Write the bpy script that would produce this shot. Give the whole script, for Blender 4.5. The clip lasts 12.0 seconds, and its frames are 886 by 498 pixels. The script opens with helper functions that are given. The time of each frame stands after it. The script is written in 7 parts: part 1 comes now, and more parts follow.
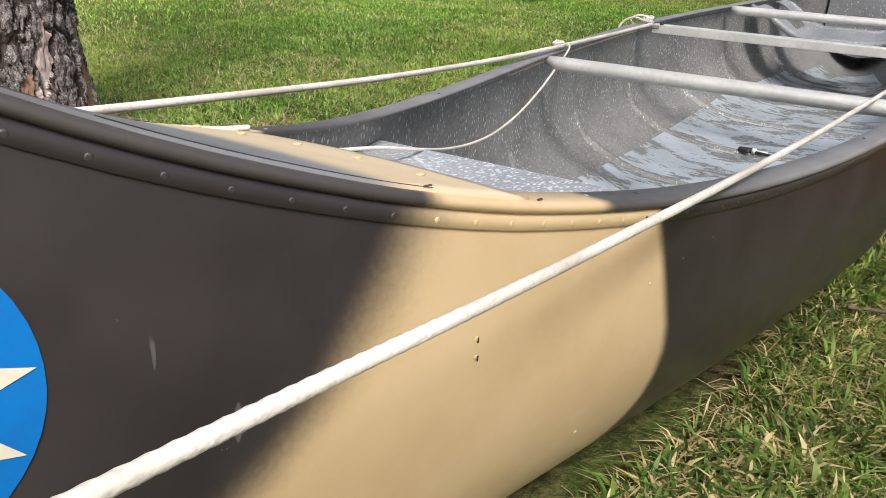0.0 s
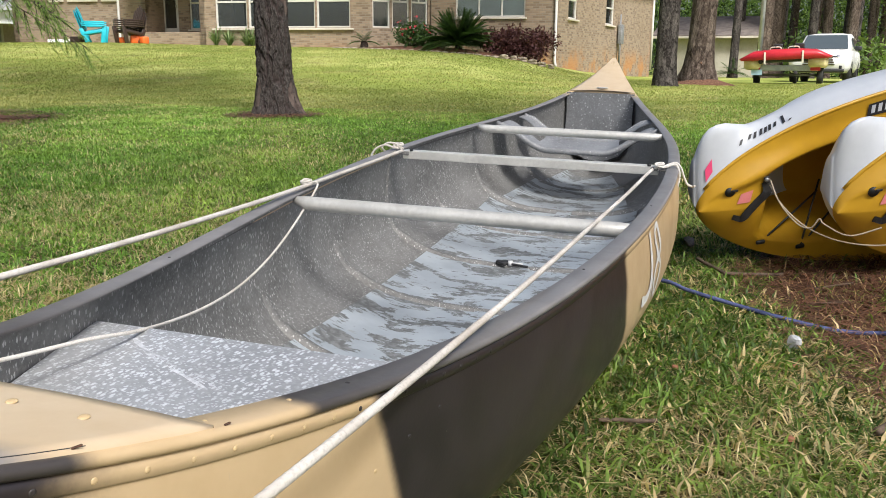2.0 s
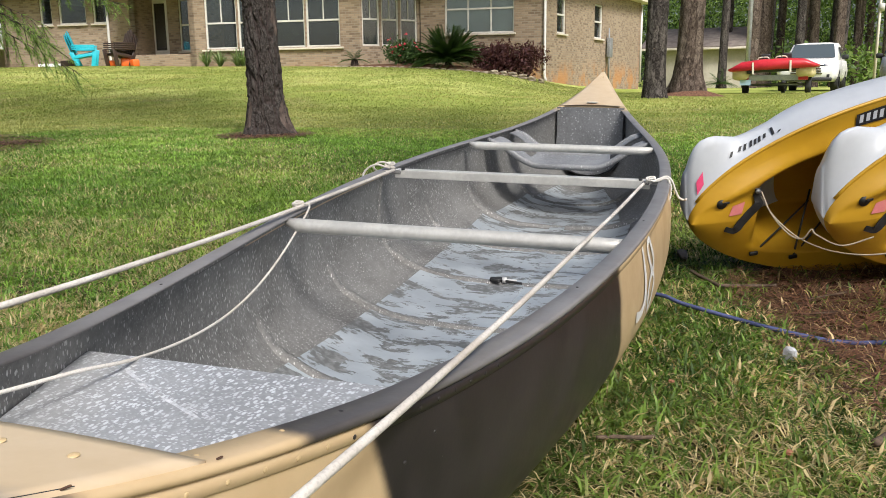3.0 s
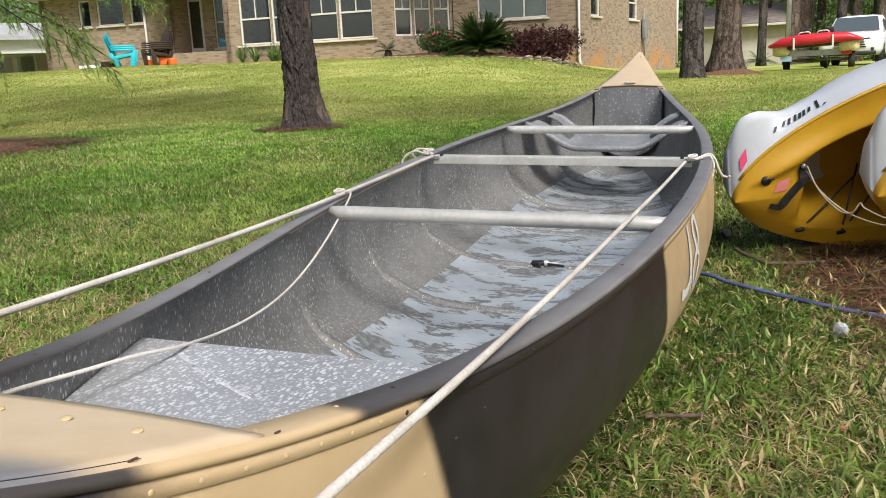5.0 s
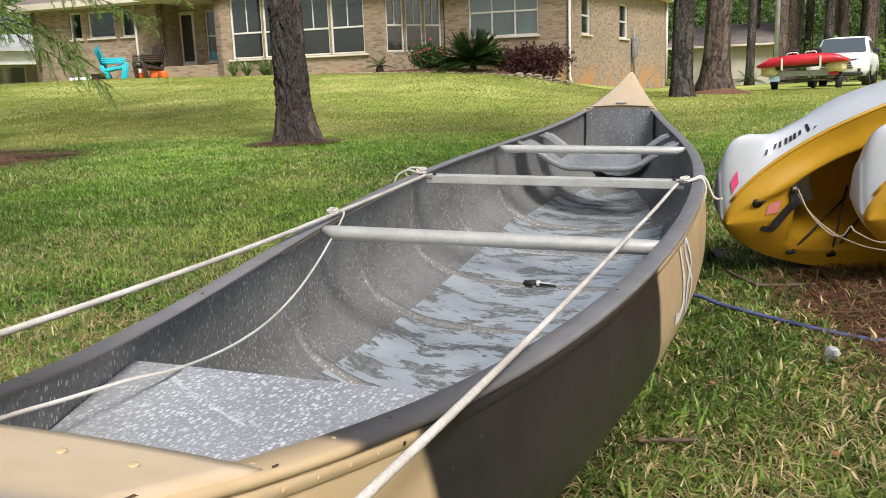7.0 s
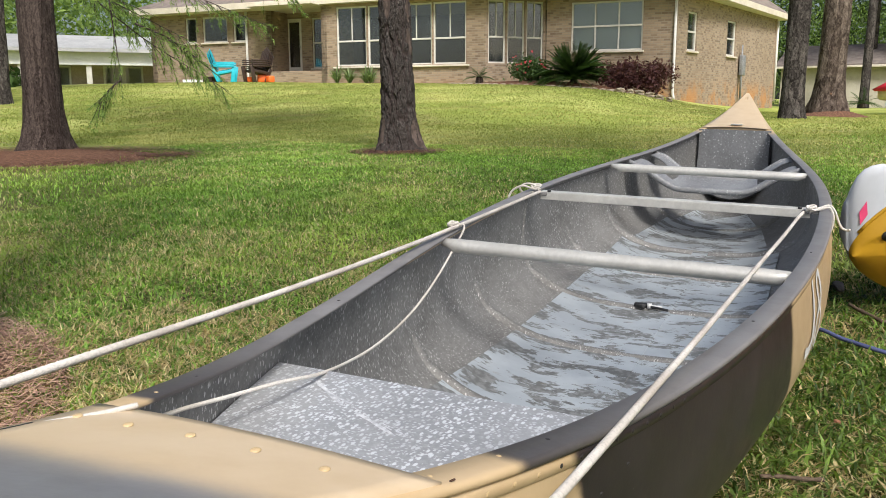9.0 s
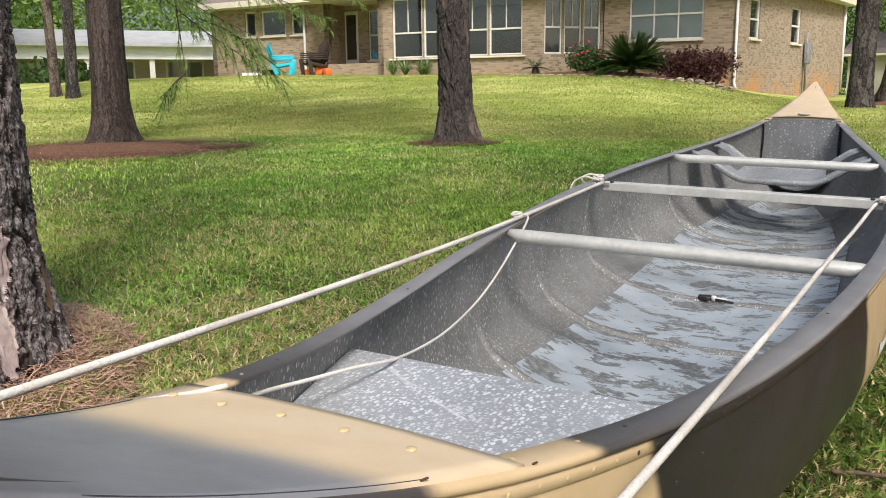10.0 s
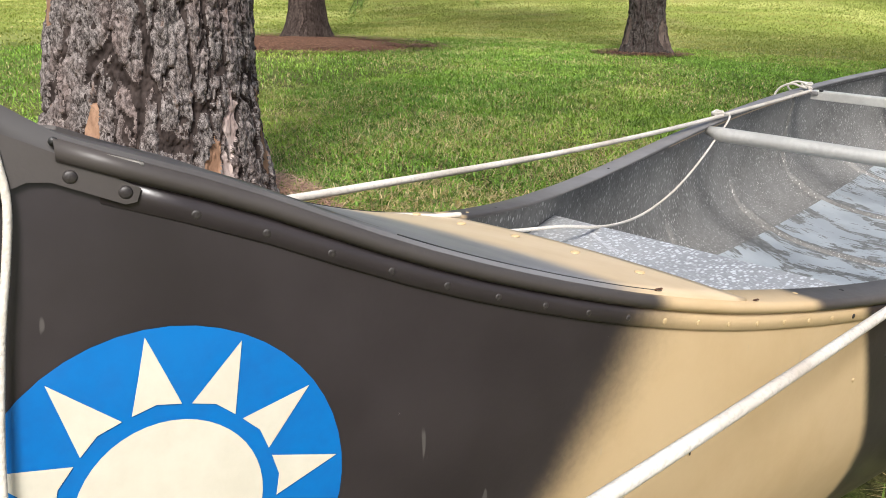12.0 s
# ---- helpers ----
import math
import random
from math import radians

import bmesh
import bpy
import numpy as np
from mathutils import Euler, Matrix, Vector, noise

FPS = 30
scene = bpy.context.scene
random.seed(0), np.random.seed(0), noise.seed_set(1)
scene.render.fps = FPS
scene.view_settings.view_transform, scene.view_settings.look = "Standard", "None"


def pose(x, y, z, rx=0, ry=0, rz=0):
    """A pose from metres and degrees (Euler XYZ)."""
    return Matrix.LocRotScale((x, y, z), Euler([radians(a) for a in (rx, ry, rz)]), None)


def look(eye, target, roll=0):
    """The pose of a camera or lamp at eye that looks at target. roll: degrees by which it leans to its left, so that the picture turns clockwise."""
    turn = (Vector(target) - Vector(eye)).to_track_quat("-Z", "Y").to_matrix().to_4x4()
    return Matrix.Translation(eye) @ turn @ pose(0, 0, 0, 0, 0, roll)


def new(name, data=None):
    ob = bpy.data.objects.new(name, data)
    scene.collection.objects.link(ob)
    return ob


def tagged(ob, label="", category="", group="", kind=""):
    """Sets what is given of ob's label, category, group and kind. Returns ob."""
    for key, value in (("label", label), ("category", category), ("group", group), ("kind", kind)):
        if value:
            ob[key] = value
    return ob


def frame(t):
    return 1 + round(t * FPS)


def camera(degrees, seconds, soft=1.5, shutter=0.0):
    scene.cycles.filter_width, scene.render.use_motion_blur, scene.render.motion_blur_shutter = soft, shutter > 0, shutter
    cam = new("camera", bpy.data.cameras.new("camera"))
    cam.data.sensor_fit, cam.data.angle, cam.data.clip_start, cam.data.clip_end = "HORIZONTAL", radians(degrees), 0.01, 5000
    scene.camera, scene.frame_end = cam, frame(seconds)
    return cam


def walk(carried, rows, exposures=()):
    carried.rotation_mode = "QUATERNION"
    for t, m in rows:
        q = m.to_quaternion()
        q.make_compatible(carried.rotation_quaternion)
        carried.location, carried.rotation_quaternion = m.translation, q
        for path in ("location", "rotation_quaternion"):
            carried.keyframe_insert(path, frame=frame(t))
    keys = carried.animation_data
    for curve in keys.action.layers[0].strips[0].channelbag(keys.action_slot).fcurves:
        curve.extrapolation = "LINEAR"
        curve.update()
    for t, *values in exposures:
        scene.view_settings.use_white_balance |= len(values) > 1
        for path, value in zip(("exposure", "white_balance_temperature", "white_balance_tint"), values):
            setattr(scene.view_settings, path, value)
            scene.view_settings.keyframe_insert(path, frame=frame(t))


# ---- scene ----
cam = camera(56.6, 12.0, 0.9)
PATH = [
    (0, (0.456, -0.114, 0.631), (-0.523, 1.493, -0.047), 2.4),
    (0.5, (0.477, -0.076, 0.649), (-0.365, 1.632, 0.038), 1.9),
    (1, (0.49, -0.057, 0.666), (-0.245, 1.716, 0.102), 1.2),
    (1.5, (0.503, -0.031, 0.692), (-0.12, 1.805, 0.203), 0.8),
    (2, (0.509, -0.03, 0.708), (-0.061, 1.838, 0.278), 0.5),
    (2.5, (0.512, -0.023, 0.716), (-0.035, 1.86, 0.32), -0.3),
    (4.5, (0.502, -0.033, 0.709), (-0.125, 1.825, 0.316), -2.4),
    (5, (0.504, -0.032, 0.705), (-0.143, 1.814, 0.288), -2.7),
    (5.5, (0.508, -0.03, 0.709), (-0.128, 1.822, 0.304), -2.6),
    (6, (0.507, -0.023, 0.709), (-0.101, 1.841, 0.314), -2.5),
    (6.5, (0.499, -0.023, 0.711), (-0.112, 1.841, 0.322), -2.3),
    (8.3, (0.465, -0.056, 0.734), (-0.258, 1.773, 0.373), -0.9),
    (8.5, (0.449, -0.049, 0.731), (-0.301, 1.77, 0.373), -0.6),
    (9, (0.431, -0.07, 0.734), (-0.393, 1.718, 0.381), -0.2),
    (9.5, (0.424, -0.079, 0.733), (-0.455, 1.68, 0.368), -0.5),
    (10, (0.416, -0.093, 0.733), (-0.524, 1.633, 0.361), -0.6),
    (10.5, (0.391, -0.129, 0.727), (-0.716, 1.489, 0.331), -0.5),
    (11, (0.367, -0.192, 0.712), (-0.941, 1.252, 0.259), -0.2),
    (11.5, (0.364, -0.213, 0.697), (-1.004, 1.151, 0.179), 0.8),
    (12, (0.404, -0.187, 0.676), (-0.831, 1.277, 0.099), 1.7),
]
walk(cam, [(t, look(eye, target, roll)) for t, eye, target, roll in PATH], [(0, 0.48, 6350, 10), (0.5, 0.58, 6150, 10), (1.0, 0.54, 5800, 10), (1.5, 0.45, 6000, 10), (2.0, 0.36, 6250, 10), (2.7, 0.30, 6350, 10), (6.5, 0.30, 6350, 10), (8.5, 0.30, 6350, 10), (10.5, 0.41, 6350, 10), (11.5, 0.56, 6350, 10), (12, 0.47, 6350, 10)])

# ---- sky and sun ----
SUN_EL, SUN_AZ = 48.0, 311.0     # height, and degrees from +x anticlockwise, of where the sun stands
world = bpy.data.worlds.new("world")
scene.world = world
world.use_nodes = True
wn = world.node_tree
sky = wn.nodes.new("ShaderNodeTexSky")
sky.sky_type, sky.sun_disc = "NISHITA", False
sky.sun_elevation, sky.sun_rotation = radians(SUN_EL), radians(90 - SUN_AZ)
sky.air_density, sky.dust_density, sky.ozone_density = 1.0, 5.0, 1.0
wn.links.new(sky.outputs[0], wn.nodes["Background"].inputs[0])
wn.nodes["Background"].inputs[1].default_value = 0.116
sun = new("sun", bpy.data.lights.new("sun", "SUN"))
sun.data.energy, sun.data.angle, sun.data.color = 4.3, radians(16.0), (1.0, 0.972, 0.935)
SUN_DIR = Vector((math.cos(radians(SUN_EL)) * math.cos(radians(SUN_AZ)), math.cos(radians(SUN_EL)) * math.sin(radians(SUN_AZ)), math.sin(radians(SUN_EL))))
sun.matrix_world = look((0, 0, 30), Vector((0, 0, 30)) - SUN_DIR)

# ---- helpers of this scene ----
def lerp(a, b, t):
    return a + (b - a) * t


def sstep(t):
    t = min(max(t, 0.0), 1.0)
    return t * t * (3 - 2 * t)


def part(name, bm, material, parent=None, label="", smooth=True):
    me = bpy.data.meshes.new(name)
    if isinstance(bm, tuple):
        me.from_pydata(bm[0], [], bm[1])
    else:
        bm.to_mesh(me)
        bm.free()
    for m in (material if isinstance(material, (list, tuple)) else [material]):
        me.materials.append(m)
    if smooth:
        me.shade_smooth()
    ob = new(name, me)
    if parent is not None:
        ob.parent = parent
    if label:
        ob["label"] = label
    return ob


def thing(name, label, category, m=None, group="", kind=""):
    ob = new(name)
    ob.empty_display_size = 0.1
    if m is not None:
        ob.matrix_world = m
    return tagged(ob, label, category, group, kind)


def box(sx, sy, sz, at=(0, 0, 0), bev=0.0, bm=None, rot=None, seg=2):
    own = bmesh.new()
    bmesh.ops.create_cube(own, size=1.0)
    bmesh.ops.scale(own, vec=(sx, sy, sz), verts=own.verts)
    if bev > 0:
        bmesh.ops.bevel(own, geom=own.edges[:], offset=bev, segments=seg, affect="EDGES", profile=0.5)
    if rot is not None:
        bmesh.ops.rotate(own, cent=(0, 0, 0), matrix=Euler([radians(a) for a in rot]).to_matrix(), verts=own.verts)
    bmesh.ops.translate(own, vec=at, verts=own.verts)
    if bm is None:
        return own
    tmp = bpy.data.meshes.new("tmp")
    own.to_mesh(tmp)
    bm.from_mesh(tmp)
    bpy.data.meshes.remove(tmp)
    own.free()
    return bm


def tube(points, radius, sides=10, close_ends=True):
    """A round tube along a line of points; radius may be a list."""
    pts = [Vector(p) for p in points]
    verts, faces = [], []
    ref = Vector((0, 0, 1)) if abs((pts[1] - pts[0]).normalized().z) < 0.9 else Vector((1, 0, 0))
    for i, p in enumerate(pts):
        d = (pts[min(i + 1, len(pts) - 1)] - pts[max(i - 1, 0)]).normalized()
        a = d.cross(ref).normalized()
        b = d.cross(a).normalized()
        r = radius[i] if isinstance(radius, (list, tuple)) else radius
        for k in range(sides):
            w = 2 * math.pi * k / sides
            verts.append(p + a * (r * math.cos(w)) + b * (r * math.sin(w)))
    for i in range(len(pts) - 1):
        for k in range(sides):
            k2 = (k + 1) % sides
            faces.append((i * sides + k, i * sides + k2, (i + 1) * sides + k2, (i + 1) * sides + k))
    if close_ends:
        faces.append(tuple(range(sides - 1, -1, -1)))
        faces.append(tuple((len(pts) - 1) * sides + k for k in range(sides)))
    return [tuple(v) for v in verts], faces


def glide(points, n):
    """n points on a smooth line through the given ones."""
    p = [Vector(q) for q in points]
    p = [2 * p[0] - p[1]] + p + [2 * p[-1] - p[-2]]
    lengths = [(p[i + 1] - p[i]).length for i in range(1, len(p) - 2)]
    out, total = [], sum(lengths)
    for k in range(n):
        s, i = total * k / (n - 1), 0
        while i < len(lengths) - 1 and s > lengths[i]:
            s -= lengths[i]
            i += 1
        t = s / lengths[i]
        a, b, c, d = p[i], p[i + 1], p[i + 2], p[i + 3]
        out.append(0.5 * (2 * b + (c - a) * t + (2 * a - 5 * b + 4 * c - d) * t * t + (3 * b - a - 3 * c + d) * t ** 3))
    return out


# ---- materials ----
class Nodes:
    def __init__(self, name):
        self.m = bpy.data.materials.new(name)
        self.m.use_nodes = True
        self.t = self.m.node_tree
        self.b = self.t.nodes["Principled BSDF"]
        self.co = self.t.nodes.new("ShaderNodeTexCoord").outputs["Object"]

    def put(self, node, values):
        for k, v in values.items():
            if hasattr(v, "is_linked"):
                self.t.links.new(v, node.inputs[k])
            else:
                node.inputs[k].default_value = v

    def noise(self, scale, detail=4.0, rough=0.55, co=None, dist=0.0, out="Fac"):
        n = self.t.nodes.new("ShaderNodeTexNoise")
        self.put(n, {"Scale": scale, "Detail": detail, "Roughness": rough, "Distortion": dist, "Vector": co or self.co})
        return n.outputs[out]

    def voronoi(self, scale, co=None, feature="F1", out="Distance", rnd=1.0):
        n = self.t.nodes.new("ShaderNodeTexVoronoi")
        n.feature = feature
        self.put(n, {"Scale": scale, "Randomness": rnd, "Vector": co or self.co})
        return n.outputs[out]

    def stretch(self, sx, sy, sz, co=None, rz=0.0, ry=0.0):
        n = self.t.nodes.new("ShaderNodeMapping")
        self.put(n, {"Vector": co or self.co, "Scale": (sx, sy, sz), "Rotation": (0, ry, rz)})
        return n.outputs[0]

    def xyz(self, co=None):
        n = self.t.nodes.new("ShaderNodeSeparateXYZ")
        self.put(n, {0: co or self.co})
        return n.outputs

    def world(self):
        return self.t.nodes.new("ShaderNodeNewGeometry").outputs["Position"]

    def calc(self, op, a, b=0.0):
        n = self.t.nodes.new("ShaderNodeMath")
        n.operation = op
        self.put(n, {0: a, 1: b})
        return n.outputs[0]

    def ramp(self, v, lo, hi, a=0.0, b=1.0, smooth=True):
        n = self.t.nodes.new("ShaderNodeMapRange")
        n.interpolation_type = "SMOOTHSTEP" if smooth else "LINEAR"
        self.put(n, {"Value": v, "From Min": lo, "From Max": hi, "To Min": a, "To Max": b})
        return n.outputs[0]

    def mix(self, f, a, b, mode="MIX"):
        n = self.t.nodes.new("ShaderNodeMix")
        n.data_type, n.blend_type = "RGBA", mode
        for k, v in ((0, f), (6, a), (7, b)):
            if hasattr(v, "is_linked"):
                self.t.links.new(v, n.inputs[k])
            else:
                n.inputs[k].default_value = v if k == 0 else (*v, 1.0)[:4]
        return n.outputs[2]

    def bump(self, height, strength=0.3, distance=0.01, normal=None):
        n = self.t.nodes.new("ShaderNodeBump")
        self.put(n, {"Strength": strength, "Distance": distance, "Height": height})
        if normal is not None:
            self.t.links.new(normal, n.inputs["Normal"])
        return n.outputs[0]

    def random(self):
        return self.t.nodes.new("ShaderNodeObjectInfo").outputs["Random"]

    def island(self):
        return self.t.nodes.new("ShaderNodeNewGeometry").outputs["Random Per Island"]

    def done(self, color, rough=0.6, metal=0.0, normal=None, **more):
        if isinstance(color, tuple):
            color = (*color, 1.0)[:4]
        self.put(self.b, {"Base Color": color, "Roughness": rough, "Metallic": metal})
        if normal is not None:
            self.t.links.new(normal, self.b.inputs["Normal"])
        for k, v in more.items():
            self.put(self.b, {k.replace("_", " "): v})
        return self.m


def simple(name, c1, c2, scale=8.0, rough=0.6, metal=0.0, bump=0.15, dist=0.004, fine=6.0, **more):
    """A surface that wanders between two colours at two scales, with a fine relief."""
    n = Nodes(name)
    big, small = n.noise(scale, 3.0), n.noise(scale * fine, 5.0, 0.65)
    f = n.ramp(n.calc("ADD", n.calc("MULTIPLY", big, 0.6), n.calc("MULTIPLY", small, 0.4)), 0.35, 0.65)
    r = n.ramp(small, 0.3, 0.7, rough * 0.85, min(rough * 1.15, 1.0))
    return n.done(n.mix(f, c1, c2), r, metal, n.bump(small, bump, dist), **more)


TAN = (0.585, 0.435, 0.255)
DARK = (0.0245, 0.0198, 0.0215)


def paint_nodes(n, mask, sky_sheen=None):
    """Two sprayed paints, with thin grime, worn bare specks, and sky sheen painted into the dark one."""
    grime = n.noise(9.0, 5.0, 0.6)
    fine = n.noise(160.0, 3.0, 0.6)
    tan = n.mix(n.ramp(grime, 0.35, 0.75), TAN, (0.525, 0.38, 0.21))
    dark = n.mix(n.ramp(grime, 0.3, 0.7), DARK, (0.036, 0.0295, 0.0310))
    if sky_sheen:
        dark = n.mix(n.ramp(n.noise(14.0, 5.0, 0.65), 0.3, 0.7, 0.8, 1.0), dark, sky_sheen)
    spray = n.calc("ADD", mask, n.calc("MULTIPLY", n.calc("SUBTRACT", fine, 0.5), 0.13))
    c = n.mix(n.ramp(spray, 0.15, 0.85), dark, tan)
    chip = n.ramp(n.noise(70.0, 6.0, 0.75), 0.705, 0.735)
    c = n.mix(n.calc("MULTIPLY", chip, 0.55), c, (0.42, 0.40, 0.37))
    return c, n.ramp(grime, 0.3, 0.7, 0.30, 0.42), n.bump(fine, 0.06, 0.002, n.bump(grime, 0.08, 0.01))


def hull_paint():
    n = Nodes("hull_paint")
    x, y, z = n.xyz()
    wob = n.calc("MULTIPLY", n.calc("SUBTRACT", n.noise(3.5, 2.0), 0.5), 0.10)
    yw = n.calc("ADD", y, wob)
    left = n.calc("SUBTRACT", yw, n.calc("ADD", 0.072, n.calc("MULTIPLY", z, 0.69)))
    low = n.calc("MAXIMUM", n.calc("SUBTRACT", 0.42, z), 0.0)
    left = n.calc("ADD", left, n.calc("MULTIPLY", n.calc("MULTIPLY", low, low), 2.3))
    m1 = n.ramp(left, -0.10, 0.11)
    bow_low = n.calc("MULTIPLY", n.calc("POWER", n.calc("MAXIMUM", n.calc("SUBTRACT", 0.26, z), 0.0), 2.0), 1.6)
    right = n.calc("ADD", n.calc("ADD", y, n.calc("MULTIPLY", wob, 0.3)), n.calc("SUBTRACT", n.calc("MULTIPLY", z, 0.28), n.calc("MULTIPLY", bow_low, -1.0)))
    m2 = n.ramp(right, 0.752, 0.792, 1.0, 0.0)
    second = n.calc("MULTIPLY", n.ramp(yw, 1.47, 1.54), n.ramp(yw, 2.45, 2.7, 1.0, 0.0))
    third = n.ramp(yw, 3.6, 3.9)
    m = n.calc("MAXIMUM", n.calc("MULTIPLY", m1, m2), n.calc("MAXIMUM", second, third))
    c, r, nb = paint_nodes(n, m)
    run = n.noise(1.0, 4.0, 0.7, n.stretch(60, 60, 5))
    band = n.calc("MULTIPLY", n.ramp(y, 1.3, 1.42), n.ramp(y, 1.5, 1.56, 1.0, 0.0))
    c = n.mix(n.calc("MULTIPLY", n.ramp(run, 0.66, 0.70), n.calc("MULTIPLY", band, 0.7)), c, (0.6, 0.57, 0.52))
    scratch = n.ramp(n.noise(1.0, 3.0, 0.6, n.stretch(90, 40, 9, ry=0.35)), 0.70, 0.72)
    c = n.mix(n.calc("MULTIPLY", scratch, 0.18), c, (0.35, 0.33, 0.3))
    return n.done(c, r, 0.0, nb)


def rail_paint():
    n = Nodes("rail_paint")
    x, y, z = n.xyz()
    side = n.ramp(x, -0.02, 0.02)
    m = n.calc("MULTIPLY", n.calc("MULTIPLY", n.ramp(y, 0.345, 0.40), n.ramp(y, 0.545, 0.60, 1.0, 0.0)), side)
    m = n.calc("MAXIMUM", m, n.calc("MULTIPLY", n.ramp(y, 0.40, 0.44), n.ramp(y, 0.50, 0.54, 1.0, 0.0)))
    m = n.calc("MAXIMUM", m, n.ramp(y, 4.30, 4.5))
    # grey amidships carries the rail's sky sheen in its colour
    c, r, nb = paint_nodes(n, m, n.mix(n.ramp(y, 0.5, 1.1), (0.062, 0.054, 0.050), (0.25, 0.240, 0.236)))
    worn = n.ramp(n.noise(45.0, 6.0, 0.7), 0.62, 0.72)
    c = n.mix(n.calc("MULTIPLY", worn, 0.35), c, (0.20, 0.185, 0.175))
    return n.done(c, n.calc("ADD", r, 0.10), 0.0, nb, Specular_IOR_Level=0.45)


def deck_paint():
    n = Nodes("deck_paint")
    x, y, z = n.xyz()
    wob = n.calc("MULTIPLY", n.calc("SUBTRACT", n.noise(6.0, 2.0), 0.5), 0.05)
    m = n.ramp(n.calc("SUBTRACT", n.calc("ADD", y, wob), n.calc("MULTIPLY", x, 0.16)), 0.265, 0.385)
    # pale grey over the dark paint stands for the sky's reflection
    c, r, nb = paint_nodes(n, m, n.mix(n.ramp(y, 0.06, 0.24), (0.085, 0.080, 0.080), (0.20, 0.202, 0.215)))
    c = n.mix(n.calc("MULTIPLY", m, n.ramp(n.noise(11.0, 4.0, 0.6), 0.3, 0.7, 0.35, 0.6)), c, (0.70, 0.575, 0.42))
    return n.done(c, n.calc("ADD", r, 0.12), 0.0, nb, Specular_IOR_Level=0.4)


def flecks(n, scale, shape, lo, hi, share):
    """Small separate dashes of pale paint: a spot in some of the cells of a lattice."""
    co = n.stretch(*shape)
    d = n.voronoi(scale, co)
    has = n.ramp(n.xyz(n.voronoi(scale, co, "F1", "Color"))[0], 1 - share, 1 - share + 0.02)
    rag = n.calc("MULTIPLY", n.calc("SUBTRACT", n.noise(scale * 3.0, 3.0, 0.6), 0.5), 0.34)
    return n.calc("MULTIPLY", n.ramp(n.calc("ADD", d, rag), lo, hi, 1.0, 0.0), has)


def bare_metal(name, base, fleck, scale, shape=(1, 1, 0.45), share=0.55, rough=0.5):
    """Weathered aluminium with pale flecks."""
    n = Nodes(name)
    cloud = n.noise(5.0, 5.0, 0.6)
    grit = n.noise(90.0, 4.0, 0.7)
    f = n.calc("MAXIMUM", flecks(n, scale, shape, 0.20, 0.28, share), n.calc("MULTIPLY", flecks(n, scale * 1.9, shape, 0.18, 0.28, share * 0.8), 0.6))
    c = n.mix(n.ramp(cloud, 0.3, 0.7), base, tuple(b * 0.66 for b in base))
    c = n.mix(n.ramp(grit, 0.35, 0.7, 0.0, 0.35), c, tuple(b * 1.7 for b in base))
    c = n.mix(n.calc("MULTIPLY", f, n.ramp(n.noise(9.0, 3.0), 0.3, 0.6, 0.45, 1.0)), c, fleck)
    fine = n.noise(220.0, 3.0)
    return n.done(c, n.ramp(cloud, 0.3, 0.7, rough, rough + 0.15), 0.12, n.bump(fine, 0.1, 0.001, n.bump(cloud, 0.12, 0.012)))


def floor_paint():
    n = Nodes("floor_paint")
    x, y, z = n.xyz()
    wear = n.noise(1.0, 9.0, 0.70, n.stretch(7, 13, 4), 0.5)
    wear2 = n.noise(1.0, 6.0, 0.7, n.stretch(26, 70, 10))
    w = n.ramp(n.calc("ADD", n.calc("MULTIPLY", wear, 0.75), n.calc("MULTIPLY", wear2, 0.25)), 0.512, 0.528)
    paint = n.mix(n.ramp(n.noise(6.0, 4.0), 0.3, 0.7), (0.50, 0.545, 0.57), (0.38, 0.42, 0.45))
    bare = n.mix(n.ramp(n.noise(60.0, 4.0), 0.4, 0.65), (0.16, 0.165, 0.16), (0.27, 0.275, 0.27))
    dirt = n.ramp(n.noise(1.0, 5.0, 0.7, n.stretch(9, 30, 9)), 0.62, 0.72)
    c = n.mix(w, paint, bare)
    c = n.mix(n.calc("MULTIPLY", dirt, 0.5), c, (0.26, 0.22, 0.15))
    return n.done(c, n.ramp(w, 0, 1, 0.32, 0.5), 0.15, n.bump(w, 0.3, -0.0015))


def plate_paint():
    """Grey plate with pale, streaky splashes."""
    n = Nodes("plate_paint")
    f = n.calc("MAXIMUM", flecks(n, 150.0, (1, 0.55, 1), 0.26, 0.42, 0.75), n.calc("MULTIPLY", flecks(n, 280.0, (0.6, 1, 1), 0.26, 0.42, 0.7), 0.8))
    cloud = n.noise(4.0, 4.0)
    grit = n.noise(120.0, 4.0, 0.7)
    c = n.mix(n.ramp(cloud, 0.3, 0.7), (0.40, 0.405, 0.41), (0.31, 0.315, 0.32))
    c = n.mix(n.ramp(grit, 0.4, 0.7, 0.0, 0.3), c, (0.58, 0.59, 0.60))
    c = n.mix(n.calc("MULTIPLY", f, n.ramp(n.noise(7.0, 3.0), 0.3, 0.6, 0.35, 1.0)), c, (0.74, 0.76, 0.77))
    return n.done(c, 0.42, 0.2, n.bump(grit, 0.05, 0.001))


def rope_material(name, c1, c2, twist=260.0):
    n = Nodes(name)
    strand = n.noise(1.0, 2.0, 0.5, n.stretch(twist, twist * 0.8, twist))
    dirt = n.noise(6.0, 4.0)
    c = n.mix(n.ramp(dirt, 0.35, 0.7), c1, c2)
    c = n.mix(n.ramp(strand, 0.25, 0.55, 0.3, 0.0), c, tuple(0.55 * v for v in c2))
    return n.done(c, 0.85, 0.0, n.bump(strand, 0.5, 0.0015), Specular_IOR_Level=0.2)


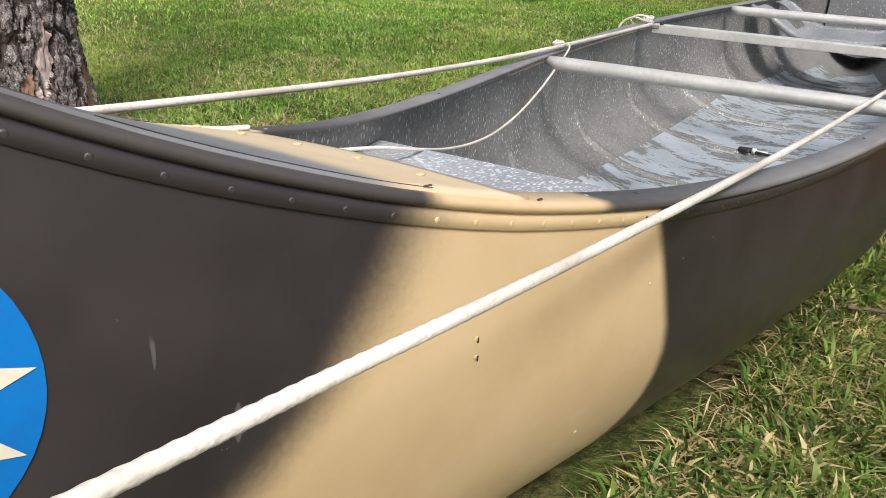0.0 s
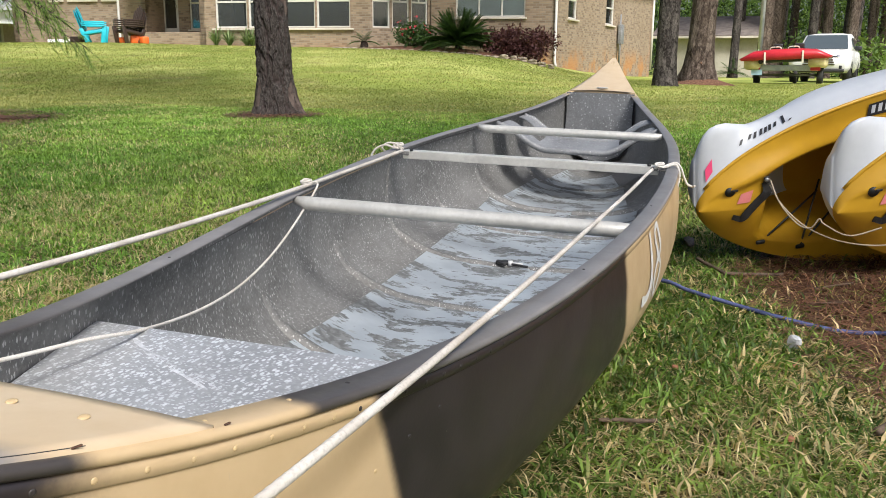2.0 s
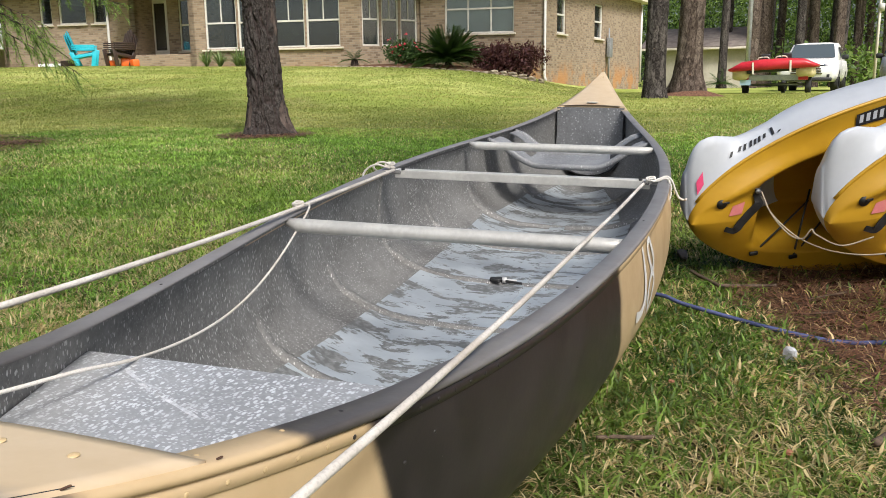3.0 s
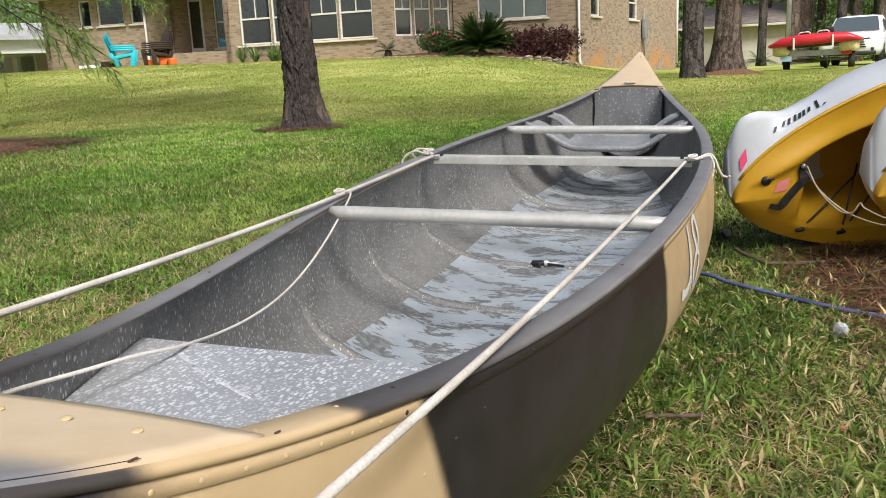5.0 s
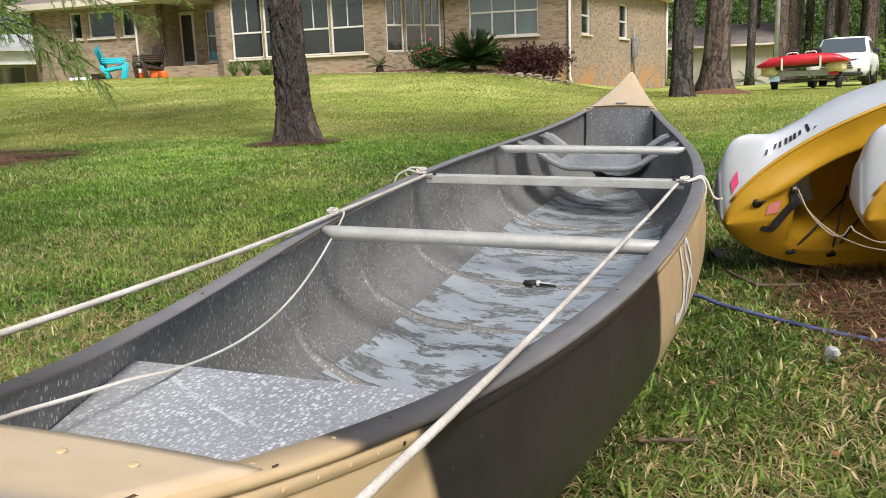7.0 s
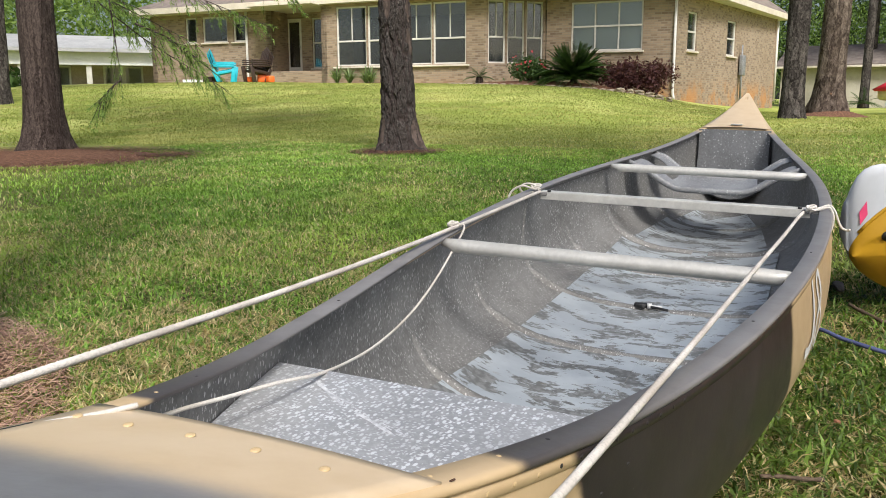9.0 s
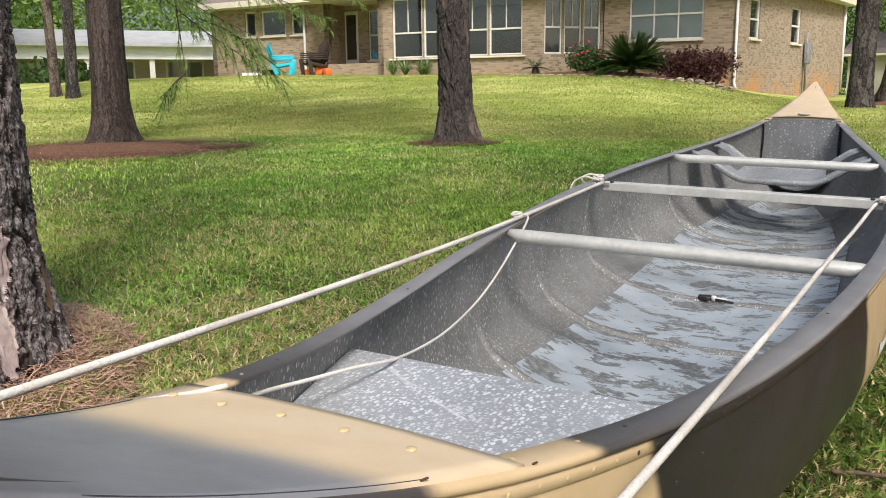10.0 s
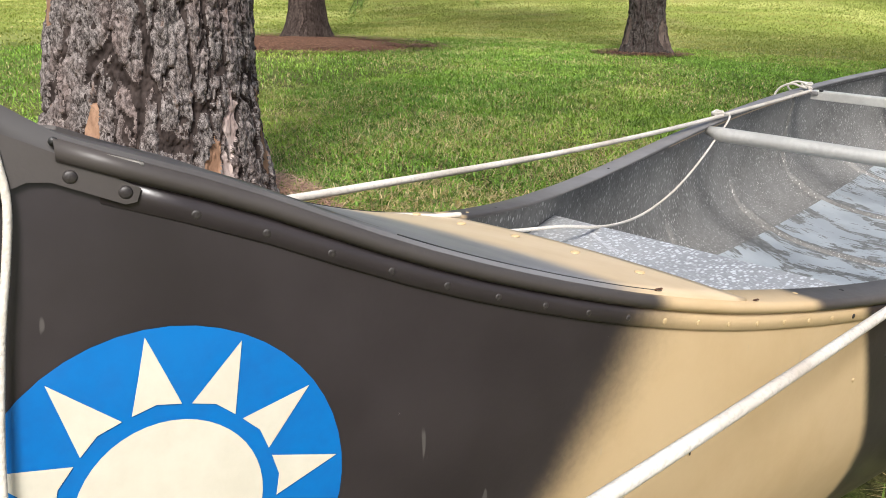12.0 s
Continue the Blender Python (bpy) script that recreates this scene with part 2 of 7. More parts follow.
HULL, RAIL, DECK = hull_paint(), rail_paint(), deck_paint()
INSIDE = bare_metal("inside_metal", (0.215, 0.211, 0.20), (0.62, 0.615, 0.59), 140.0, (1, 1, 0.45), 0.8, 0.55)
BULKHEAD = bare_metal("bulkhead_metal", (0.20, 0.205, 0.21), (0.50, 0.51, 0.51), 70.0, (1, 1, 1), 0.5)
SEAT_METAL = bare_metal("seat_metal", (0.27, 0.275, 0.28), (0.5, 0.51, 0.51), 80.0, (1, 1, 1), 0.4)
SCRAPE = simple("scraped_paint", (0.74, 0.75, 0.75), (0.55, 0.56, 0.57), 60.0, 0.5)
PLATE, FLOOR = plate_paint(), floor_paint()
THWART = simple("thwart_metal", (0.66, 0.65, 0.60), (0.54, 0.53, 0.49), 14.0, 0.42, 0.25, 0.2, 0.002)
ROPE = rope_material("rope_white", (0.73, 0.69, 0.625), (0.52, 0.465, 0.40))
CORD = rope_material("cord_white", (0.73, 0.695, 0.635), (0.55, 0.50, 0.43), 420.0)
TAN_ROPE = rope_material("rope_tan", (0.50, 0.43, 0.33), (0.28, 0.22, 0.15), 340.0)
BLUE_ROPE = rope_material("rope_blue", (0.105, 0.125, 0.26), (0.05, 0.06, 0.13), 300.0)
RIVET_DARK = simple("rivet_dark", DARK, (0.06, 0.055, 0.05), 90.0, 0.4)
RIVET_TAN = simple("rivet_tan", (0.60, 0.45, 0.25), (0.52, 0.37, 0.19), 90.0, 0.4)
RUST = simple("rust", (0.05, 0.024, 0.013), (0.13, 0.06, 0.03), 200.0, 0.8)
BLACK = simple("black_rubber", (0.012, 0.012, 0.012), (0.03, 0.03, 0.03), 30.0, 0.5)
BLUE = simple("blue_paint", (0.002, 0.150, 0.46), (0.003, 0.125, 0.41), 12.0, 0.42, 0.0, 0.05)
CREAM = simple("cream_paint", (0.64, 0.60, 0.50), (0.58, 0.54, 0.44), 12.0, 0.5, 0.0, 0.05)
WHITE = simple("white_paint", (0.78, 0.78, 0.76), (0.68, 0.68, 0.66), 5.0, 0.5)

# ---- the ground ----
HOUSE_AT = Vector((-4.064, 27.559, 0.751))
HOUSE_U = Vector((-0.99955, -0.03, 0))
HOUSE_V = Vector((-0.03, 0.99955, 0))
PROFILE = ((-400, -1.2), (-12, -0.6), (-4, -0.22), (0, -0.045), (2.5, 0.065), (5, 0.165), (7.5, 0.235), (11, 0.30), (15, 0.36), (20, 0.45), (29, 0.60), (60, 0.8), (400, 1.2))
FACADE = ((-30, 0.32), (-5, 0.33), (-2, 0.42), (-0.6, 0.62), (0.6, 0.92), (2, 1.10), (4, 1.22), (7, 1.30), (11, 1.36), (14.5, 1.44), (21, 1.46), (45, 1.2))
NEAR_TREE = (-1.53, 1.0)


def table(rows, v):
    v = min(max(v, rows[0][0]), rows[-1][0])
    for (a, fa), (b, fb) in zip(rows, rows[1:]):
        if v <= b:
            return lerp(fa, fb, (v - a) / (b - a))
    return rows[-1][1]


def ground_z(x, y):
    z = (table(PROFILE, y - 0.5) + table(PROFILE, y) + table(PROFILE, y + 0.5)) / 3
    z += -0.046 * math.tanh(x / 2.0) * (1 - sstep((abs(y) - 4) / 8))
    u = (x - HOUSE_AT.x) * HOUSE_U.x + (y - HOUSE_AT.y) * HOUSE_U.y
    v = (x - HOUSE_AT.x) * HOUSE_V.x + (y - HOUSE_AT.y) * HOUSE_V.y
    z = lerp(z, table(FACADE, u), sstep((v + 19) / 17))
    dx, dy = x - NEAR_TREE[0], y - NEAR_TREE[1]
    z += 0.10 * math.exp(-(dx * dx + dy * dy) / 0.28)
    if math.hypot(x, y) < 14:
        z += 0.012 * noise.noise((x * 2.1, y * 2.1, 0)) * (0.25 if -0.8 < x < 0.9 and -0.6 < y < 5.6 else 1.0)
    return z


def steps(lo, hi, fine_lo, fine_hi, d, grow):
    out = list(np.arange(fine_lo, fine_hi + d / 2, d))
    s, v = d, fine_hi
    while v < hi:
        s *= grow
        v += s
        out.append(v)
    s, v = d, fine_lo
    while v > lo:
        s *= grow
        v -= s
        out.insert(0, v)
    return out


def bare_spot(n, p, cx, cy, rx, ry, edge=0.35):
    """1 inside an uneven patch round (cx, cy)."""
    x, y, z = n.xyz(p)
    dx = n.calc("DIVIDE", n.calc("SUBTRACT", x, cx), rx)
    dy = n.calc("DIVIDE", n.calc("SUBTRACT", y, cy), ry)
    d = n.calc("SQRT", n.calc("ADD", n.calc("MULTIPLY", dx, dx), n.calc("MULTIPLY", dy, dy)))
    d = n.calc("ADD", d, n.calc("MULTIPLY", n.calc("SUBTRACT", n.noise(3.0, 5.0, 0.65, p), 0.5), 0.7))
    return n.ramp(d, 1.0 - edge, 1.0 + edge, 1.0, 0.0)


BEDS = ((-1.80, 0.74, 0.76, 0.66), (1.75, 2.75, 1.08, 1.35), (-6.35, 5.45, 1.55, 1.15), (-3.34, 7.05, 0.42, 0.40), (0.55, 19.7, 0.75, 0.5))


def lawn():
    n = Nodes("lawn")
    p = n.world()
    big, mid, fine = n.noise(0.35, 4.0, 0.6, p), n.noise(2.4, 5.0, 0.65, p), n.noise(38.0, 4.0, 0.7, p)
    green = n.mix(n.ramp(mid, 0.3, 0.7), (0.19, 0.24, 0.042), (0.31, 0.36, 0.076))
    green = n.mix(n.ramp(big, 0.45, 0.68), green, (0.46, 0.48, 0.15))
    straw = n.mix(n.ramp(fine, 0.4, 0.6), (0.30, 0.24, 0.10), (0.16, 0.13, 0.055))
    dry = n.ramp(n.calc("ADD", n.calc("MULTIPLY", n.noise(1.1, 5.0, 0.6, p), 0.6), n.calc("MULTIPLY", fine, 0.4)), 0.50, 0.60)
    c = n.mix(n.calc("MULTIPLY", dry, n.ramp(n.noise(0.5, 3.0, 0.5, p), 0.45, 0.62, 0.05, 0.8)), green, straw)
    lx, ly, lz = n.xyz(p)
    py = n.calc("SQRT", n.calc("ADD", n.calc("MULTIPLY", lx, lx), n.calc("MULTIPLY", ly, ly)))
    # dark specks paint in the shade between blades, weaker far off
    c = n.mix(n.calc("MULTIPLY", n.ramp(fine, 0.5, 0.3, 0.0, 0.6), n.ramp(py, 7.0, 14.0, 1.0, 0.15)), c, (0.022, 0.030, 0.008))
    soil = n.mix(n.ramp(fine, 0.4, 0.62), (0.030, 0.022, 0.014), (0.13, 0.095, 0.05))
    # near ground coloured dark green, as shaded under the blades
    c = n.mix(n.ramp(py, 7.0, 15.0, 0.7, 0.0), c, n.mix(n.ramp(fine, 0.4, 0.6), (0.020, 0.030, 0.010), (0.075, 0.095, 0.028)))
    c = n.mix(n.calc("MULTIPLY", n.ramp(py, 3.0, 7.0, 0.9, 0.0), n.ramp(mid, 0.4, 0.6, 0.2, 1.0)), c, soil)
    needles = n.noise(1.0, 3.0, 0.6, n.stretch(140, 22, 60, p, 0.7))
    litter = n.mix(n.ramp(needles, 0.4, 0.6), (0.045, 0.020, 0.012), (0.16, 0.075, 0.042))
    # paler litter by the near pine, with its sun patches in the colour
    pale = n.mix(n.ramp(needles, 0.4, 0.6), (0.27, 0.155, 0.110), (0.62, 0.45, 0.35))
    for k, spot in enumerate(BEDS):
        c = n.mix(bare_spot(n, p, *spot), c, pale if k == 0 else litter)
    return n.done(c, 0.9, 0.0, n.bump(fine, 0.7, 0.03), Specular_IOR_Level=0.15)


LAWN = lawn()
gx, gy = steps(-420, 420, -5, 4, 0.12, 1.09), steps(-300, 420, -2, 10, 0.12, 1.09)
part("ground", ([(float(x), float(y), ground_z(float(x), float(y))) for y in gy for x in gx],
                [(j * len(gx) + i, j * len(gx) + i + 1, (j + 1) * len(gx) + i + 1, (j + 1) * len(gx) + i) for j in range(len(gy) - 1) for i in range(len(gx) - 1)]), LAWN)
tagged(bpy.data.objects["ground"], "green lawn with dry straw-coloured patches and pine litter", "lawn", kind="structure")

# ---- the canoe ----
CANOE = Matrix(((0.99973, 0.00045, 0.02308, 0), (0.00045, 0.99923, -0.03928, 0), (-0.02308, 0.03928, 0.99896, 0), (0, 0, 0, 1)))
YC = 2.47
canoe = thing("canoe", "aluminium canoe painted in tan and dark camouflage, lying on grass", "canoe", CANOE)
RAKE = ((0.02, 0.0), (0.06, 0.06), (0.12, 0.12), (0.2, 0.155), (0.3, 0.165), (0.4, 0.14), (0.5, 0.085), (0.56, 0.045), (0.625, 0.0))


def hull_b(e):
    return 0.445 * (1 - e ** 2.03)


BOW_RISE = ((0.70, 0.0), (0.80, 0.003), (0.842, 0.0065), (0.873, 0.0102), (0.898, 0.0125), (0.922, 0.0148), (0.936, 0.0160), (0.951, 0.0148), (0.966, 0.0095), (0.982, 0.002), (1.0, 0.0))


def hull_sheer(e, aft=False):
    return 0.333 + (0.238 * e ** 5.0 if aft else 0.298 * e ** 5.0 + table(BOW_RISE, e))


def hull_point(y, f, inset=0.0):
    """A place on the starboard side: y is the station along the sheer, f goes from the keel, 0, to the gunwale, 1."""
    e = min(abs(y - YC) / 2.50, 1.0)
    zk, zs = -0.025 + 0.045 * e ** 8, hull_sheer(e, y > YC)
    k = e ** 1.5
    kb = e ** 3 if y > YC else k
    f0, c = lerp(0.55, 0.75, k), lerp(1.037, 1.03, k)
    if f < f0:
        g = max(f / f0, 0.0)
        w = c * max(1 - (1 - g) ** lerp(2.2, 1.5, kb), 0.0) ** (1 / lerp(3.2, 1.3, kb))
    else:
        q = (f - f0) / (1 - f0)
        w = c - (c - 1) * q * q
    z = zk + (zs - zk) * f
    x = max(hull_b(e) * w + 0.006 * min(f * 8, 1) - inset, 0.0)
    shift = e ** 9 * table(RAKE, z) * (1 if y < YC else -1)
    return Vector((x, y - shift, z + (inset * 0.6 if f < 0.2 else 0)))


def on_hull(y, z, proud=0.0):
    """The place on the starboard side at that y and z of the canoe, so far proud of the skin."""
    st, f = y, 0.5
    for _ in range(14):
        e = min(abs(st - YC) / 2.50, 1.0)
        zk, zs = -0.025 + 0.045 * e ** 8, hull_sheer(e)
        f = (z - zk) / (zs - zk)
        st += 0.8 * (y - hull_point(st, f).y)
        st = max(st, YC - 2.50)
    p = hull_point(st, f)
    return Vector((p.x + proud, p.y - proud * 0.5, p.z))


ST = [YC + 2.50 * math.copysign(1 - (1 - abs(q)) ** 1.5, q) for q in np.linspace(-1, 1, 121)]
FS = [0, 0.01, 0.025, 0.05, 0.08, 0.12, 0.17, 0.22, 0.28, 0.35, 0.42, 0.5, 0.58, 0.66, 0.74, 0.82, 0.9, 0.96, 1.0]


def skin(inset, flip, lo=0, hi=len(ST)):
    verts, faces = [], []
    ring = [(s, f) for s, fs in ((-1, FS[::-1]), (1, FS[1:])) for f in fs]
    for y in ST[lo:hi]:
        for s, f in ring:
            p = hull_point(y, f, inset)
            verts.append((s * p.x, p.y, p.z))
    m = len(ring)
    for j in range(len(ST[lo:hi]) - 1):
        for i in range(m - 1):
            q = (j * m + i, j * m + i + 1, (j + 1) * m + i + 1, (j + 1) * m + i)
            faces.append(q if flip else q[::-1])
    return verts, faces


part("outer_skin", skin(0.0, True), HULL, canoe)


def stem_mesh(y):
    """The rounded edge that closes the two skins at an end of the hull."""
    verts, faces, m, rows = [], [], 9, 40
    out = -1 if y < YC else 1
    for j in range(rows):
        p = hull_point(y, j / (rows - 1))
        q = hull_point(y - out * 0.01, j / (rows - 1))
        r = max(p.x, 0.002) + 0.0012
        for i in range(m):
            w = math.pi * i / (m - 1)
            verts.append((r * math.cos(w), p.y + out * (r * math.sin(w) - 0.001), p.z))
    for j in range(rows - 1):
        faces += [(j * m + i, j * m + i + 1, (j + 1) * m + i + 1, (j + 1) * m + i) if out > 0 else (j * m + i + 1, j * m + i, (j + 1) * m + i, (j + 1) * m + i + 1) for i in range(m - 1)]
    top = (rows - 1) * m
    faces.append(tuple(top + i for i in range(m)))
    return verts, faces


for y in (YC - 2.50, YC + 2.50):
    part("stem", stem_mesh(y), HULL, canoe)
part("inner_skin", skin(0.005, False, 6, len(ST) - 6), INSIDE, canoe, "bare speckled aluminium inside of the hull")


def rail_sweep(profile, y0, y1, n, side, wrap=True):
    """A strip along the gunwale; the profile is (outwards, up) from the sheer line."""
    verts, faces = [], []
    m = len(profile)
    for k in range(n):
        y = lerp(y0, y1, k / (n - 1))
        p = hull_point(y, 1.0)
        a, b = hull_point(max(y - 0.02, -0.03), 1.0), hull_point(min(y + 0.02, 4.97), 1.0)
        t = (b - a).normalized()
        o = Vector((t.y, -t.x, 0)).normalized()
        for u, v in profile:
            q = p + o * u + Vector((0, 0, v))
            verts.append((side * max(q.x, 0.001), q.y, q.z))
    for k in range(n - 1):
        for i in range(m if wrap else m - 1):
            j = (i + 1) % m
            q = (k * m + i, k * m + j, (k + 1) * m + j, (k + 1) * m + i)
            faces.append(q if side > 0 else q[::-1])
    faces.append(tuple(range(m)) if side < 0 else tuple(range(m - 1, -1, -1)))
    faces.append(tuple((n - 1) * m + i for i in (range(m) if side > 0 else range(m - 1, -1, -1))))
    return verts, faces


ROLL = [(0.002 + 0.0056 * math.cos(w), 0.0002 + 0.0056 * math.sin(w)) for w in np.linspace(-2.3, 1.57, 9)]
FLANGE = [(-0.027, 0.0060), (-0.029, 0.003), (-0.027, 0.0005), (-0.006, -0.0005), (-0.003, -0.0045)]
for side in (1, -1):
    part("gunwale", rail_sweep(ROLL + FLANGE, 0.012, 4.93, 150, side), RAIL, canoe, "dark rolled gunwale rail")
    part("doubler_strip", rail_sweep([(-0.002, -0.0045), (0.0035, -0.0045), (0.0042, -0.0190), (0.003, -0.0200), (-0.002, -0.0200)], 0.03, 4.9, 120, side), HULL, canoe)


def deck_mesh(y0, y1, crown):
    verts, faces, m, n = [], [], 15, 40
    for k in range(n):
        y = lerp(y0, y1, k / (n - 1))
        p = hull_point(y, 1.0)
        w = max(p.x + 0.002, 0.002)
        for i in range(m):
            s = -1 + 2 * i / (m - 1)
            verts.append((s * w, p.y, p.z + 0.008 + crown * (1 - s * s) * min(w / 0.15, 1)))
    for k in range(n - 1):
        for i in range(m - 1):
            faces.append((k * m + i, k * m + i + 1, (k + 1) * m + i + 1, (k + 1) * m + i))
    last = (n - 1) * m if abs(y1 - YC) < abs(y0 - YC) else 0
    for e in (0, m - 1):
        low = len(verts)
        verts += [(verts[k * m + e][0] * 0.97, verts[k * m + e][1], verts[k * m + e][2] - 0.016) for k in range(n)]
        for k in range(n - 1):
            q = (k * m + e, low + k, low + k + 1, (k + 1) * m + e)
            faces.append(q if e else q[::-1])
    base = len(verts)
    verts += [(verts[last + i][0], verts[last + i][1], verts[last + i][2] - 0.018) for i in range(m)]
    faces += [(last + i, last + i + 1, base + i + 1, base + i) for i in range(m - 1)]
    return verts, faces


for side in (1, -1):
    part("deck_seam", rail_sweep([(-0.0035, 0.0060), (-0.0027, 0.0066), (-0.0033, 0.0088), (-0.0041, 0.0084)], 0.19, 0.40, 50, side), BLACK, canoe, "dark seam between deck and gunwale")
part("bow_deck", deck_mesh(-0.028, 0.49, 0.006), DECK, canoe, "tan and dark sprayed bow deck")
part("stern_deck", deck_mesh(4.452, 4.968, 0.008), DECK, canoe, "tan stern deck")
p = hull_point(4.50, 1.0)
oval = [(0.030 * math.cos(2 * math.pi * k / 28), 4.50 + 0.022 * math.sin(2 * math.pi * k / 28)) for k in range(28)]
part("deck_plate", ([(x, y, p.z + h) for h in (0.0205, 0.0165) for x, y in oval], [tuple(range(28))] + [(k, 28 + k, 28 + (k + 1) % 28, (k + 1) % 28) for k in range(28)]), THWART, canoe, "small oval metal plate on the stern deck", smooth=False)


def dome(r, h, sides=12):
    verts, faces = [(0, 0, h)], []
    for j, (a, b) in enumerate(((0.45, 0.9), (0.8, 0.6), (1.0, 0.15), (1.0, -0.25))):
        verts += [(r * a * math.cos(2 * math.pi * k / sides), r * a * math.sin(2 * math.pi * k / sides), h * b) for k in range(sides)]
    faces += [(0, 1 + k, 1 + (k + 1) % sides) for k in range(sides)]
    for j in range(3):
        faces += [(1 + j * sides + k, 1 + (j + 1) * sides + k, 1 + (j + 1) * sides + (k + 1) % sides, 1 + j * sides + (k + 1) % sides) for k in range(sides)]
    return verts, faces


def rivet_mesh(name, r, h, material):
    me = bpy.data.meshes.new(name)
    me.from_pydata(*dome(r, h)[:1], [], dome(r, h)[1])
    me.materials.append(material)
    me.shade_smooth()
    return me


R_DARK, R_TAN, R_DECK = rivet_mesh("rivet", 0.0026, 0.0008, RIVET_DARK), rivet_mesh("rivet", 0.0026, 0.0008, RIVET_TAN), rivet_mesh("rivet", 0.0045, 0.0011, RIVET_TAN)
R_BIG = rivet_mesh("rivet", 0.0033, 0.0016, RIVET_DARK)


def stud(me, p, normal, parent, name="rivet"):
    ob = new(name, me)
    ob.parent = parent
    ob.matrix_local = Matrix.Translation(p) @ Vector(normal).to_track_quat("Z", "Y").to_matrix().to_4x4()
    return ob


y = 0.075
while y < 0.95:
    p = hull_point(y, 1.0)
    q = hull_point(y + 0.02, 1.0)
    t = (q - p).normalized()
    o = Vector((t.y, -t.x, 0))
    stud(R_TAN if 0.37 < y < 0.63 else R_DARK, p + o * 0.0040 + Vector((0, 0, -0.0140)), o, canoe)
    y += 0.036
for x, y in ((-0.145, 0.42), (-0.085, 0.42), (-0.024, 0.427), (0.041, 0.429), (0.106, 0.429)):
    p = hull_point(y, 1)
    stud(R_DECK, (x * 0.96, y, p.z + 0.0040 + 0.006 * (1 - min((x * 0.96 / (p.x + 0.002)) ** 2, 1))), (0, 0, 1), canoe)
for s, y in ((1, 0.50), (1, 0.585), (-1, 0.515), (-1, 0.56), (-1, 0.64), (1, 0.66), (1, 1.3), (-1, 1.1), (1, 1.9)):
    p = hull_point(y, 1)
    stud(R_TAN if y < 0.62 else R_DARK, (s * (p.x - 0.016), p.y, p.z + 0.0065), (0, 0, 1), canoe)
for y, z in ((0.661, 0.307), (0.72, 0.317), (0.78, 0.325), (0.60, 0.15)):
    p = on_hull(y, z, 0.0)
    stud(R_TAN if y < 0.7 else R_DARK, p, (1, -0.45, -0.1), canoe)


def outline_on_hull(pts, proud, cuts=2):
    """A flat outline in (y, z), laid on the starboard skin."""
    bm = bmesh.new()
    vs = [bm.verts.new((0, a, b)) for a, b in pts]
    es = [bm.edges.new((vs[i], vs[(i + 1) % len(vs)])) for i in range(len(vs))]
    bmesh.ops.triangle_fill(bm, use_beauty=True, edges=es)
    for _ in range(cuts):
        bmesh.ops.subdivide_edges(bm, edges=[e for e in bm.edges if e.calc_length() > 0.012], cuts=1, use_grid_fill=False)
        bmesh.ops.triangulate(bm, faces=bm.faces[:])
    for v in bm.verts:
        v.co = on_hull(v.co.y, v.co.z, proud)
    bmesh.ops.recalc_face_normals(bm, faces=bm.faces[:])
    if sum(f.normal.x for f in bm.faces) < 0:
        bmesh.ops.reverse_faces(bm, faces=bm.faces[:])
    return bm


# the sun emblem on the bow
EM_Y, EM_Z, EM_R, EM_K = 0.0232, 0.4226, 0.0974, 0.96


def ring_pts(r, n=48, a0=0.0, a1=360.0):
    return [(EM_Y + EM_K * r * math.cos(radians(a0 + (a1 - a0) * k / n)), EM_Z + r * math.sin(radians(a0 + (a1 - a0) * k / n))) for k in range(n)]


emblem = part("sun_emblem", outline_on_hull(ring_pts(EM_R), 0.0010), BLUE, canoe, "blue painted disc with a cream sun")
part("sun_disc", outline_on_hull(ring_pts(EM_R * 0.50), 0.0016), CREAM, emblem, "cream painted disc")
for k in range(12):
    a = 30 * k
    tip, w = EM_R * 0.965, 12.5
    tri = [(EM_Y + EM_K * r * math.cos(radians(b)), EM_Z + r * math.sin(radians(b))) for r, b in ((EM_R * 0.585, a - w), (EM_R * 0.60, a), (EM_R * 0.585, a + w), (tip, a))]
    part("ray", outline_on_hull([tri[0], tri[3], tri[2], tri[1]], 0.0016, 1), CREAM, emblem)

# -- inside of the canoe --
def hull_floor(x, y, lift=0.004):
    """A place on the inner skin at that x and y, lifted a little."""
    lo, hi = 0.0, 0.6
    for _ in range(24):
        mid = (lo + hi) / 2
        if hull_point(y, mid, 0.005).x < abs(x):
            lo = mid
        else:
            hi = mid
    return (x, y, hull_point(y, hi, 0.005).z + lift)


def floor_patch(corners, lift, nx=14, ny=10):
    """A thin sheet on the bottom between four corners (x, y), in order round it."""
    verts, faces = [], []
    (ax, ay), (bx, by), (cx, cy), (dx, dy) = corners
    for j in range(ny):
        for i in range(nx):
            s, t = i / (nx - 1), j / (ny - 1)
            x = lerp(lerp(ax, bx, s), lerp(dx, cx, s), t)
            y = lerp(lerp(ay, by, s), lerp(dy, cy, s), t)
            verts.append(hull_floor(x, y, lift))
    n = len(verts)
    verts += [(x, y, z - 0.006) for x, y, z in verts]
    for j in range(ny - 1):
        for i in range(nx - 1):
            q = (j * nx + i, j * nx + i + 1, (j + 1) * nx + i + 1, (j + 1) * nx + i)
            faces.append(q)
            faces.append(tuple(n + v for v in q[::-1]))
    rim = [i for i in range(nx)] + [j * nx + nx - 1 for j in range(1, ny)] + [(ny - 1) * nx + i for i in range(nx - 2, -1, -1)] + [j * nx for j in range(ny - 2, 0, -1)]
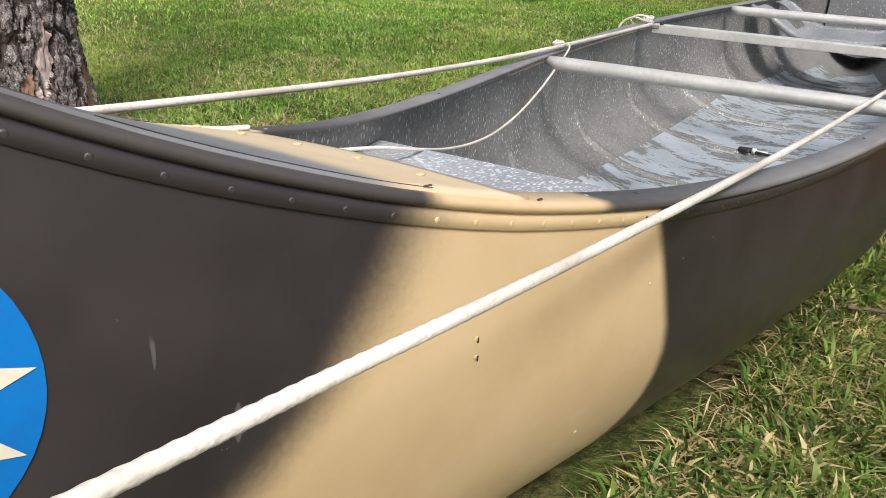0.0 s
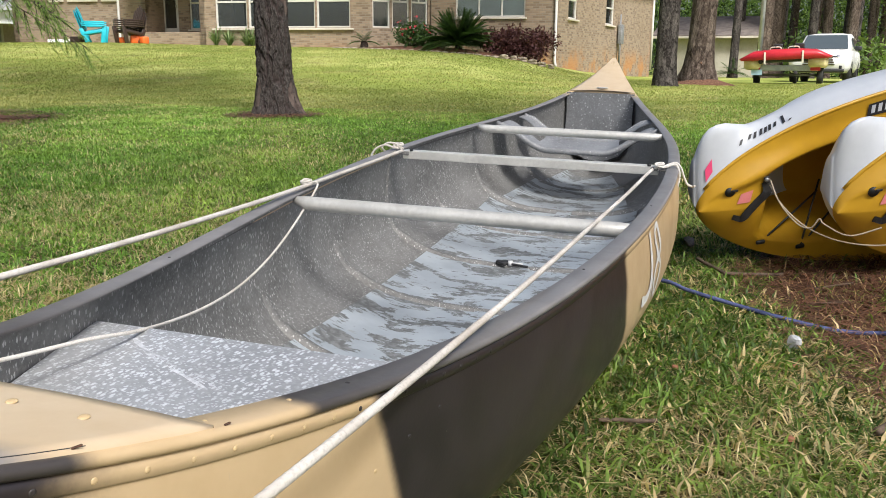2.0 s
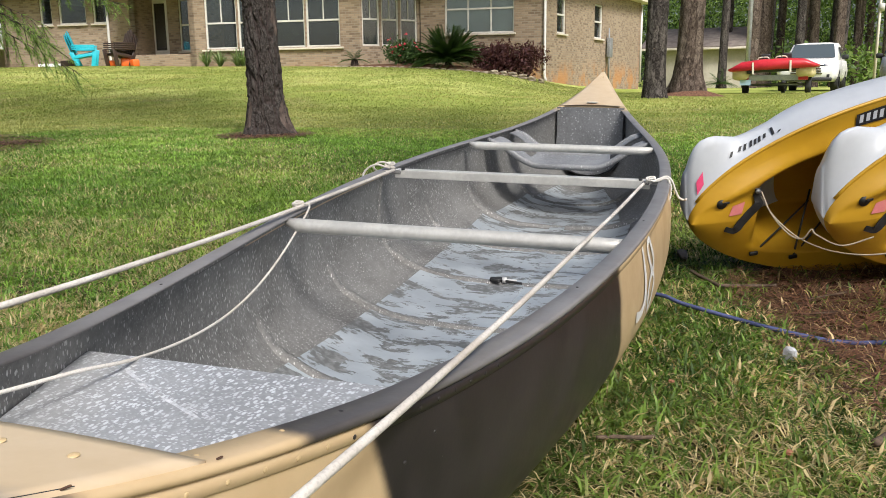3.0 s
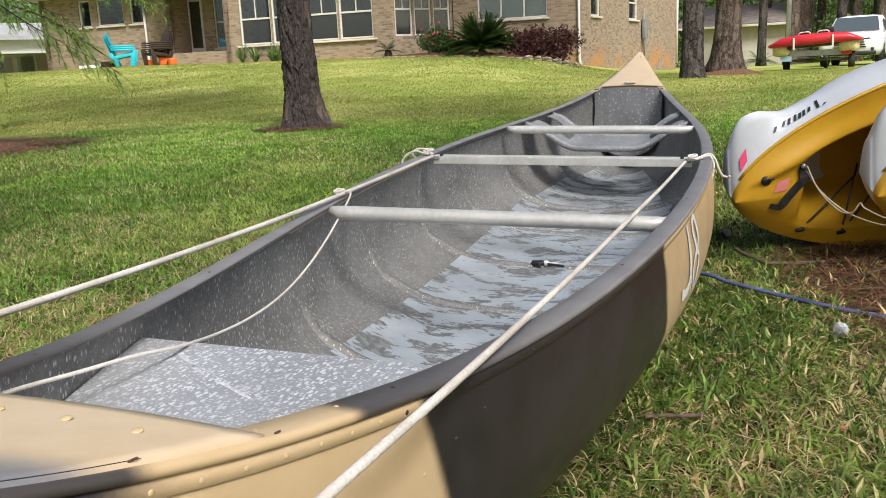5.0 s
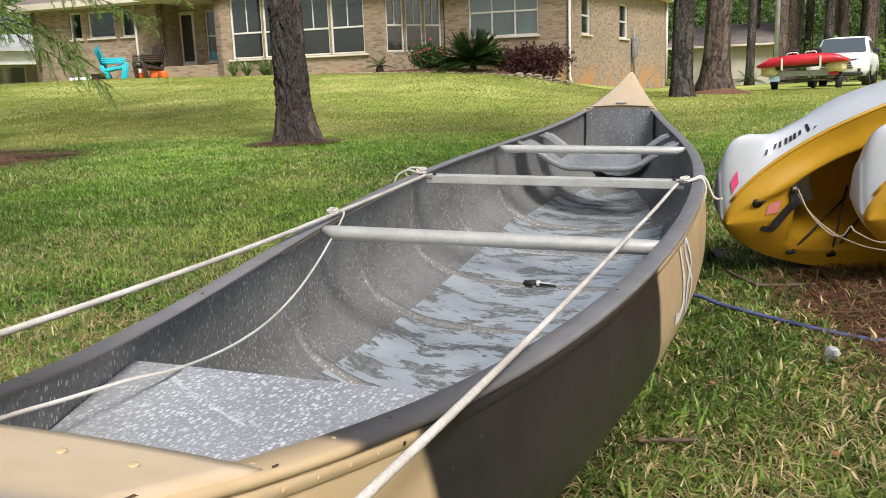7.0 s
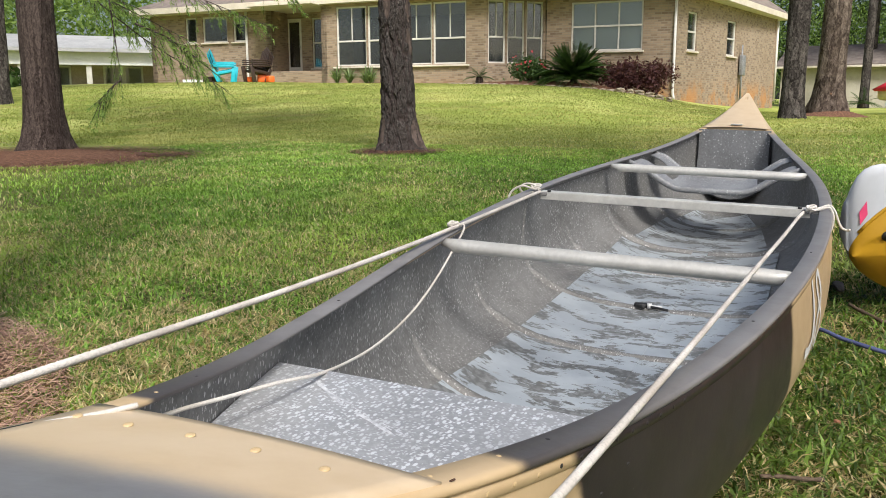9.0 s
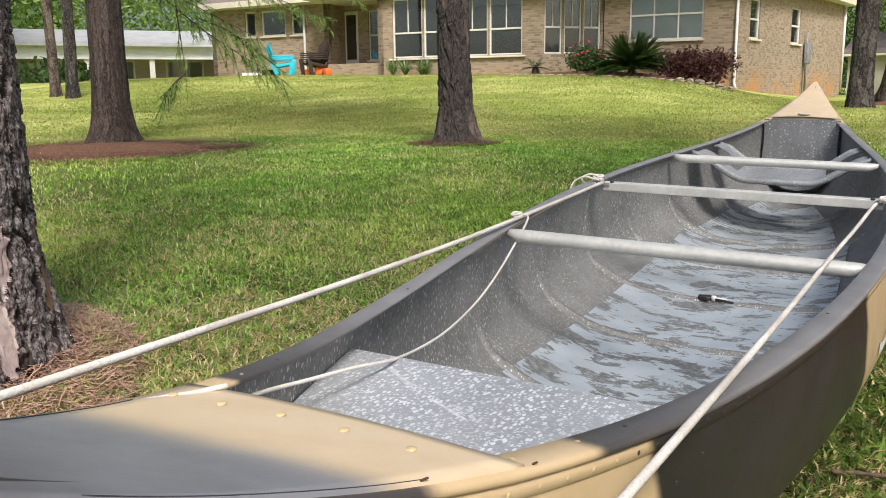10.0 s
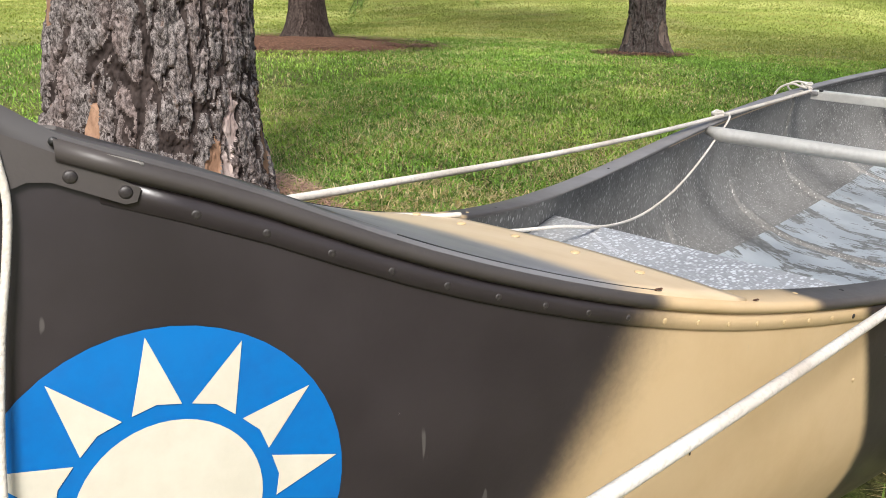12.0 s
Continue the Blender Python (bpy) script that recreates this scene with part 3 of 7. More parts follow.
    for a, b in zip(rim, rim[1:] + rim[:1]):
        faces.append((b, a, n + a, n + b))
    return verts, faces


RIBS = (1.56, 2.05, 2.50, 2.95, 3.40, 3.91)
edges = (1.18,) + RIBS[:4] + (3.36,)
for a, b in zip(edges, edges[1:]):
    for x0, x1 in ((-0.315, -0.012), (-0.008, 0.30)):
        part("floor_panel", floor_patch(((x0, a + 0.018), (x1, a + 0.018), (x1, b - 0.018), (x0, b - 0.018)), 0.0075), FLOOR, canoe, "pale grey floor paint worn down to metal", smooth=False)
part("stern_floor_panel", floor_patch(((-0.19, 3.93), (0.17, 3.95), (0.10, 4.27), (-0.13, 4.25)), 0.008), FLOOR, canoe, smooth=False)
part("stern_floor_panel", floor_patch(((-0.285, 3.42), (0.255, 3.42), (0.195, 3.89), (-0.225, 3.89)), 0.0075), FLOOR, canoe, smooth=False)
part("keel_strip", floor_patch(((-0.03, 1.2), (0.03, 1.2), (0.03, 3.4), (-0.03, 3.4)), 0.010, 4, 40), FLOOR, canoe, smooth=False)


def rib_mesh(y, width, height, f1):
    verts, faces = [], []
    prof = [(-0.5, 0.0), (-0.34, 0.8), (0.0, 1.0), (0.34, 0.8), (0.5, 0.0)]
    path = [(s, f) for s, fs in ((-1, np.linspace(f1, 0.0, 26)), (1, np.linspace(0.0, f1, 26)[1:])) for f in fs]
    for s, f in path:
        h = height * min(1.0, (f1 - f) / 0.08 + 0.05)
        for u, v in prof:
            p = hull_point(y + u * width, f, 0.0045 + h * v * (1 if f > 0.06 else 0.8))
            verts.append((s * p.x, p.y, p.z + (h * v if f < 0.25 else 0)))
    m = len(prof)
    for k in range(len(path) - 1):
        faces += [(k * m + i, (k + 1) * m + i, (k + 1) * m + i + 1, k * m + i + 1) for i in range(m - 1)]
    return verts, faces


for k, y in enumerate(RIBS):
    part("rib", rib_mesh(y, 0.036, 0.0085, 0.62 if k == 2 else 0.48), INSIDE, canoe, "pressed aluminium rib")
part("side_rib", rib_mesh(2.50, 0.02, 0.006, 0.99), INSIDE, canoe)


def level_plate(z, y0, y1, thick, n=16, inset=0.006):
    verts, faces, m = [], [], 9
    for k in range(n):
        y = lerp(y0, y1, k / (n - 1))
        lo, hi = 0.2, 1.0
        for _ in range(24):
            mid = (lo + hi) / 2
            if hull_point(y, mid).z < z:
                lo = mid
            else:
                hi = mid
        w = hull_point(y, hi).x - inset
        verts += [(w * (-1 + 2 * i / (m - 1)), y, z) for i in range(m)]
    base = len(verts)
    verts += [(x, y, zz - thick) for x, y, zz in verts]
    for k in range(n - 1):
        for i in range(m - 1):
            q = (k * m + i, k * m + i + 1, (k + 1) * m + i + 1, (k + 1) * m + i)
            faces += [q, tuple(base + v for v in q[::-1])]
    last = (n - 1) * m
    faces += [(last + i, last + i + 1, base + last + i + 1, base + last + i) for i in range(m - 1)]
    return verts, faces


SCRAPE = simple("bare_scrape", (0.72, 0.73, 0.75), (0.46, 0.47, 0.49), 120.0, 0.6)
part("bow_plate", level_plate(0.322, 0.30, 0.885, 0.006), PLATE, canoe, "grey splashed metal plate behind the bow deck", smooth=False)
for (ax, ay), (bx, by), w in (((-0.184, 0.845), (-0.110, 0.792), 0.0042), ((-0.086, 0.781), (-0.006, 0.740), 0.0034), ((-0.150, 0.818), (-0.095, 0.796), 0.0022)):
    q = (Vector((bx, by, 0)) - Vector((ax, ay, 0))).normalized().cross(Vector((0, 0, 1)))
    rim = [(lerp(ax, bx, t) + q.x * w * s * k, lerp(ay, by, t) + q.y * w * s * k) for s in (1, -1) for t, k in ((0.0, 0.2), (0.2, 0.9), (0.45, 0.6), (0.7, 1.0), (1.0, 0.25))[::s]]
    part("scrape", ([(x, y, 0.3226) for x, y in rim], [tuple(range(10))[::-1]]), SCRAPE, canoe, "pale scrape in the metal", smooth=False)
scrape, rnd = [], random.Random(5)
for k in range(46):
    t = k / 45
    x, y = lerp(-0.166, 0.004, t) + rnd.uniform(-0.004, 0.004), lerp(0.818, 0.744, t) + rnd.uniform(-0.005, 0.005)
    a, b = rnd.uniform(0.0015, 0.0055), rnd.uniform(0.0006, 0.0018)
    scrape += [(x - a, y + 0.4 * a, 0.3226), (x, y - b, 0.3226), (x + a, y - 0.4 * a, 0.3226), (x, y + b, 0.3226)]
part("paint_scrape", (scrape, [(4 * k, 4 * k + 1, 4 * k + 2, 4 * k + 3) for k in range(46)]), SCRAPE, canoe, "pale diagonal scrape", smooth=False)
bm = bmesh.new()
vs = []
for s in (-1, 1):
    for k in range(13):
        p = hull_point(0.86, 0.05 + 0.78 * (k if s < 0 else 12 - k) / 12, 0.006)
        vs.append(bm.verts.new((s * p.x * -1, 0.86, min(p.z, 0.317))))
bm.faces.new(vs)
part("bow_bulkhead", bm, BULKHEAD, canoe, smooth=False)

# stern bulkhead, with a dark gap round it, and the stern seat
for name, grow, y, material in (("bulkhead_gap", 0.0, 4.425, BLACK), ("stern_bulkhead", -0.008, 4.412, BULKHEAD)):
    bm = bmesh.new()
    half = [(0.178 + grow, 0.30), (0.182 + grow, 0.21), (0.164 + grow, 0.13 - grow * 0.5), (0.118 + grow * 0.7, 0.080 - grow), (0.06, 0.056 - grow)]
    pts = [(-0.175, 0.412), (0.175, 0.412)] + half + [(0, 0.048 - grow)] + [(-x, z) for x, z in half[::-1]]
    f = bm.faces.new([bm.verts.new((x, y, z)) for x, z in pts])
    ret = bmesh.ops.extrude_face_region(bm, geom=[f])
    bmesh.ops.translate(bm, vec=(0, 0.008, 0), verts=[v for v in ret["geom"] if isinstance(v, bmesh.types.BMVert)])
    bmesh.ops.recalc_face_normals(bm, faces=bm.faces[:])
    part(name, bm, material, canoe, "grey speckled metal bulkhead under the stern deck" if grow else "", smooth=False)


def seat_z(x):
    return 0.220 + 0.104 * sstep((abs(x) - 0.105) / 0.24) ** 1.15


verts, faces, nx, ny = [], [], 41, 9
for j in range(ny):
    for i in range(nx):
        q, t = -1 + 2 * i / (nx - 1), j / (ny - 1)
        x = q * lerp(0.338, 0.292, t)
        verts.append((x, 3.56 + 0.33 * t, seat_z(q * 0.345) - 0.010 * math.sin(math.pi * t) * (1 - abs(q) ** 4) + 0.010 * t))
base = len(verts)
verts += [(x, y, z - 0.004) for x, y, z in verts]
for j in range(ny - 1):
    for i in range(nx - 1):
        if 0.25 < j / (ny - 1) < 0.75 and not 8 < i < nx - 10:
            continue
        q = (j * nx + i, j * nx + i + 1, (j + 1) * nx + i + 1, (j + 1) * nx + i)
        faces += [q, tuple(base + v for v in q[::-1])]
seat = part("stern_seat", (verts, faces), SEAT_METAL, canoe, "dished aluminium stern seat")
for t, y0, wide in ((0, 3.555, 0.346), (1, 3.895, 0.300)):
    pts = [(q * wide, y0, seat_z(q * 0.345) - 0.002 + 0.010 * t + (0.006 if abs(q) > 0.96 else 0)) for q in np.linspace(-1, 1, 41)]
    part("seat_rim", tube(pts, [0.0135 if abs(q) < 0.9 else 0.010 for q in np.linspace(-1, 1, 41)], 10), SEAT_METAL, seat)


def bar(y, r, half_width, z):
    pts = []
    rs = []
    for s in np.linspace(-1, 1, 25):
        end = min(1.0, (1 - abs(s)) / 0.06)
        pts.append((s * half_width, y, z + 0.006 * (1 - end)))
        rs.append(lerp(r * 0.55, r, end))
    v, f = tube(pts, rs, 14)
    return [(x, y + (yy - y) * 1.12, zz) for x, yy, zz in v], f


part("thwart", bar(1.705, 0.0165, 0.388, 0.322), THWART, canoe, "round pale aluminium thwart")
part("thwart", bar(3.335, 0.0165, 0.372, 0.325), THWART, canoe, "round pale aluminium thwart")
bm = bmesh.new()
box(0.80, 0.034, 0.007, (0, 2.50, 0.338), 0.003, bm)
box(0.80, 0.006, 0.024, (0, 2.486, 0.327), 0.002, bm)
box(0.80, 0.006, 0.024, (0, 2.514, 0.327), 0.002, bm)
part("centre_thwart", bm, THWART, canoe, "channel-shaped aluminium centre thwart", smooth=False)
for s in (-1, 1):
    part("thwart_bracket", box(0.055, 0.045, 0.012, (s * 0.405, 2.5, 0.334), 0.003), INSIDE, canoe, smooth=False)
    part("thwart_bolt", tube([(s * 0.372, 2.487, 0.3405), (s * 0.372, 2.487, 0.346)], 0.006, 10), BLACK, canoe, "dark bolt through the thwart end")
for x, y in ((-0.03, 4.20), (0.03, 4.21), (0.11, 3.99)):
    stud(R_DARK, hull_floor(x, y, 0.009), (0, 0, 1), canoe)

# bow plate, stem band and its big rivets
part("stem_band", outline_on_hull([(-0.052, 0.60), (-0.076, 0.57), (-0.097, 0.54), (-0.135, 0.46), (-0.158, 0.36), (-0.155, 0.25), (-0.12, 0.15), (-0.08, 0.15), (-0.112, 0.25), (-0.118, 0.36), (-0.104, 0.46), (-0.070, 0.527), (-0.049, 0.551), (-0.027, 0.583)], 0.0026), RAIL, canoe)
gusset = part("gusset", outline_on_hull([(-0.028, 0.624), (-0.024, 0.588), (-0.018, 0.5935), (-0.011, 0.5960), (-0.002, 0.5950), (0.026, 0.5815), (0.031, 0.5820), (0.034, 0.588), (0.02, 0.597), (0.005, 0.606)], 0.0030), RAIL, canoe, "dark riveted bow gusset")
nose = part("nose_plate", outline_on_hull([(-0.034, 0.626), (-0.0535, 0.604), (-0.053, 0.600), (-0.031, 0.5835), (-0.026, 0.587), (-0.018, 0.616), (-0.021, 0.624)], 0.0048), RAIL, canoe, "dark riveted nose plate")
for y, z in ((-0.031, 0.6145), (-0.0425, 0.6015), (-0.0285, 0.594)):
    stud(R_BIG, on_hull(y, z, 0.0048), (1, -0.4, 0.05), nose)
for y, z in ((0.006, 0.5965), (0.027, 0.5870)):
    stud(R_BIG, on_hull(y, z, 0.0030), (1, -0.4, 0.05), gusset)
part("nose_cap", box(0.010, 0.045, 0.008, (0, -0.012, 0.617), 0.003, rot=(-30, 0, 0)), RAIL, canoe)
for pts in ([(-0.083, 0.5545), (-0.074, 0.5535), (-0.0665, 0.5475), (-0.076, 0.5495)],):
    part("paint_chip", outline_on_hull(pts, 0.0034, 0), BLACK, canoe, "chip in the paint")
for y, z, w in ((0.372, 0.458, 0.0075), (0.487, 0.437, 0.006)):
    p = hull_point(y, 1.0)
    part("rust_spot", box(0.0022, w, 0.0016, (p.x + 0.0065, y, p.z + 0.0035), 0.001, rot=(0, 0, -22)), RUST, canoe)


WORN = simple("worn_paint", (0.36, 0.34, 0.30), (0.22, 0.205, 0.18), 90.0, 0.5)
part("worn_patch", rail_sweep([(0.0012, 0.0059), (0.0040, 0.0056), (0.0052, 0.0045), (0.0038, 0.0050)], 0.020, 0.052, 12, 1), WORN, canoe, "paint worn pale at the end of the rail")
p = hull_point(0.008, 1.0)
part("rail_hole", tube([(p.x + 0.001, p.y + 0.003, p.z + 0.0018), (p.x + 0.0042, p.y + 0.0015, p.z + 0.0018)], 0.0022, 10), BLACK, canoe, "dark hole at the end of the rail")


def ribbon(pts, width, proud):
    """A brush stroke on the starboard skin along points (y, z)."""
    line = glide([(0, a, b) for a, b in pts], 8 * len(pts))
    verts, faces = [], []
    for i, p in enumerate(line):
        d = (line[min(i + 1, len(line) - 1)] - line[max(i - 1, 0)]).normalized()
        w = width * (0.8 + 0.35 * noise.noise(p * 22)) / 2
        for s in (-1, 1):
            q = p + Vector((0, -d.z, d.y)) * (s * w)
            verts.append(tuple(on_hull(q.y, q.z, proud)))
    faces = [(2 * i, 2 * i + 1, 2 * i + 3, 2 * i + 2) for i in range(len(line) - 1)]
    return verts, faces


one = part("painted_digit", ribbon([(1.743, 0.314), (1.748, 0.294), (1.751, 0.277), (1.758, 0.254), (1.761, 0.238), (1.758, 0.217), (1.751, 0.203), (1.736, 0.188), (1.711, 0.181), (1.678, 0.182), (1.650, 0.188)], 0.025, 0.002), WHITE, canoe, "white painted digit 1")
part("brush_stroke", ribbon([(1.766, 0.214), (1.764, 0.190), (1.752, 0.164)], 0.012, 0.0024), WHITE, one)
part("painted_digit", ribbon([(1.853, 0.233), (1.826, 0.263), (1.808, 0.288), (1.813, 0.306), (1.838, 0.312), (1.855, 0.295), (1.873, 0.273), (1.881, 0.252), (1.863, 0.236), (1.833, 0.229), (1.808, 0.214), (1.794, 0.190), (1.802, 0.160), (1.844, 0.176), (1.873, 0.194), (1.884, 0.211), (1.863, 0.230), (1.853, 0.233)], 0.020, 0.002), WHITE, canoe, "white painted digit 8")
for k in range(2):
    p = on_hull(0.421, 0.330 - 0.0165 * k, 0.0)
    sc = stud(R_TAN, p, (1, -0.42, -0.05), canoe, "screw")
    part("screw_slot", box(0.0012, 0.005, 0.0006, (0, 0, 0.0019)), BLACK, sc, smooth=False)


# ---- ropes ----
def rope(name, pts, r, material, label, n=160, lay=0.0, m=CANOE):
    ob = part(name, braid(pts, r, max(lay, 2.6 * r)), material)
    ob.matrix_world = m
    return tagged(ob, label, "rope")


def braid(pts, r, pitch, sides=12):
    """A plaited cord: two sets of strands that wind both ways round it."""
    rough = glide(pts, 60)
    length = sum((b - a).length for a, b in zip(rough, rough[1:]))
    n = min(max(int(length / pitch * 5), 60), 1500)
    line = glide(pts, n)
    verts, faces = tube(line, 1.0, sides)
    s = 0.0
    for i in range(n):
        if i:
            s += (line[i] - line[i - 1]).length
        for k in range(sides):
            w = 2 * math.pi * k / sides
            a = 2 * math.pi * s / pitch
            h = max(math.cos(a + 3 * w), math.cos(a - 3 * w))
            verts[i * sides + k] = tuple(line[i] + (Vector(verts[i * sides + k]) - line[i]) * (r * (0.96 + (0.055 if r > 0.004 else 0.025) * h)))
    return verts, faces


def loop_knot(at, r, cord_r, material, parent_m, label, seed, turns=2.4):
    rnd = random.Random(seed)
    pts = []
    for k in range(22):
        w = turns * 2 * math.pi * k / 21
        pts.append((at[0] + r * math.cos(w) * (1 + 0.2 * rnd.random()), at[1] + r * 0.8 * math.sin(w), at[2] + r * 0.55 * math.sin(w * 0.5 + 1) + 0.3 * r * rnd.random()))
    ob = part("rope_knot", tube(glide(pts, 120), cord_r, 10), material)
    ob.matrix_world = parent_m
    return tagged(ob, label, "knot")


rope("tie_rope", [(0.13, -1.95, -0.12), (0.135, -1.75, 0.02), (0.145, -1.35, 0.42), (0.16, -1.05, 0.56), (0.182, -0.75, 0.58), (0.2202, -0.4, 0.5216), (0.2240, -0.2, 0.4935), (0.2285, 0.0, 0.4660), (0.2333, 0.15, 0.4495), (0.2395, 0.3, 0.4335), (0.2480, 0.5, 0.4142), (0.2625, 0.8, 0.3890), (0.2850, 1.2, 0.3630), (0.3150, 1.7, 0.3400), (0.3470, 2.1, 0.3310), (0.3768, 2.45, 0.3300), (0.398, 2.475, 0.343)], 0.0046, ROPE, "taut white braided rope tied to the centre thwart", 260)
rope("tie_rope", [(0.08, -1.95, -0.12), (0.07, -1.75, 0.03), (0.04, -1.3, 0.48), (-0.012, -0.9, 0.61), (-0.0814, -0.6, 0.598), (-0.145, -0.3, 0.550), (-0.2050, 0.0, 0.5030), (-0.2500, 0.25, 0.4680), (-0.2930, 0.5, 0.4370), (-0.350, 1.0, 0.3885), (-0.3840, 1.5, 0.3580), (-0.3960, 2.0, 0.3455), (-0.398, 2.47, 0.342)], 0.0050, ROPE, "taut white braided rope tied to the centre thwart", 260)
rope("thin_cord", [(-0.405, 1.80, 0.352), (-0.37, 1.79, 0.35), (-0.359, 1.677, 0.302), (-0.343, 1.554, 0.268), (-0.326, 1.432, 0.2474), (-0.308, 1.309, 0.2406), (-0.2666, 1.1504, 0.261), (-0.2252, 1.0001, 0.2914), (-0.1842, 0.8562, 0.3288), (-0.1768, 0.7565, 0.3542), (-0.1819, 0.6681, 0.3687), (-0.1792, 0.5673, 0.3884), (-0.160, 0.47, 0.405), (-0.13, 0.40, 0.42)], 0.0026, CORD, "slack thin white cord", 200)
rope("thin_cord", [(-0.128, 0.475, 0.443), (-0.138, 0.44, 0.4465), (-0.144, 0.39, 0.457), (-0.136, 0.34, 0.470), (-0.122, 0.29, 0.480)], 0.003, CORD, "thin white cord lying along the gunwale", 60)
loop_knot((-0.405, 1.80, 0.350), 0.011, 0.0032, CORD, CANOE, "small white knot on the tie rope", 3)
loop_knot((-0.418, 2.49, 0.351), 0.013, 0.0036, CORD, CANOE, "white knot round the thwart end", 4)
loop_knot((0.402, 2.472, 0.345), 0.010, 0.0034, CORD, CANOE, "white knot round the thwart end", 5)
LOOSE = "loose white rope end over the gunwale"
rope("rope_tail", [(-0.41, 2.47, 0.348), (-0.430, 2.47, 0.352), (-0.455, 2.465, 0.358), (-0.482, 2.46, 0.346), (-0.494, 2.455, 0.330), (-0.497, 2.45, 0.314)], 0.0034, CORD, LOOSE, 50)
rope("rope_tail", [(-0.405, 2.48, 0.345), (-0.425, 2.49, 0.360), (-0.452, 2.485, 0.362), (-0.470, 2.48, 0.348), (-0.452, 2.475, 0.334), (-0.420, 2.47, 0.338)], 0.0034, CORD, LOOSE, 50)
rope("rope_tail", [(0.398, 2.475, 0.336), (0.424, 2.475, 0.344), (0.447, 2.475, 0.351), (0.459, 2.475, 0.332), (0.461, 2.475, 0.308), (0.456, 2.475, 0.280)], 0.0034, CORD, LOOSE, 50)
rope("rope_tail", [(0.398, 2.48, 0.338), (0.424, 2.49, 0.346), (0.446, 2.50, 0.353), (0.462, 2.50, 0.340), (0.473, 2.50, 0.314), (0.485, 2.50, 0.292), (0.500, 2.50, 0.286), (0.506, 2.49, 0.290)], 0.0034, CORD, LOOSE, 50)
rope("bow_line", [(0.002, -0.032, 0.634), (0.007, -0.025, 0.635), (0.013, -0.022, 0.624), (0.018, -0.0215, 0.606), (0.0225, -0.022, 0.588), (0.027, -0.028, 0.563), (0.032, -0.038, 0.525), (0.04, -0.05, 0.46), (0.052, -0.06, 0.36), (0.08, -0.08, 0.2), (0.11, -0.11, 0.0), (0.14, -0.14, -0.045)], 0.0020, CORD, "white bow line hanging down the hull", 140)
rope("bow_line", [(0.0, -0.032, 0.632), (-0.006, -0.038, 0.627), (-0.014, -0.049, 0.610), (-0.019, -0.074, 0.572), (-0.021, -0.096, 0.538), (-0.026, -0.14, 0.46), (-0.03, -0.2, 0.36), (-0.05, -0.27, 0.2), (-0.09, -0.36, 0.0), (-0.12, -0.40, -0.05)], 0.0021, CORD, "white bow line hanging from the nose", 140)
loop_knot((0.0, -0.03, 0.632), 0.0048, 0.0026, CORD, CANOE, "white knot on the canoe's nose", 7, 1.8)

# pocket knife on the floor of the canoe
knife = thing("bottle_opener", "small black and silver tool lying on the canoe's floor", "tool", CANOE @ Matrix.Translation(hull_floor(-0.03, 2.49, 0.012)) @ pose(0, 0, 0.004, 0, 0, -8) @ Matrix.Scale(1.1, 4))
part("handle", box(0.040, 0.022, 0.012, (-0.030, 0.004, 0.003), 0.005, rot=(0, 0, 14)), BLACK, knife)
part("handle", box(0.030, 0.010, 0.010, (-0.026, -0.012, 0.003), 0.004, rot=(0, 0, -16)), BLACK, knife)
part("hinge", tube([(-0.004, 0.0, -0.002), (-0.004, 0.0, 0.012)], 0.007, 12), WHITE, knife, "pale hinge")
part("blade", box(0.034, 0.007, 0.006, (0.014, 0.006, 0.004), 0.0015, rot=(0, 0, 10)), WHITE, knife, "pale metal blade")
part("blade", box(0.055, 0.006, 0.007, (0.026, -0.005, 0.003), 0.0015, rot=(0, 0, -7)), BLACK, knife)

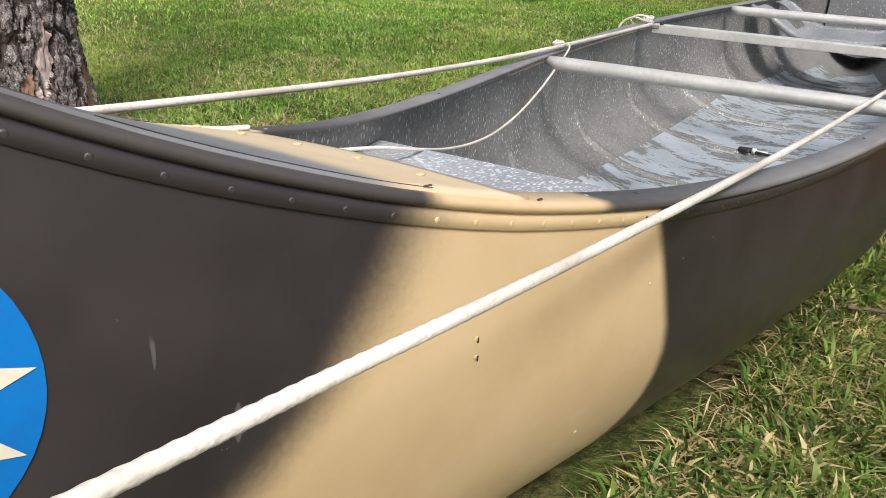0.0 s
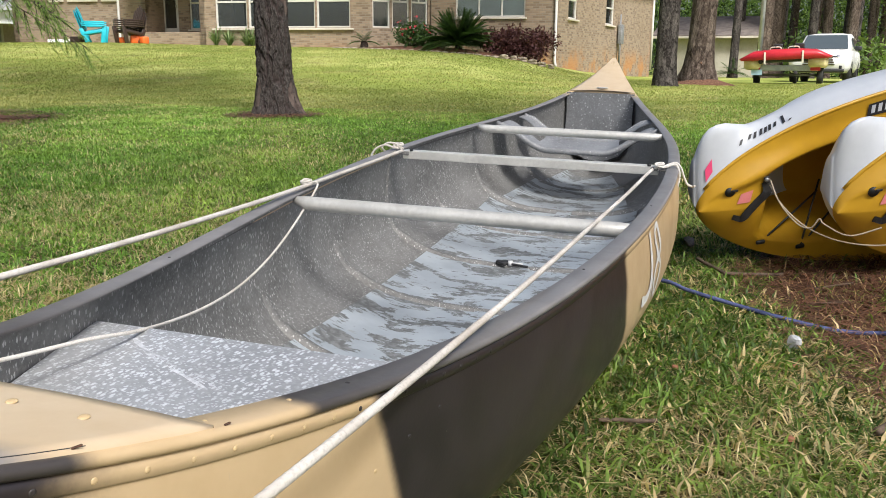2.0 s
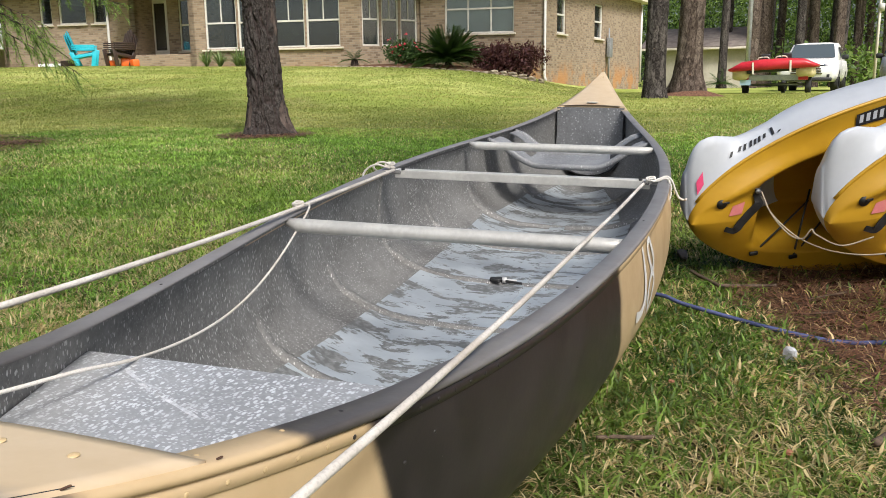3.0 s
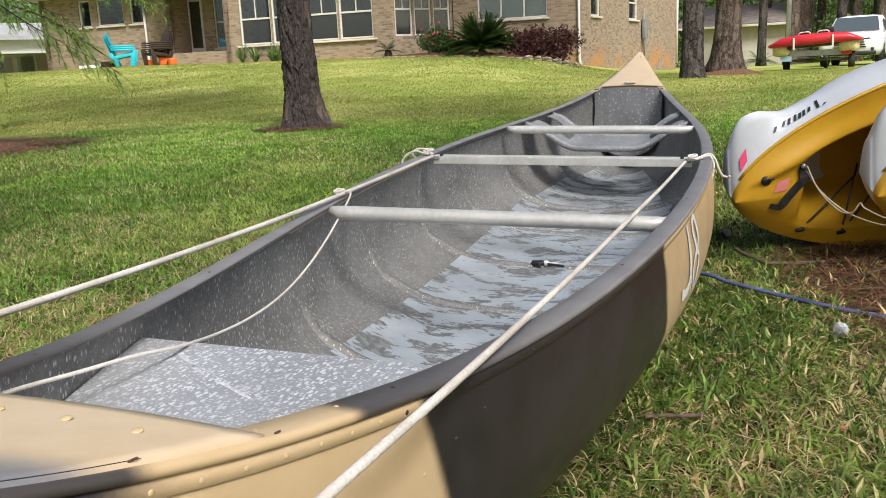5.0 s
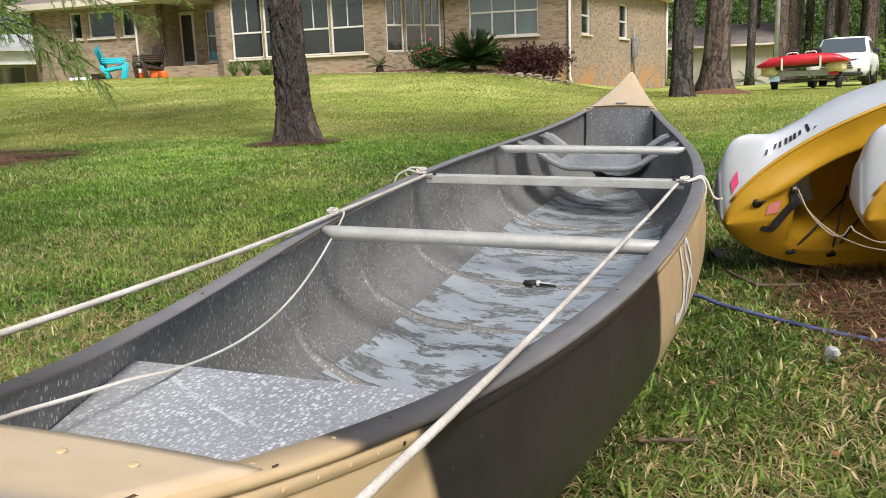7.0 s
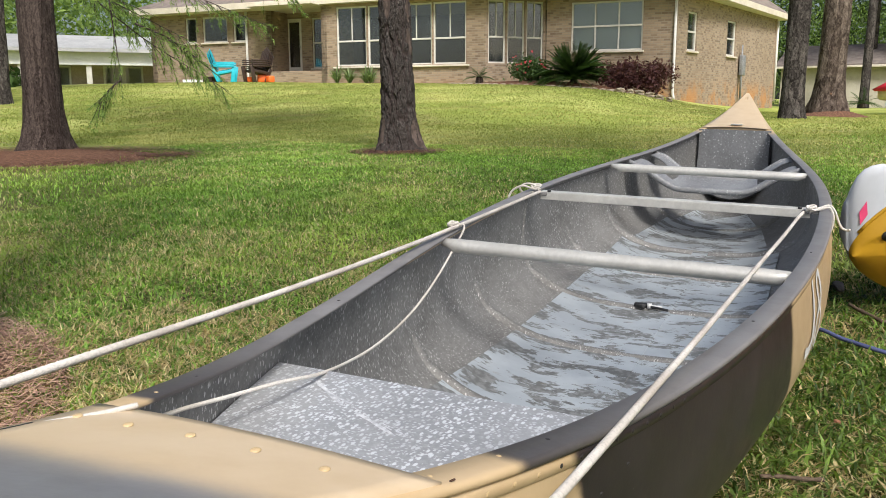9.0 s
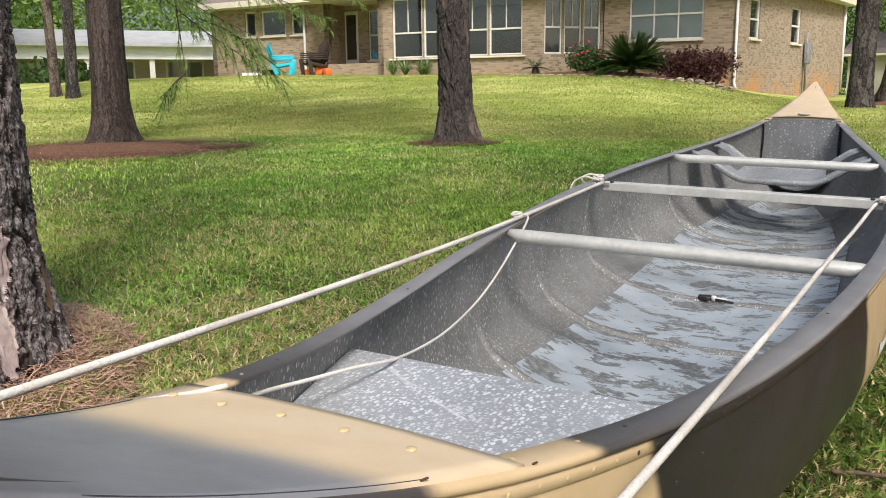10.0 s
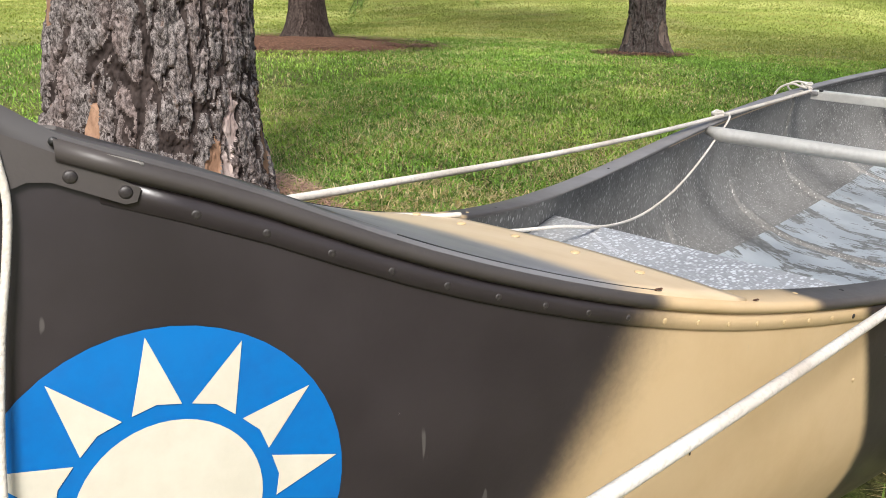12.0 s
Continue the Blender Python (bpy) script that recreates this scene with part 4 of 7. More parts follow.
# ---- trees ----
def bark(name, c1, c2, crack, flake=None, scale=1.0, amount=0.62, furrow=1.0, run=0.24):
    """Scaly, upright bark: plates with ragged dark furrows between them, small scales on them, and smooth patches where a flake fell."""
    n = Nodes(name)
    warp = n.t.nodes.new("ShaderNodeVectorMath")
    warp.operation = "MULTIPLY_ADD"
    n.put(warp, {0: n.noise(14.0 * scale, 7.0, 0.78, n.stretch(1, 1, 0.6), out="Color"), 1: (0.12 / scale,) * 3, 2: n.co})
    upright = n.stretch(1, 1, run, warp.outputs[0])
    scaly = n.stretch(1, 1, 0.55, warp.outputs[0])
    gap1 = n.voronoi(11.0 * scale, upright, "DISTANCE_TO_EDGE")
    gap2 = n.voronoi(44.0 * scale, scaly, "DISTANCE_TO_EDGE")
    tone1 = n.xyz(n.voronoi(11.0 * scale, upright, "F1", "Color"))[0]
    tone2 = n.xyz(n.voronoi(44.0 * scale, scaly, "F1", "Color"))[1]
    curl = n.noise(95.0 * scale, 6.0, 0.75, n.stretch(1, 1, 0.5), 1.6)
    fine = n.noise(330.0 * scale, 4.0, 0.7, n.stretch(1, 1, 0.6))
    deep = n.calc("MULTIPLY", n.ramp(gap1, 0.004, 0.050 * furrow, 0.85, 0.0), n.ramp(n.noise(26.0 * scale, 5.0, 0.7, n.stretch(1, 1, 0.4)), 0.36, 0.60, 0.25, 1.0))
    ridge = n.calc("ABSOLUTE", n.calc("SUBTRACT", n.noise(38.0 * scale, 5.0, 0.7, n.stretch(1, 1, 0.30), 1.1), 0.5))
    small = n.calc("MAXIMUM", n.ramp(gap2, 0.01, 0.09, 0.35, 0.0), n.ramp(ridge, 0.004, 0.035, 0.8, 0.0))
    grain = n.calc("ADD", n.calc("MULTIPLY", curl, 0.6), n.calc("MULTIPLY", fine, 0.4))
    mixed = n.calc("ADD", n.calc("MULTIPLY", tone1, 0.30), n.calc("ADD", n.calc("MULTIPLY", tone2, 0.35), n.calc("MULTIPLY", n.ramp(grain, 0.35, 0.65), 0.35)))
    c = n.mix(n.ramp(mixed, 0.18, 0.82), c1, c2)
    c = n.mix(small, c, crack)
    c = n.mix(deep, c, crack)
    h = n.calc("SUBTRACT", n.calc("ADD", n.calc("MULTIPLY", grain, 0.5), n.calc("ADD", n.calc("MULTIPLY", tone2, 0.5), n.calc("MULTIPLY", tone1, 0.6))), n.calc("ADD", n.calc("MULTIPLY", deep, 1.6), n.calc("MULTIPLY", small, 0.7)))
    if flake:
        jag = n.calc("MULTIPLY", n.calc("SUBTRACT", curl, 0.5), 0.10)
        f = n.calc("ADD", n.noise(1.0, 2.0, 0.5, n.stretch(17 * scale, 17 * scale, 5.0 * scale), 0.3), jag)
        fl = n.ramp(f, amount, amount + 0.012)
        hue = n.noise(1.0, 1.0, 0.5, n.stretch(12 * scale, 12 * scale, 5 * scale))
        bare = n.mix(n.ramp(hue, 0.44, 0.54), flake, (0.43, 0.345, 0.315))
        bare = n.mix(n.ramp(fine, 0.4, 0.7, 0.0, 0.4), bare, tuple(0.5 * v for v in flake))
        c = n.mix(fl, c, bare)
        rim = n.calc("MULTIPLY", n.ramp(f, amount - 0.022, amount - 0.004), n.ramp(f, amount, amount + 0.01, 1.0, 0.0))
        c = n.mix(n.calc("MULTIPLY", rim, 0.7), c, crack)
        h = n.mix(fl, h, (0.1, 0.1, 0.1))
    return n.done(c, 0.92, 0.0, n.bump(h, 0.8, 0.010 / scale), Specular_IOR_Level=0.1)


def crust(name, low, high, brown):
    """Grey outer crust of old pine bark, scaly and uneven in tone."""
    n = Nodes(name)
    soft = n.noise(9.0, 4.0, 0.6, n.stretch(1, 1, 0.5))
    scale = n.noise(70.0, 6.0, 0.75, n.stretch(1, 1, 0.6), 1.2)
    fine = n.noise(300.0, 4.0, 0.7, n.stretch(1, 1, 0.6))
    tone = n.calc("ADD", n.calc("MULTIPLY", scale, 0.6), n.calc("MULTIPLY", fine, 0.4))
    c = n.mix(n.ramp(tone, 0.40, 0.66), low, high)
    c = n.mix(n.ramp(soft, 0.40, 0.68, 0.0, 0.6), c, n.mix(n.ramp(scale, 0.42, 0.6), tuple(0.4 * v for v in brown), brown))
    c = n.mix(n.ramp(n.noise(26.0, 5.0, 0.7, n.stretch(1, 1, 0.4)), 0.60, 0.70, 0.0, 0.5), c, tuple(v * k for v, k in zip(brown, (0.85, 0.68, 0.52))))
    return n.done(c, 0.95, 0.0, n.bump(tone, 0.8, 0.006), Specular_IOR_Level=0.1)


def bare_bark(name, c1, c2):
    """Smooth inner bark where an outer flake has come away; a dark version colours the shaded furrows."""
    n = Nodes(name)
    mid, fine = n.noise(24.0, 4.0, 0.6, n.stretch(1, 1, 0.5)), n.noise(150.0, 5.0, 0.7, n.stretch(1, 1, 0.5))
    c = n.mix(n.ramp(mid, 0.35, 0.65), c1, c2)
    c = n.mix(n.ramp(fine, 0.52, 0.72, 0.0, 0.6), c, tuple(0.35 * v for v in c1))
    return n.done(c, 0.85, 0.0, n.bump(fine, 0.4, 0.004), Specular_IOR_Level=0.15)


PINE_CRUST = crust("pine_crust", (0.036, 0.030, 0.029), (0.39, 0.35, 0.335), (0.25, 0.185, 0.17))
DARK_CRUST = crust("pine_crust_dark", (0.012, 0.010, 0.009), (0.125, 0.110, 0.100), (0.055, 0.043, 0.037))
BARE_PINK = bare_bark("pine_bare_pink", (0.36, 0.275, 0.255), (0.48, 0.40, 0.37))
BARE_ORANGE = bare_bark("pine_bare_orange", (0.235, 0.135, 0.085), (0.335, 0.21, 0.14))
CRUST_BROWN = bare_bark("pine_crust_brown", (0.060, 0.044, 0.037), (0.125, 0.095, 0.080))
# dark inner bark, deepened to paint in the shade of the furrows
FURROW_SHADE = bare_bark("pine_furrow_shade", (0.028, 0.021, 0.019), (0.060, 0.046, 0.042))
PINE_BARK_FAR = bark("pine_bark_far", (0.030, 0.025, 0.023), (0.165, 0.145, 0.132), (0.010, 0.008, 0.007), (0.24, 0.12, 0.065), 0.8, 0.78, 1.6, 0.26)
PINE_BARK_RED = bark("pine_bark_red", (0.085, 0.062, 0.050), (0.25, 0.20, 0.165), (0.028, 0.019, 0.015), (0.27, 0.15, 0.09), 0.5, 0.74, 1.8)
CYPRESS_BARK = bark("cypress_bark", (0.060, 0.045, 0.039), (0.150, 0.116, 0.100), (0.016, 0.011, 0.009), None, 1.5, 0.62, 1.6, 0.035)


def thin(n, color, share, tint):
    """Lets a share of the light through, as a thin leaf does."""
    tr = n.t.nodes.new("ShaderNodeBsdfTranslucent")
    n.put(tr, {"Color": n.mix(1.0, color, tint, "MULTIPLY")})
    mx = n.t.nodes.new("ShaderNodeMixShader")
    n.put(mx, {0: share, 1: n.b.outputs[0], 2: tr.outputs[0]})
    n.t.links.new(mx.outputs[0], n.t.nodes["Material Output"].inputs["Surface"])
    return n.m


def leaf_mat(name, c1, c2, trans=0.3):
    n = Nodes(name)
    c = n.mix(n.island(), c1, c2)
    n.done(c, 0.55, 0.0, None, Specular_IOR_Level=0.25)
    return thin(n, c, trans, (1.5, 1.6, 0.9))


NEEDLES = leaf_mat("needles", (0.030, 0.062, 0.014), (0.075, 0.125, 0.030))
WOODS = leaf_mat("woods_leaves", (0.065, 0.12, 0.028), (0.20, 0.28, 0.07))
WOODS_DARK = leaf_mat("woods_dark", (0.018, 0.036, 0.012), (0.055, 0.085, 0.026))
FEATHER = leaf_mat("cypress_leaves", (0.115, 0.20, 0.040), (0.23, 0.33, 0.080))
SHRUB = leaf_mat("shrub_leaves", (0.025, 0.055, 0.016), (0.07, 0.12, 0.035))
RED_SHRUB = leaf_mat("red_shrub_leaves", (0.055, 0.021, 0.022), (0.125, 0.055, 0.050))


def trunk_mesh(r, h, flare, lean=(0, 0), sides=48, rows=60, rough=0.012, cell=14.0, roots=5, seed=0, z0=-0.15, detail_h=None):
    verts, faces = [], []
    rnd = random.Random(seed)
    lobes = [(rnd.uniform(0, 6.28), rnd.uniform(0.6, 1.2)) for _ in range(roots)]
    zs = []
    for k in range(rows):
        t = k / (rows - 1)
        zs.append(z0 + (h - z0) * (t ** 2.0 if detail_h is None else (t * 1.25 * detail_h / h if t < 0.8 else lerp(detail_h / h, 1, (t - 0.8) / 0.2))))
    for z in zs:
        zz = max(z, 0)
        base = r * (1 - 0.45 * zz / h) + flare * math.exp(-zz / (r * 1.3))
        for k in range(sides):
            w = 2 * math.pi * k / sides
            lob = sum(a * max(0, math.cos(w - c)) ** 6 for c, a in lobes) * flare * 0.6 * math.exp(-zz / (r * 0.9))
            p = Vector((math.cos(w), math.sin(w), 0))
            q = Vector((p.x * r * cell, p.y * r * cell, z * cell * 0.16 + seed))
            ridge = min(abs(noise.noise(q)) * 4.0, 1.0) * 0.7 + min(abs(noise.noise(q * 2.3 + Vector((5, 1, 2)))) * 4.0, 1.0) * 0.3
            bump = rough * (ridge - 0.6) + rough * 0.35 * noise.noise(q * 4.7)
            rr = base + lob + bump
            verts.append((p.x * rr + lean[0] * zz / h, p.y * rr + lean[1] * zz / h, z))
    for j in range(rows - 1):
        for k in range(sides):
            k2 = (k + 1) % sides
            faces.append((j * sides + k, j * sides + k2, (j + 1) * sides + k2, (j + 1) * sides + k))
    return verts, faces


def leaf_cloud(clumps, per, spread, size, seed, flat=0.6, long=1.0):
    """Small leaves round each clump's centre."""
    rnd = np.random.RandomState(seed)
    c = np.repeat(np.array(clumps, float), per, 0)
    n = len(c)
    p = c + rnd.normal(0, 1, (n, 3)) * np.array([spread, spread, spread * flat])
    d = rnd.normal(0, 1, (n, 3))
    d /= np.linalg.norm(d, axis=1)[:, None]
    e = np.cross(d, rnd.normal(0, 1, (n, 3)))
    e /= np.linalg.norm(e, axis=1)[:, None]
    s = size * rnd.uniform(0.6, 1.4, (n, 1))
    a, b = d * s * long, e * s * 0.45
    verts = np.stack([p - a, p + b, p + a, p - b], 1).reshape(-1, 3)
    return verts.tolist(), [(4 * i, 4 * i + 1, 4 * i + 2, 4 * i + 3) for i in range(n)]


def limbs(base_r, h, z_lo, z_hi, count, reach, seed):
    rnd = random.Random(seed)
    verts, faces, tips = [], [], []
    for k in range(count):
        z = lerp(z_lo, z_hi, (k + 0.5) / count)
        w = 2.4 * k + rnd.uniform(-0.4, 0.4)
        L = reach * (1.1 - 0.6 * (z - z_lo) / (z_hi - z_lo)) * rnd.uniform(0.75, 1.15)
        pts = [Vector((0, 0, z)), Vector((math.cos(w) * L * 0.5, math.sin(w) * L * 0.5, z + 0.15 * L)), Vector((math.cos(w) * L, math.sin(w) * L, z + 0.22 * L))]
        v, f = tube(glide(pts, 6), [base_r * 0.22 * (1 - 0.14 * i) for i in range(6)], 5)
        o = len(verts)
        verts += v
        faces += [tuple(o + i for i in q) for q in f]
        for s in (0.45, 0.7, 0.9, 1.0):
            q = pts[0].lerp(pts[2], s)
            tips.append((q.x + rnd.uniform(-0.4, 0.4), q.y + rnd.uniform(-0.4, 0.4), q.z + rnd.uniform(-0.2, 0.4)))
    return verts, faces, tips


def scatter(i, j, k):
    """A repeatable number from 0 to 1 for each cell of a grid."""
    v = np.sin(i * 127.1 + j * 311.7 + k * 74.7) * 43758.5453
    return v - np.floor(v)


def drift(x, y, k, octaves=4):
    """Smooth noise of several sizes, about -0.5 to 0.5."""
    total, size = np.zeros_like(x), 0.5
    for o in range(octaves):
        i, j = np.floor(x), np.floor(y)
        u, v = x - i, y - j
        u, v = u * u * (3 - 2 * u), v * v * (3 - 2 * v)
        low = scatter(i, j, k + o) * (1 - u) + scatter(i + 1, j, k + o) * u
        high = scatter(i, j + 1, k + o) * (1 - u) + scatter(i + 1, j + 1, k + o) * u
        total += size * (low * (1 - v) + high * v - 0.5)
        x, y, size = x * 2.1 + 3.7, y * 2.1 + 1.3, size * 0.55
    return total


def cells(x, y, k):
    """Uneven cells: how far from the joint to the next cell, and a number of each cell's own."""
    i, j = np.floor(x), np.floor(y)
    first, second, own = np.full_like(x, 9.0), np.full_like(x, 9.0), np.zeros_like(x)
    for a in (-1, 0, 1):
        for b in (-1, 0, 1):
            ci, cj = i + a, j + b
            d = np.hypot(ci + scatter(ci, cj, k) - x, cj + scatter(ci, cj, k + 5) - y)
            near = d < first
            second = np.where(near, first, np.minimum(second, d))
            own = np.where(near, scatter(ci, cj, k + 9), own)
            first = np.where(near, d, first)
    return second - first, own


def plated_trunk(r, h, flare, lean, facing, seed, fine=400, dz=0.004, top=1.0, size=1.0, root=None):
    """A pine trunk whose furrows, scales and fallen flakes are modelled; the side towards 'facing' is finest."""
    rnd = random.Random(seed)
    lobes = [(rnd.uniform(0, 6.28), rnd.uniform(0.6, 1.2)) for _ in range(5)] + ([root] if root else [])
    ang = facing + np.concatenate([np.linspace(-1.8, 1.8, fine, endpoint=False), np.linspace(1.8, 2 * math.pi - 1.8, 50, endpoint=False)])
    zs = np.concatenate([np.arange(-0.15, top, dz), np.linspace(top, h, 40)])
    w, z = np.meshgrid(ang, zs)
    zz = np.maximum(z, 0)
    base = r * (1 - 0.45 * zz / h) + flare * np.exp(-zz / (r * 1.3))
    for c, a in lobes:
        base += a * np.maximum(0, np.cos(w - c)) ** 6 * flare * 0.6 * np.exp(-zz / (r * 0.9))
    u, v = (w - facing) * r * 1.05 / size, z / size
    wu = u + 0.040 * drift(u * 7, v * 4, 1) + 0.022 * drift(u * 45, v * 30, 2)
    wv = v + 0.10 * drift(u * 8, v * 5, 3) + 0.02 * drift(u * 60, v * 45, 4)
    gap, plate = cells(wu / 0.060, wv / 0.34, 1)
    depth = np.clip(0.95 + 2.6 * drift(u * 9, v * 6, 6), 0.1, 1.0)
    seam = np.abs(drift(wu * 24, wv * 4.5, 21, 3))
    furrow = np.maximum(np.clip(1 - gap / 0.21, 0, 1) * depth, np.clip(1 - seam / 0.040, 0, 1) * np.clip(0.6 + 3 * drift(u * 12, v * 7, 22), 0, 1))
    joint, scale = cells((u + 0.014 * drift(u * 70, v * 50, 7)) / 0.016, (v + 0.022 * drift(u * 70, v * 50, 8)) / 0.032, 12)
    chip, crumb = cells((u + 0.006 * drift(u * 200, v * 160, 9)) / 0.0075, (v + 0.006 * drift(u * 200, v * 160, 5)) / 0.012, 13)
    out = 0.003 * plate - 0.016 * furrow ** 0.8 + 0.0075 * scale - 0.003 * (joint < 0.12) + 0.0042 * crumb + 0.014 * drift(u * 6, v * 3, 10) + 0.006 * drift(u * 70, v * 45, 11)
    edge, flake = cells((u + 0.020 * drift(u * 30, v * 22, 14)) / 0.042, (v + 0.07 * drift(u * 30, v * 22, 15)) / 0.17, 16)
    fallen = (flake > 0.76) & (edge > 0.10)
    out = np.where(fallen, 0.0015 + 0.010 * drift(u * 6, v * 3, 10) + 0.0022 * drift(u * 50, v * 25, 17) + 0.0025 * (drift(u * 25, v * 9, 18) > 0.1), out)
    rr = base + out * size
    co = np.stack([np.cos(w) * rr + lean[0] * zz / h, np.sin(w) * rr + lean[1] * zz / h, z], -1).reshape(-1, 3)
    m, n = len(ang), len(zs)
    k = np.arange(m)
    quads = [np.stack([j * m + k, j * m + (k + 1) % m, (j + 1) * m + (k + 1) % m, (j + 1) * m + k], 1) for j in range(n - 1)]
    # furrow floors and lowest scales get the dark material: painted shade
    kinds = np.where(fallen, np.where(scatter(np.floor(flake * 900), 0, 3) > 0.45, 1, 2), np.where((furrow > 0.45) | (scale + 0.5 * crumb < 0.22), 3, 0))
    return (co.tolist(), np.concatenate(quads).tolist()), kinds[:-1].ravel().astype(np.int32)


def tree(x, y, r, h, flare, label, material, leaf, crown_from, reach, seed, sides=48, rows=60, rough=0.012, cell=14.0, lean=(0, 0), dz=0.0, leaves=60, detail_h=None, kind_name="pine_tree", category="tree", group="", size=0.16, spread=0.34, plates=None):
    ob = thing(kind_name, label, category, Matrix.Translation((x, y, ground_z(x, y) + dz)), group)
    if plates:
        shape, kinds = plated_trunk(r, h, flare, lean, *plates)
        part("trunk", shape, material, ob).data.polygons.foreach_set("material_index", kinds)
        material = material[0]
    else:
        part("trunk", trunk_mesh(r, h, flare, lean, sides, rows, rough, cell, 5, seed, -0.2, detail_h), material, ob)
    v, f, tips = limbs(r, h, h * crown_from, h * 0.98, 16, reach, seed)
    v = [(a + lean[0] * c / h, b + lean[1] * c / h, c) for a, b, c in v]
    tips = [(a + lean[0] * c / h, b + lean[1] * c / h, c) for a, b, c in tips]
    part("limbs", (v, f), material, ob)
    part("crown", leaf_cloud(tips, leaves, spread, size, seed, 0.55, 1.0), leaf, ob, smooth=False)
    return ob


tree(-1.562, 0.955, 0.227, 16.0, 0.07, "large pine with flaking grey and orange bark among needles", (PINE_CRUST, BARE_PINK, BARE_ORANGE, FURROW_SHADE), NEEDLES, 0.80, 1.7, 11, 260, 230, 0.014, 26.0, (0.3, 0.5), -0.02, 26, 1.9, plates=(-0.47, 11))
tree(-3.36, 7.14, 0.152, 10.0, 0.062, "pine with dark ridged bark on the lawn", (DARK_CRUST, CRUST_BROWN, CRUST_BROWN, FURROW_SHADE), NEEDLES, 0.66, 1.5, 12, 120, 130, 0.022, 24.0, (-0.33, 0.13), -0.02, 22, 2.6, plates=(-1.08, 12, 190, 0.010, 2.6, 1.5, (0.35, 2.2)))
tree(-7.02, 6.12, 0.184, 14.0, 0.080, "bald cypress with fluted brown bark, in a bed of mulch", CYPRESS_BARK, FEATHER, 0.72, 1.8, 13, 90, 110, 0.010, 20.0, (0.05, 0.0), -0.02, 24, 3.2, "cypress_tree")
tree(2.75, 3.15, 0.20, 10.5, 0.08, "pine beside the kayaks", PINE_BARK_FAR, NEEDLES, 0.68, 1.5, 14, 48, 60, 0.012, 18.0, (0, 0), 0, 9, 2.5)
# next three pines are unseen, added only for the shade they cast
tree(3.0, -2.1, 0.20, 9.0, 0.08, "unseen pine added to shade the near lawn", PINE_BARK_FAR, NEEDLES, 0.72, 1.1, 17, 32, 30, 0.012, 18.0, (0, 0), 0, 4, 2.5)
tree(3.4, 0.5, 0.17, 9.2, 0.08, "slim unseen pine added to shade the lawn", PINE_BARK_FAR, NEEDLES, 0.76, 1.0, 18, 32, 30, 0.012, 18.0, (0, 0), 0, 4, 2.5)
tree(7.3, -5.6, 0.24, 13.0, 0.08, "tall unseen pine with a thin open crown, added to dim sun on the canoe", PINE_BARK_FAR, NEEDLES, 0.66, 3.3, 19, 32, 30, 0.012, 18.0, (0, 0), 0, 7, 2.5, size=0.10, spread=0.9)
tree(-0.19, 17.3, 0.205, 18.0, 0.05, "pine with rough bark near the house corner", PINE_BARK_FAR, NEEDLES, 0.6, 3.0, 15, 80, 90, 0.018, 18.0, (0.25, 0), -0.03, 30, 5.0)
tree(0.44, 19.9, 0.275, 20.0, 0.12, "broad pine with red-brown bark on a mound of needles", PINE_BARK_RED, NEEDLES, 0.6, 3.4, 16, 80, 90, 0.024, 14.0, (0.5, 0), 0.14, 30, 6.0)
FAR_TREES = ((2.05, 46.5, 0.22), (4.2, 50, 0.42), (3.4, 46, 0.32), (5.9, 48, 0.25), (6.9, 50, 0.28), (7.6, 47, 0.27), (8.5, 52, 0.3), (9.8, 46, 0.30), (11.5, 55, 0.24), (12.6, 60, 0.26), (14.5, 58, 0.24), (16.5, 52, 0.25), (2.4, 52, 0.3), (0.9, 60, 0.3), (6.2, 62, 0.3), (10.6, 66, 0.3), (13.2, 70, 0.3), (18, 64, 0.3), (5.0, 55, 0.2), (7.2, 58, 0.19), (8.1, 63, 0.2), (9.2, 60, 0.19), (10.2, 57, 0.2), (11.1, 62, 0.19), (12.1, 53, 0.2), (13.6, 62, 0.2), (15.6, 66, 0.2),
             (-18.6, 14.6, 0.15), (-19.8, 15.0, 0.13), (-31, 9.5, 0.26), (-34, 11.5, 0.22), (-33, 12.2, 0.22), (-30.5, 11.8, 0.30), (-29, 14.2, 0.22), (-27.6, 14.5, 0.22), (-40, 20, 0.3), (-44, 14, 0.3), (-46, 24, 0.3))
for k, (x, y, r) in enumerate(FAR_TREES):
    rnd = random.Random(k)
    tree(x, y, r, 17 + 4 * rnd.random(), 0.05, "tall straight pine standing far behind the lawn", PINE_BARK_RED if k % 3 else PINE_BARK_FAR, NEEDLES, 0.5, 2.8, 40 + k, 20, 24, 0.02, 9.0, (rnd.uniform(-0.6, 0.6), rnd.uniform(-0.3, 0.3)), 0, 18, 6.0, group="far pines", size=0.34)

# mound of needles round the broad pine
def mound(name, x, y, rx, ry, h, material, label, category, n=24):
    verts, faces = [(x, y, ground_z(x, y) + h)], []
    for j in range(1, 7):
        t = j / 6
        for k in range(n):
            w = 2 * math.pi * k / n
            wob = 1 + 0.16 * noise.noise((math.cos(w) * 2, math.sin(w) * 2, x)) * t
            px, py = x + rx * t * wob * math.cos(w), y + ry * t * wob * math.sin(w)
            verts.append((px, py, ground_z(px, py) + h * (1 - t * t) ** 1.5 - (0.03 if j == 6 else 0) + 0.01 * noise.noise((px * 6, py * 6, 0))))
    faces += [(0, 1 + k, 1 + (k + 1) % n) for k in range(n)]
